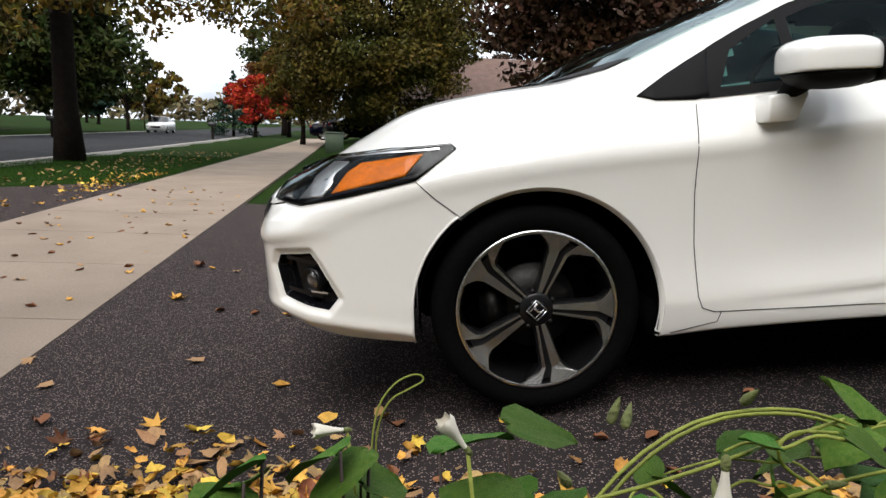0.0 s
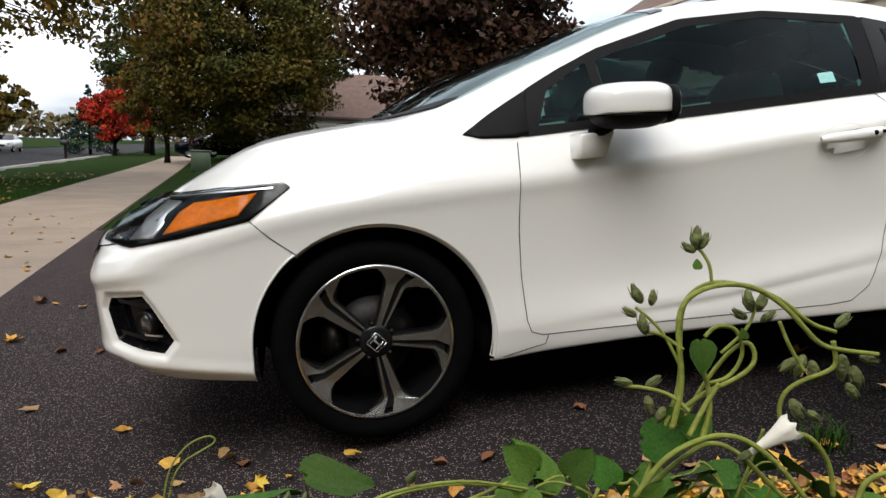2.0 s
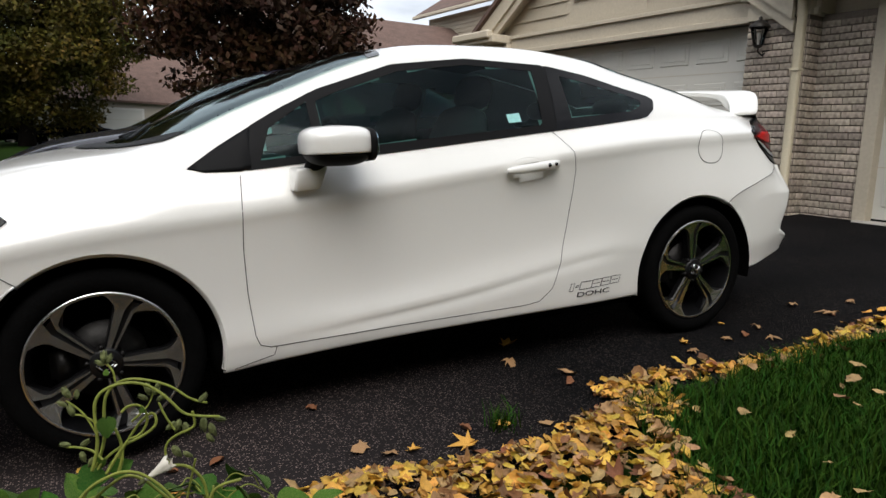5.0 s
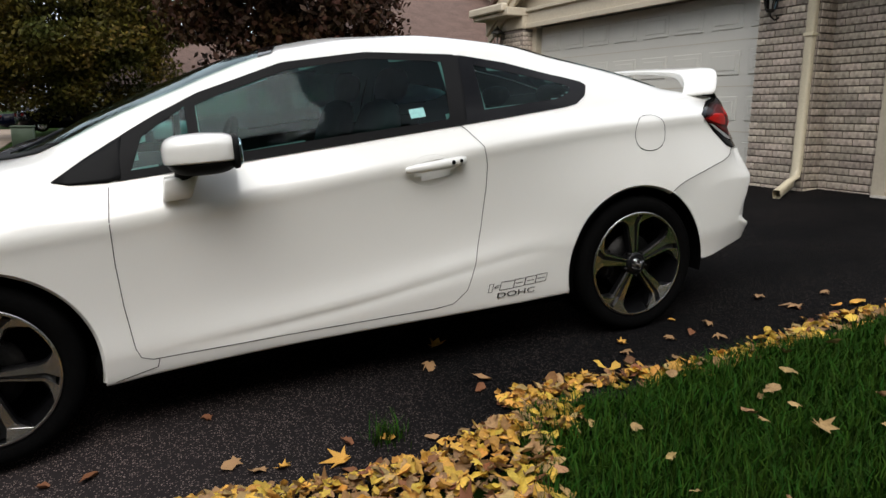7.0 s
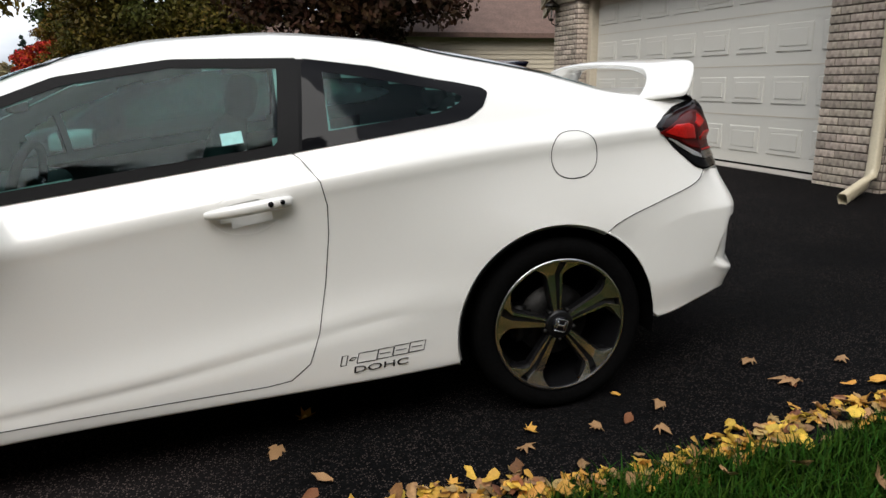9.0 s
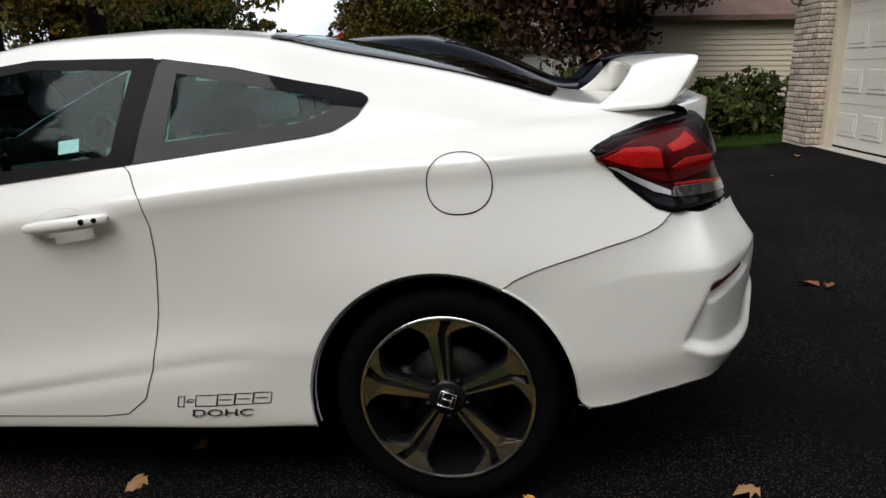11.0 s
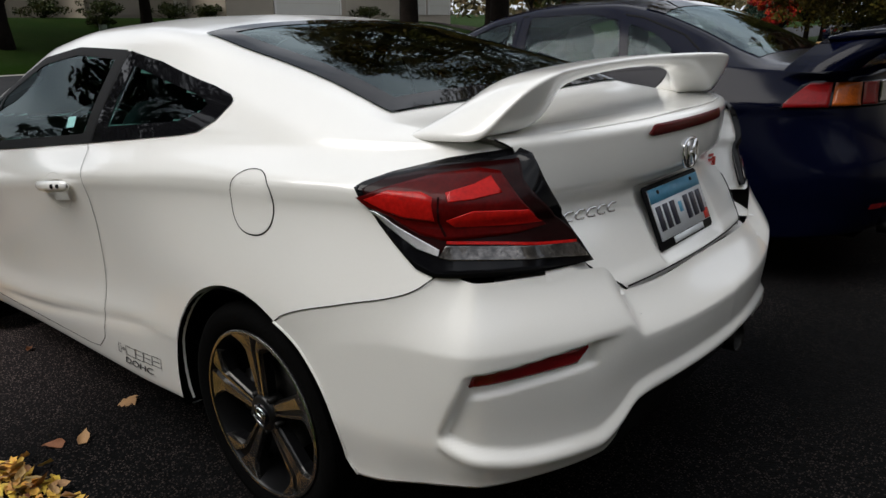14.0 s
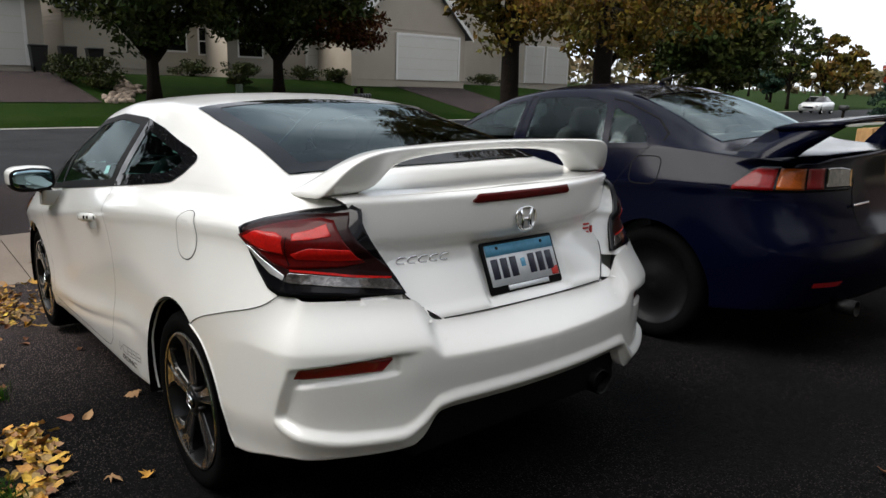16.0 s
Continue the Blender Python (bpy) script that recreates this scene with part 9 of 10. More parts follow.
for _ in range(14):
    x, y, z = gp.uniform(-0.66, -0.06), gp.uniform(-2.32, -2.0), gp.uniform(0.38, 0.47)
    add_leaf(plant, Vector((x, y, z)), gp.uniform(0, 360), gp.uniform(-30, 15), gp.uniform(0.06, 0.09), gp.uniform(-30, 30))
    part("stem", tube([(x + 0.01, y + 0.02, ground_here(x, y)), (x, y + 0.01, z - 0.05), (x, y, z)], [0.0026, 0.002, 0.0016], 5), dark_stem, plant)
for x, y, z, d, s_ in ((-0.335, -2.165, 0.535, (-0.5, -0.1, 0.65), 0.055), (-0.47, -2.04, 0.50, (-0.8, -0.3, 0.1), 0.05), (-0.86, -2.2, 0.40, (0.1, -0.1, 1), 0.06)):
    trumpet(plant, Vector((x, y, z)), d, s_ * 0.78)
    part("flower_stem", tube([(x, y, z - 0.004), (x + 0.02, y, z - 0.15), (x + 0.03, y + 0.02, ground_here(x, y))], [0.0022, 0.002, 0.003], 6), vine_stem, plant)
curl = [(-0.44, -1.98, 0.30), (-0.445, -1.98, 0.42), (-0.44, -1.975, 0.50), (-0.415, -1.965, 0.535), (-0.385, -1.96, 0.545), (-0.375, -1.96, 0.535), (-0.395, -1.965, 0.525), (-0.425, -1.97, 0.51), (-0.44, -1.97, 0.46), (-0.435, -1.97, 0.40)]
part("tendril", tube([Vector(p) for p in smooth_loop(curl, 2, closed=False)], 0.0013, 6), vine_stem, plant)

# the tall vine: curling pale stems, buds and leaves
VO, VR, VU = Vector((-0.052, -2.568, 0.841)), Vector((0.976, -0.216, 0.027)), Vector((0.005, 0.146, 0.989))
VD = Vector((0.216, 0.976, 0.0))
VS = 0.000318
LOW = Vector((-0.012, -0.012, -0.028))


def vp(px, py, depth=0.0):
    """A place on the vine's sheet, in fine units across and down from its top."""
    return VO + VR * ((px - 1290) * VS) + VU * ((505 - py) * VS) + VD * depth


vine = tagged(empty("vine"), "pale green bindweed vine with buds, curling stems and white flowers", "vine")


def stem(points, r=0.0026, r1=None, d0=0.0, d1=0.0):
    n = len(points)
    pts = smooth_loop([tuple(vp(px, py, d0 + (d1 - d0) * i / (n - 1))) for i, (px, py) in enumerate(points)], 2, closed=False)
    m = len(pts)
    part("stem", tube([Vector(p) for p in pts], [0.6 * r + 0.6 * ((r1 or r) - r) * i / (m - 1) for i in range(m)], 8), vine_stem, vine)


def bud(px, py, dx, dy, size, depth=0.0):
    """A pointed bud with narrow sepals."""
    p, size = vp(px, py, depth), size * 0.50
    d = (VR * dx - Vector((0, 0, dy))).normalized()
    q = d.to_track_quat("Z", "Y").to_matrix().to_4x4()
    b = part("bud", moved(lathe([(0.0, -0.12), (0.15, -0.02), (0.25, 0.25), (0.22, 0.55), (0.12, 0.85), (0.0, 1.02)], 10, "z"), Matrix.Translation(p) @ q @ Matrix.Scale(size, 4)), bud_green, vine)
    for k in range(3):
        a = 2 * math.pi * k / 3 + 0.4
        part("sepal", moved(tube([(0.14 * math.cos(a), 0.14 * math.sin(a), 0.05), (0.26 * math.cos(a), 0.26 * math.sin(a), 0.40), (0.22 * math.cos(a), 0.22 * math.sin(a), 0.95)], [0.06, 0.05, 0.012], 5), Matrix.Translation(p) @ q @ Matrix.Scale(size, 4)), bud_green, b)


stem([(1265, 500), (1262, 470), (1250, 450), (1240, 440)], 0.0016)
for b in ((1238, 440, -0.05, -1, 0.026), (1243, 440, 0.45, -0.85, 0.020), (1234, 446, -0.85, -0.55, 0.018)):
    bud(*b)
stem([(1195, 760), (1215, 680), (1205, 600), (1208, 545), (1240, 515), (1290, 503), (1340, 508), (1385, 535), (1420, 570), (1455, 612), (1500, 622), (1560, 628)], 0.0028, 0.0022)
stem([(1180, 800), (1225, 700), (1222, 610), (1228, 550), (1258, 518), (1300, 508), (1360, 520), (1420, 545), (1470, 590), (1520, 605)], 0.0028, 0.002, 0.012, 0.02)
stem([(1210, 650), (1180, 590), (1150, 560), (1130, 545)], 0.0017, 0.0014)
for b in ((1140, 535, -0.6, -1, 0.024), (1158, 540, 0.1, -1, 0.018), (1130, 560, -0.5, -0.3, 0.018), (1148, 590, -0.3, -1, 0.024)):
    bud(*b)
stem([(1215, 620), (1175, 592), (1150, 588)], 0.0017)
stem([(1150, 880), (1205, 760), (1260, 715), (1330, 690), (1372, 660), (1362, 620), (1330, 640), (1300, 680), (1270, 730), (1240, 800)], 0.0026, 0.002, 0.01, 0.03)
stem([(1270, 610), (1290, 590), (1325, 592), (1340, 615), (1345, 650), (1320, 690), (1285, 700)], 0.0022, 0.002, 0.015, 0.02)
stem([(1300, 640), (1345, 600), (1360, 570), (1362, 545)], 0.0018, 0.0014, 0.015, 0.015)
for b in ((1355, 560, -0.3, -1, 0.026), (1368, 560, 0.3, -1, 0.024), (1375, 580, 0.8, -0.6, 0.02), (1345, 575, -0.8, -0.5, 0.02)):
    bud(*b, 0.015)
stem([(1120, 695), (1160, 695), (1200, 705), (1225, 730)], 0.0018, 0.0022, 0.01, 0.0)
for b in ((1130, 690, -1, -0.2, 0.02), (1160, 695, 0.6, -0.5, 0.02), (1160, 715, 0.3, 0.9, 0.022), (1190, 735, -0.4, 1, 0.02)):
    bud(*b, 0.01)
stem([(1480, 605), (1490, 650), (1470, 665), (1430, 680), (1400, 705), (1395, 740), (1408, 780)], 0.0024, 0.002, 0.0, 0.01)
for b in ((1440, 640, -0.3, 1, 0.026), (1455, 650, 0.3, 1, 0.026), (1425, 645, -0.8, 0.7, 0.022), (1510, 640, 0.1, 1, 0.03), (1530, 660, 0.4, 1, 0.028), (1520, 690, 0.6, 0.8, 0.022), (1420, 720, 0.6, 0.9, 0.028), (1450, 740, 0.9, 0.6, 0.02), (1545, 640, 1, 0.3, 0.022), (1500, 585, 0.7, -0.8, 0.022)):
    bud(*b, 0.008)
stem([(1430, 660), (1400, 610), (1385, 570)], 0.0018)
stem([(1130, 882), (1180, 810), (1250, 775), (1300, 770), (1345, 790), (1390, 830), (1430, 882)], 0.0028, 0.0024, 0.0, 0.0)
stem([(1150, 900), (1230, 830), (1280, 800), (1330, 820), (1370, 860), (1420, 910)], 0.0026, 0.0024, 0.015, 0.015)
stem([(1408, 780), (1450, 785), (1480, 810), (1505, 850), (1515, 910)], 0.0026, 0.0026, 0.01, 0.02)
stem([(1520, 910), (1530, 860), (1560, 840), (1620, 830)], 0.0026)
stem([(1230, 780), (1260, 730), (1290, 690)], 0.003, 0.0022, 0.005, 0.01)
stem([(1260, 790), (1275, 740), (1270, 690), (1255, 650)], 0.003, 0.0022, 0.01, 0.01)
for px, py, size, head, dep in ((1240, 600, 0.040, -178, -0.004), (1240, 478, 0.013, 0, 0.0), (1150, 790, 0.058, -95, 0.01), (1235, 800, 0.046, -60, 0.02), (960, 850, 0.05, 60, 0.01), (1010, 845, 0.045, -40, 0.0), (1090, 860, 0.04, 30, 0.0), (1140, 870, 0.03, -40, -0.01), (1335, 610, 0.014, 10, 0.01), (1210, 735, 0.03, 170, 0.01)):
    m_ = Matrix.Translation(vp(px, py, dep)) @ pose(0, 0, 0, 0, 0, -11.5) @ pose(0, 0, 0, 78, 0, 0) @ pose(0, 0, 0, 0, 0, head)
    ob = bpy.data.objects.new("leaf", heart_meshes[gp.randrange(6)])
    scene.collection.objects.link(ob)
    ob.parent = vine
    ob.matrix_basis = m_ @ pose(0, 0, 0, gp.uniform(-15, 15), gp.uniform(-15, 15), 0) @ Matrix.Scale(size * 0.48, 4)
trumpet(vine, vp(1330, 815, 0.005), VR * 0.8 + Vector((0, 0, 0.55)), 0.030)
trumpet(vine, Vector((-0.235, -2.50, 0.665)), (0.05, 0.0, -1), 0.034)
trumpet(vine, Vector((-0.085, -2.46, 0.63)), (0.9, -0.1, 0.5), 0.036)
trumpet(vine, Vector((-0.05, -2.48, 0.60)), (0.7, -0.3, 0.6), 0.036)
# the tangle lower down and to the near end of the bed
tangle = [[(-0.36, -2.50, 0.55), (-0.30, -2.48, 0.66), (-0.24, -2.46, 0.705), (-0.17, -2.45, 0.712), (-0.11, -2.43, 0.69), (-0.07, -2.40, 0.665)],
          [(-0.34, -2.49, 0.56), (-0.29, -2.47, 0.655), (-0.23, -2.45, 0.70), (-0.16, -2.44, 0.705), (-0.10, -2.42, 0.68)],
          [(-0.30, -2.49, 0.67), (-0.24, -2.47, 0.675), (-0.17, -2.45, 0.69), (-0.12, -2.43, 0.695)],
          [(-0.13, -2.44, 0.69), (-0.175, -2.46, 0.70), (-0.18, -2.46, 0.68), (-0.14, -2.45, 0.655), (-0.09, -2.43, 0.63), (-0.04, -2.42, 0.61)],
          [(-0.40, -2.52, 0.56), (-0.34, -2.50, 0.60), (-0.30, -2.49, 0.62), (-0.26, -2.48, 0.60)], [(-0.22, -2.48, 0.655), (-0.16, -2.46, 0.66), (-0.10, -2.44, 0.665), (-0.04, -2.42, 0.66)],
          [(-0.24, -2.48, 0.54), (-0.17, -2.46, 0.58), (-0.10, -2.44, 0.59), (-0.02, -2.42, 0.585)], [(-0.2, -2.5, 0.45), (-0.16, -2.48, 0.56), (-0.12, -2.46, 0.62), (-0.05, -2.46, 0.64), (0.02, -2.48, 0.66)],
          [(-0.05, -2.44, 0.40), (0.0, -2.47, 0.58), (0.02, -2.50, 0.70), (0.03, -2.51, 0.76)], [(0.03, -2.44, 0.35), (0.04, -2.47, 0.55), (0.05, -2.50, 0.72)]]
for pts in tangle:
    part("stem", tube([Vector(p) + LOW for p in smooth_loop(pts, 2, closed=False)], 0.0012, 6), vine_stem, vine)
for x, y, z, head, pitch, size in ((-0.075, -2.40, 0.665, 40, 50, 0.06), (-0.09, -2.41, 0.64, -80, 10, 0.055), (-0.20, -2.45, 0.60, -100, 20, 0.06), (-0.15, -2.45, 0.60, 60, 15, 0.055), (-0.28, -2.46, 0.615, 130, 10, 0.055), (-0.25, -2.46, 0.56, 200, 5, 0.06), (-0.05, -2.42, 0.60, 10, 30, 0.06), (-0.02, -2.44, 0.63, -60, 20, 0.05), (-0.12, -2.46, 0.555, 90, 10, 0.06), (-0.30, -2.48, 0.54, 60, -10, 0.06), (0.02, -2.45, 0.58, 100, 20, 0.055), (-0.18, -2.47, 0.52, 0, 0, 0.06), (-0.08, -2.48, 0.52, -50, 5, 0.06)):
    add_leaf(vine, Vector((x, y, z)) + LOW, head, pitch, size * 0.9, gp.uniform(-20, 20))
for x, y, z in ((-0.285, -2.475, 0.71), (-0.275, -2.47, 0.705), (-0.20, -2.455, 0.715), (-0.31, -2.49, 0.68), (-0.22, -2.47, 0.66), (-0.10, -2.43, 0.67), (-0.06, -2.42, 0.69), (-0.14, -2.45, 0.66)):
    p = Vector((x, y, z)) + LOW
    part("bud", moved(lathe([(0.0, -0.1), (0.16, 0.0), (0.20, 0.25), (0.15, 0.55), (0.07, 0.85), (0.0, 1.0)], 8, "z"), Matrix.Translation(p) @ pose(0, 0, 0, gp.uniform(-60, 60), gp.uniform(-60, 60), 0) @ Matrix.Scale(0.016, 4)), bud_green, vine)

# the finer tangle of the vine: thin hooked runners, young leaves, buds
gt = random.Random(91)


def runner(x, y, z, reach, lift, r):
    a = gt.uniform(-0.5, 0.5)
    d = Vector((math.cos(a) * gt.choice((-1, 1)), 0.35 * math.sin(a), 0))
    pts = [Vector((x, y, z))]
    for k in range(1, 7):
        f = k / 6
        pts.append(Vector((x, y, z)) + d * reach * f + Vector((0, 0, lift * math.sin(math.pi * (0.15 + 0.8 * f)))) + Vector((gt.gauss(0, 0.003), gt.gauss(0, 0.005), gt.gauss(0, 0.003))))
    sp = [Vector(p) for p in smooth_loop([tuple(p) for p in pts], 2, closed=False)]
    part("stem", tube(sp, [r * (1 - 0.5 * i / len(sp)) for i in range(len(sp))], 6), vine_stem, vine)
    return pts


for k in range(72):
    x = gt.uniform(-0.27, 0.08)
    y = -2.47 + gt.gauss(0, 0.035)
    z = gt.uniform(0.50, 0.66) - 0.10 * ramp(-0.13, -0.27, x)
    pts = runner(x, y, z, gt.uniform(0.05, 0.12), gt.uniform(0.01, 0.045), gt.uniform(0.0010, 0.0017))
    for p in pts[2::2]:
        if gt.random() < 0.75:
            add_leaf(vine, p + Vector((0, 0, 0.002)), gt.uniform(0, 360), gt.uniform(-60, 40), gt.uniform(0.024, 0.045), gt.uniform(-40, 40))
    if gt.random() < 0.5:
        part("bud", moved(lathe([(0.0, -0.1), (0.16, 0.0), (0.20, 0.25), (0.15, 0.55), (0.07, 0.85), (0.0, 1.0)], 8, "z"), Matrix.Translation(pts[-1]) @ pose(0, 0, 0, gt.uniform(-70, 70), gt.uniform(-70, 70), 0) @ Matrix.Scale(0.014, 4)), bud_green, vine)

# ---- trailer beside the drive ----
tx, ty = 2.92, 5.66
tz = ground_z(tx, ty)
trailer = tagged(empty("trailer", pose(tx, ty, tz + 0.0, 0, 0, 4)), "small utility trailer with plywood sides on a red frame", "trailer")
for z0 in (0.60, 0.748, 0.896):
    part("side_board", box(-0.75, 1.45, -0.02, 0.0, z0, z0 + 0.142, 0.004), plywood, trailer, smooth=False)
    part("side_board", box(-0.75, 1.45, 1.20, 1.22, z0, z0 + 0.142, 0.004), plywood, trailer, smooth=False)
for x0 in (-0.72, 0.30, 1.28):
    part("stake", box(x0, x0 + 0.09, -0.045, -0.02, 0.55, 1.05, 0.004), plywood, trailer, smooth=False)
for x0 in (-0.77, 1.45):
    part("end_board", box(x0, x0 + 0.02, -0.02, 1.22, 0.60, 1.038, 0.004), plywood, trailer, smooth=False)
part("deck", box(-0.75, 1.45, 0, 1.2, 0.57, 0.60), plywood, trailer, smooth=False)
for y0 in (-0.06, 1.20):
    part("rail", box(-0.8, 1.48, y0, y0 + 0.06, 0.51, 0.575, 0.006), red_steel, trailer, smooth=False)
part("tongue", tube([(1.45, 0.6, 0.53), (1.75, 0.6, 0.52)], 0.04, 8), red_steel, trailer)
part("latch", join_data(box(0.40, 0.43, -0.08, -0.045, 0.44, 0.84, 0.004), tube([(0.36, -0.07, 0.84), (0.50, -0.07, 0.84)], 0.016, 8)), steel, trailer)
for y0, sg in ((-0.20, 1), (1.42, -1)):
    wh = part("wheel", lathe([(0.13, 0.02), (0.15, 0.0), (0.235, 0.0), (0.26, 0.03), (0.26, 0.12), (0.22, 0.14)], 32), rubber, trailer, "small trailer wheel with a white rim", m=pose(0.30, y0, 0.26) @ pose(0, 0, 0, 0, 0, 0 if sg > 0 else 180))
    part("rim", lathe([(0.0, 0.035), (0.05, 0.03), (0.055, 0.045), (0.10, 0.05), (0.125, 0.02), (0.145, 0.012), (0.15, 0.03)], 32), white_steel, wh)
    part("hub", lathe([(0.0, 0.0), (0.03, 0.005), (0.035, 0.04)], 16), steel, wh)
    vs, fs = [], []
    for i in range(15):
        a = radians(8 + 164 * i / 14)
        for yy in (-0.03, 0.17):
            vs.append((0.30 + 0.32 * math.cos(a), y0 + sg * yy, 0.24 + 0.30 * math.sin(a)))
    part("mudguard", (vs, [(2 * i, 2 * i + 1, 2 * i + 3, 2 * i + 2) for i in range(14)]), trim_black, trailer)


# ---- cars further off ----
def far_car(x, y, z, head, paint, label, brake=False):
    """A plain parked saloon seen from afar: body, cabin glass, wheels, lamps."""
    car = tagged(empty("parked_car", pose(x, y, z, 0, 0, head)), label, "car")
    secs = [(-2.2, 0.62, 0.35, 0.66), (-2.1, 0.80, 0.25, 0.74), (-1.2, 0.88, 0.22, 0.92), (-0.8, 0.88, 0.22, 0.97), (1.3, 0.88, 0.22, 1.0), (1.9, 0.86, 0.25, 1.0), (2.2, 0.74, 0.35, 0.92)]
    vs = []
    for sx_, w, z0, z1 in secs:
        vs += [(sx_, -w * 0.9, z0), (sx_, -w, z0 + 0.2), (sx_, -w, z1 - 0.15), (sx_, -w * 0.86, z1), (sx_, w * 0.86, z1), (sx_, w, z1 - 0.15), (sx_, w, z0 + 0.2), (sx_, w * 0.9, z0)]
    fs = [(i * 8 + k, i * 8 + (k + 1) % 8, (i + 1) * 8 + (k + 1) % 8, (i + 1) * 8 + k) for i in range(len(secs) - 1) for k in range(8)] + [tuple(range(8))[::-1], tuple(range(48, 56))]
    part("body", (vs, fs), paint, car)
    cs = [(-0.95, 0.74, 0.95), (-0.25, 0.58, 1.38), (0.2, 0.56, 1.43), (0.8, 0.57, 1.40), (1.55, 0.72, 1.0)]
    cab = []
    for sx_, w, z1 in cs:
        cab += [(sx_, -0.76, 0.93), (sx_, -w, z1), (sx_, w, z1), (sx_, 0.76, 0.93)]
    part("cabin", (cab, [(i * 4 + k, i * 4 + k + 1, (i + 1) * 4 + k + 1, (i + 1) * 4 + k) for i in range(4) for k in range(3)]), gloss_black, car)
    part("roof", (lambda q: (q, [(0, 1, 3, 2), (2, 3, 5, 4)]))([(-0.22, -0.55, 1.40), (-0.22, 0.55, 1.40), (0.25, -0.53, 1.445), (0.25, 0.53, 1.445), (0.85, -0.55, 1.415), (0.85, 0.55, 1.415)]), paint, car)
    for sx_ in (-1.35, 1.35):
        for sg in (-1, 1):
            w = part("wheel", lathe([(0.2, 0.02), (0.3, 0.0), (0.32, 0.03), (0.32, 0.18)], 24), rubber, car, m=pose(sx_, sg * 0.87, 0.32) @ pose(0, 0, 0, 0, 0, 0 if sg < 0 else 180))
            part("rim", lathe([(0.0, 0.01), (0.19, 0.015), (0.21, 0.005)], 24), alloy, w)
    for sg in (-1, 1):
        part("headlamp", box(-2.19, -2.0, sg * 0.62 - 0.14, sg * 0.62 + 0.14, 0.62, 0.74, 0.02), silver_plastic, car)
        part("tail_lamp", box(2.05, 2.20, sg * 0.62 - 0.15, sg * 0.62 + 0.15, 0.76, 0.90, 0.02), red_lens, car)
    part("grille", box(-2.24, -2.15, -0.4, 0.4, 0.45, 0.60, 0.01), trim_black, car)


far_car(-22.8, 62.0, ground_z(-22.8, 62.0) + 0.02, 97, paint_white, "white saloon parked at the bend of the street")
far_car(-3.2, 38.4, ground_z(-3.2, 38.4) + 0.02, -160, gloss_black, "black saloon parked on a neighbouring drive")
far_car(0.2, 38.2, ground_z(0.2, 38.2) + 0.02, 175, gloss_black, "dark saloon parked before the pale garage")
far_car(-4.6, 43.0, ground_z(-4.6, 43.0) + 0.02, 175, paint_navy, "dark car further up the drive")


# ---- street furniture ----
def wheelie_bin(x, y, z, head=0):
    b = tagged(empty("wheelie_bin", pose(x, y, z, 0, 0, head)), "tall black plastic wheelie bin beside the garage", "bin")
    part("body", ([(-0.24, -0.26, 0.08), (0.24, -0.26, 0.08), (0.24, 0.26, 0.08), (-0.24, 0.26, 0.08), (-0.32, -0.32, 1.05), (0.32, -0.32, 1.05), (0.32, 0.32, 1.05), (-0.32, 0.32, 1.05)], [(0, 1, 5, 4), (1, 2, 6, 5), (2, 3, 7, 6), (3, 0, 4, 7), (3, 2, 1, 0)]), plastic_black, b, smooth=False)
    part("lid", box(-0.35, 0.36, -0.34, 0.34, 1.05, 1.14, 0.03), plastic_black, b)
    for dy in (-0.24, 0.24):
        part("wheel", lathe([(0.0, -0.03), (0.12, -0.03), (0.12, 0.03), (0.0, 0.03)], 16), rubber, b, m=pose(0.24, dy, 0.12))


for x, y in (across_xy(-26.0, 6.25), across_xy(-26.05, 7.3), across_xy(-27.0, 8.6)):
    wheelie_bin(x, y, ground_z(x, y))
mbx, mby = -21.2, 14.9
box_z = ground_z(mbx, mby) + 0.15
boxes_ = tagged(empty("mailboxes", pose(mbx, mby, box_z, 0, 0, 40)), "row of black mailboxes on dark wooden posts", "mailbox")
for k in range(4):
    part("mailbox", box(-0.12, 0.36, -0.75 + k * 0.38, -0.45 + k * 0.38, 0.72, 0.98, 0.05), plastic_black, boxes_)
for dy in (-0.40, 0.40):
    part("post", join_data(box(-0.06, 0.06, dy - 0.06, dy + 0.06, -0.1, 1.20), prism([(-0.09, -0.09), (0.09, -0.09), (0.09, 0.09), (-0.09, 0.09)], 1.20, 1.26)), bark, boxes_, smooth=False)
part("shelf", box(-0.12, 0.30, -0.85, 0.85, 0.62, 0.72), bark, boxes_, smooth=False)
for x, y in ((-21.5, 40.0), (-13.2, 43.6)):
    mz = ground_z(x, y)
    mb = tagged(empty("mailbox", pose(x, y, mz)), "black mailbox on a post beside the street", "mailbox")
    part("post", box(-0.06, 0.06, -0.06, 0.06, -0.1, 1.0), bark, mb, smooth=False)
    part("box", box(-0.25, 0.25, -0.2, 0.2, 0.95, 1.25, 0.06), plastic_black, mb)
ub = tagged(empty("utility_box", pose(-3.6, 26.7, ground_z(-3.6, 26.7))), "green utility cabinet on the lawn", "utility box")
part("cabinet", box(-0.35, 0.35, -0.3, 0.3, -0.05, 0.75, 0.03), utility_green, ub)
part("lid", box(-0.38, 0.38, -0.33, 0.33, 0.75, 0.80, 0.015), utility_green, ub)
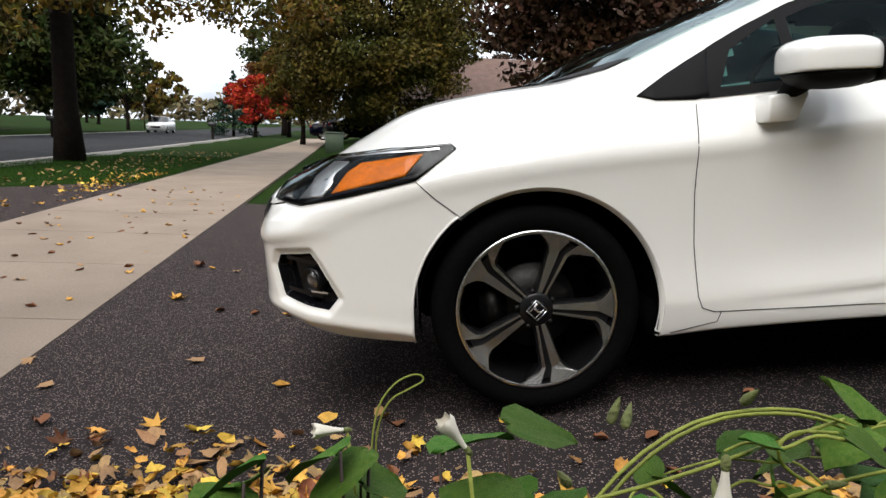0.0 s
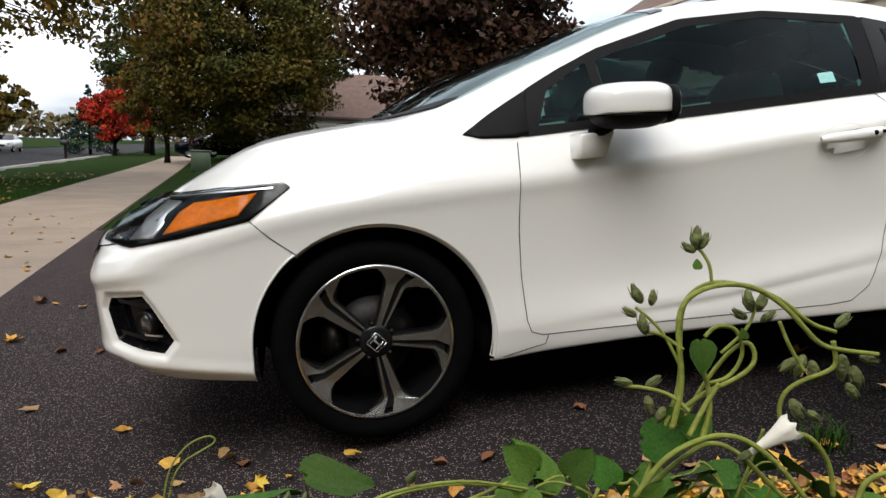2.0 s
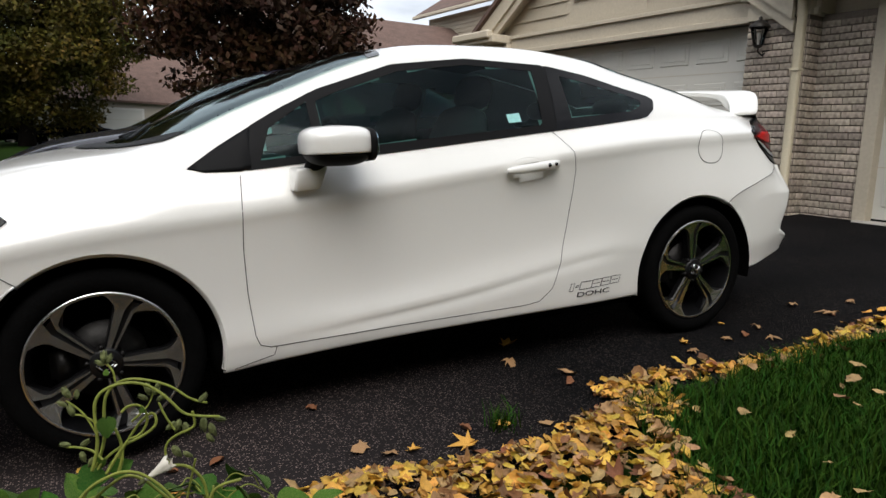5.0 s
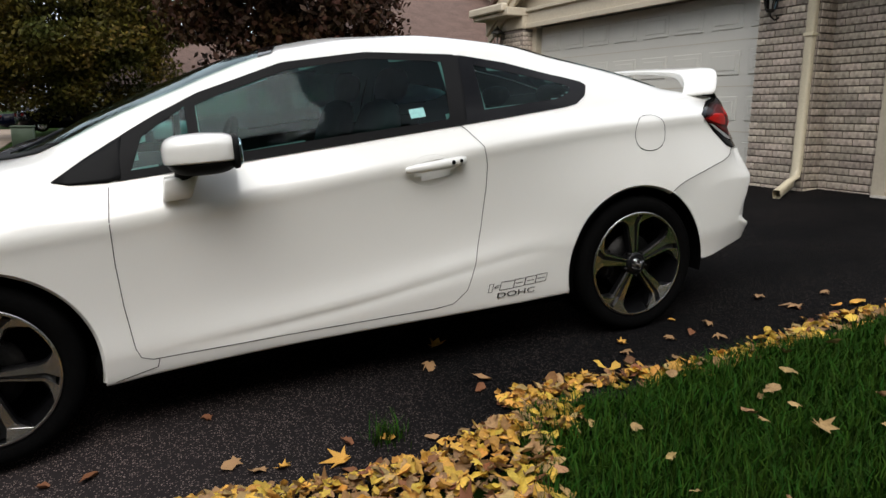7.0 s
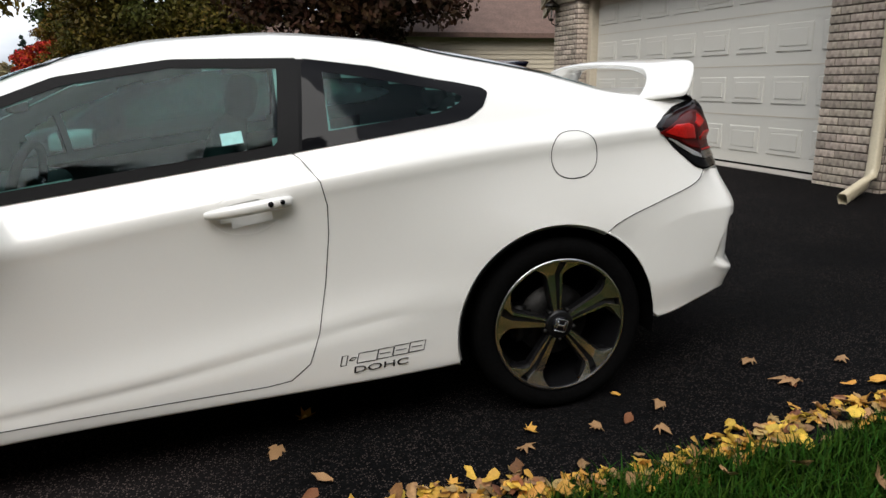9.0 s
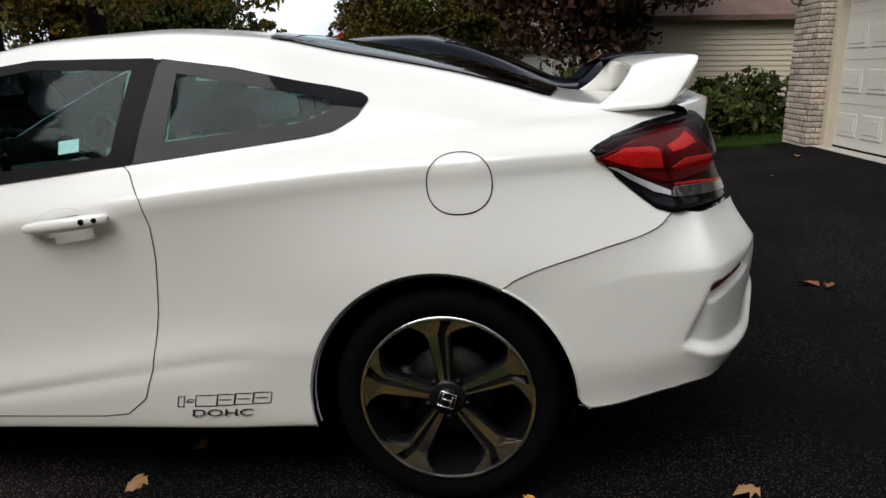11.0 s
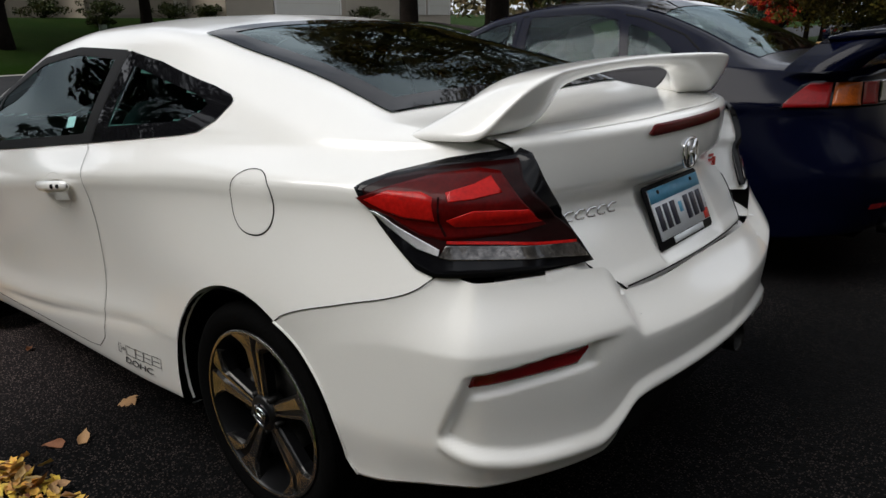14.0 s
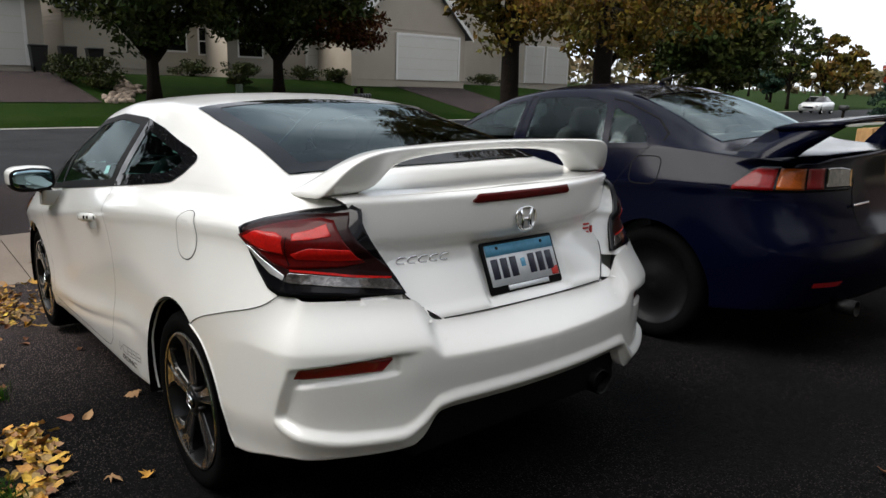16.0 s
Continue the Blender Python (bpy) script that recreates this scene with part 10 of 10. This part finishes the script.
ub = tagged(empty("utility_box", pose(-23.6, 10.6, ground_z(-23.6, 10.6))), "small green utility pedestal on the lawn", "utility box")
part("cabinet", box(-0.12, 0.12, -0.12, 0.12, -0.05, 0.85, 0.03), utility_green, ub)
lp = tagged(empty("street_lamp", pose(-28.0, 72.2, ground_z(-28, 72.2))), "slim street lamp with a round white globe", "street lamp")
part("post", tube([(0, 0, -0.1), (0, 0, 3.0)], [0.07, 0.045], 8), lamp_metal, lp)
part("globe", blob(0, 0, 3.2, 0.28, 0.28, 0.30, 2.2), trim_white, lp)
# drives and landscaping stones across the street
for corners in (((-26.4, 0.8), (-26.4, 6.4), (-20.3, 6.6), (-20.3, 0.0)), ((-24.2, 22.4), (-24.2, 27.2), (-18.6, 27.0), (-18.6, 22.6)), ((-27.4, 36.4), (-27.4, 41.4), (-19.6, 41.4), (-19.6, 36.4))):
    c_ = [across_xy(*c) for c in corners]
    vs = []
    for i in range(13):
        for k in range(7):
            fi, fk = i / 12, k / 6
            x, y = [(c_[0][q] * (1 - fk) + c_[1][q] * fk) * (1 - fi) + (c_[3][q] * (1 - fk) + c_[2][q] * fk) * fi for q in (0, 1)]
            vs.append((x, y, ground_z(x, y) + 0.03))
    tagged(part("far_drive", (vs, [(i * 7 + k, (i + 1) * 7 + k, (i + 1) * 7 + k + 1, i * 7 + k + 1) for i in range(12) for k in range(6)]), asphalt), "dark asphalt drive of a house across the street", "driveway", kind="structure")
rk = random.Random(8)
stones = []
for k in range(150):
    f = rk.random()
    x, y = across_xy(-20.4 - 5.6 * f + rk.gauss(0, 0.12), 7.0 + 1.3 * math.sin(f * 3.0) + rk.gauss(0, 0.28))
    stones.append(moved(blob(0, 0, 0, rk.uniform(0.09, 0.2), rk.uniform(0.09, 0.2), rk.uniform(0.06, 0.12), 2.4, nu=8, nv=5), pose(x, y, ground_z(x, y) + 0.04)))
tagged(part("landscape_stones", join_data(*stones), rock_tan), "border of tan landscape stones beside the drive opposite", "stones", kind="stuff")
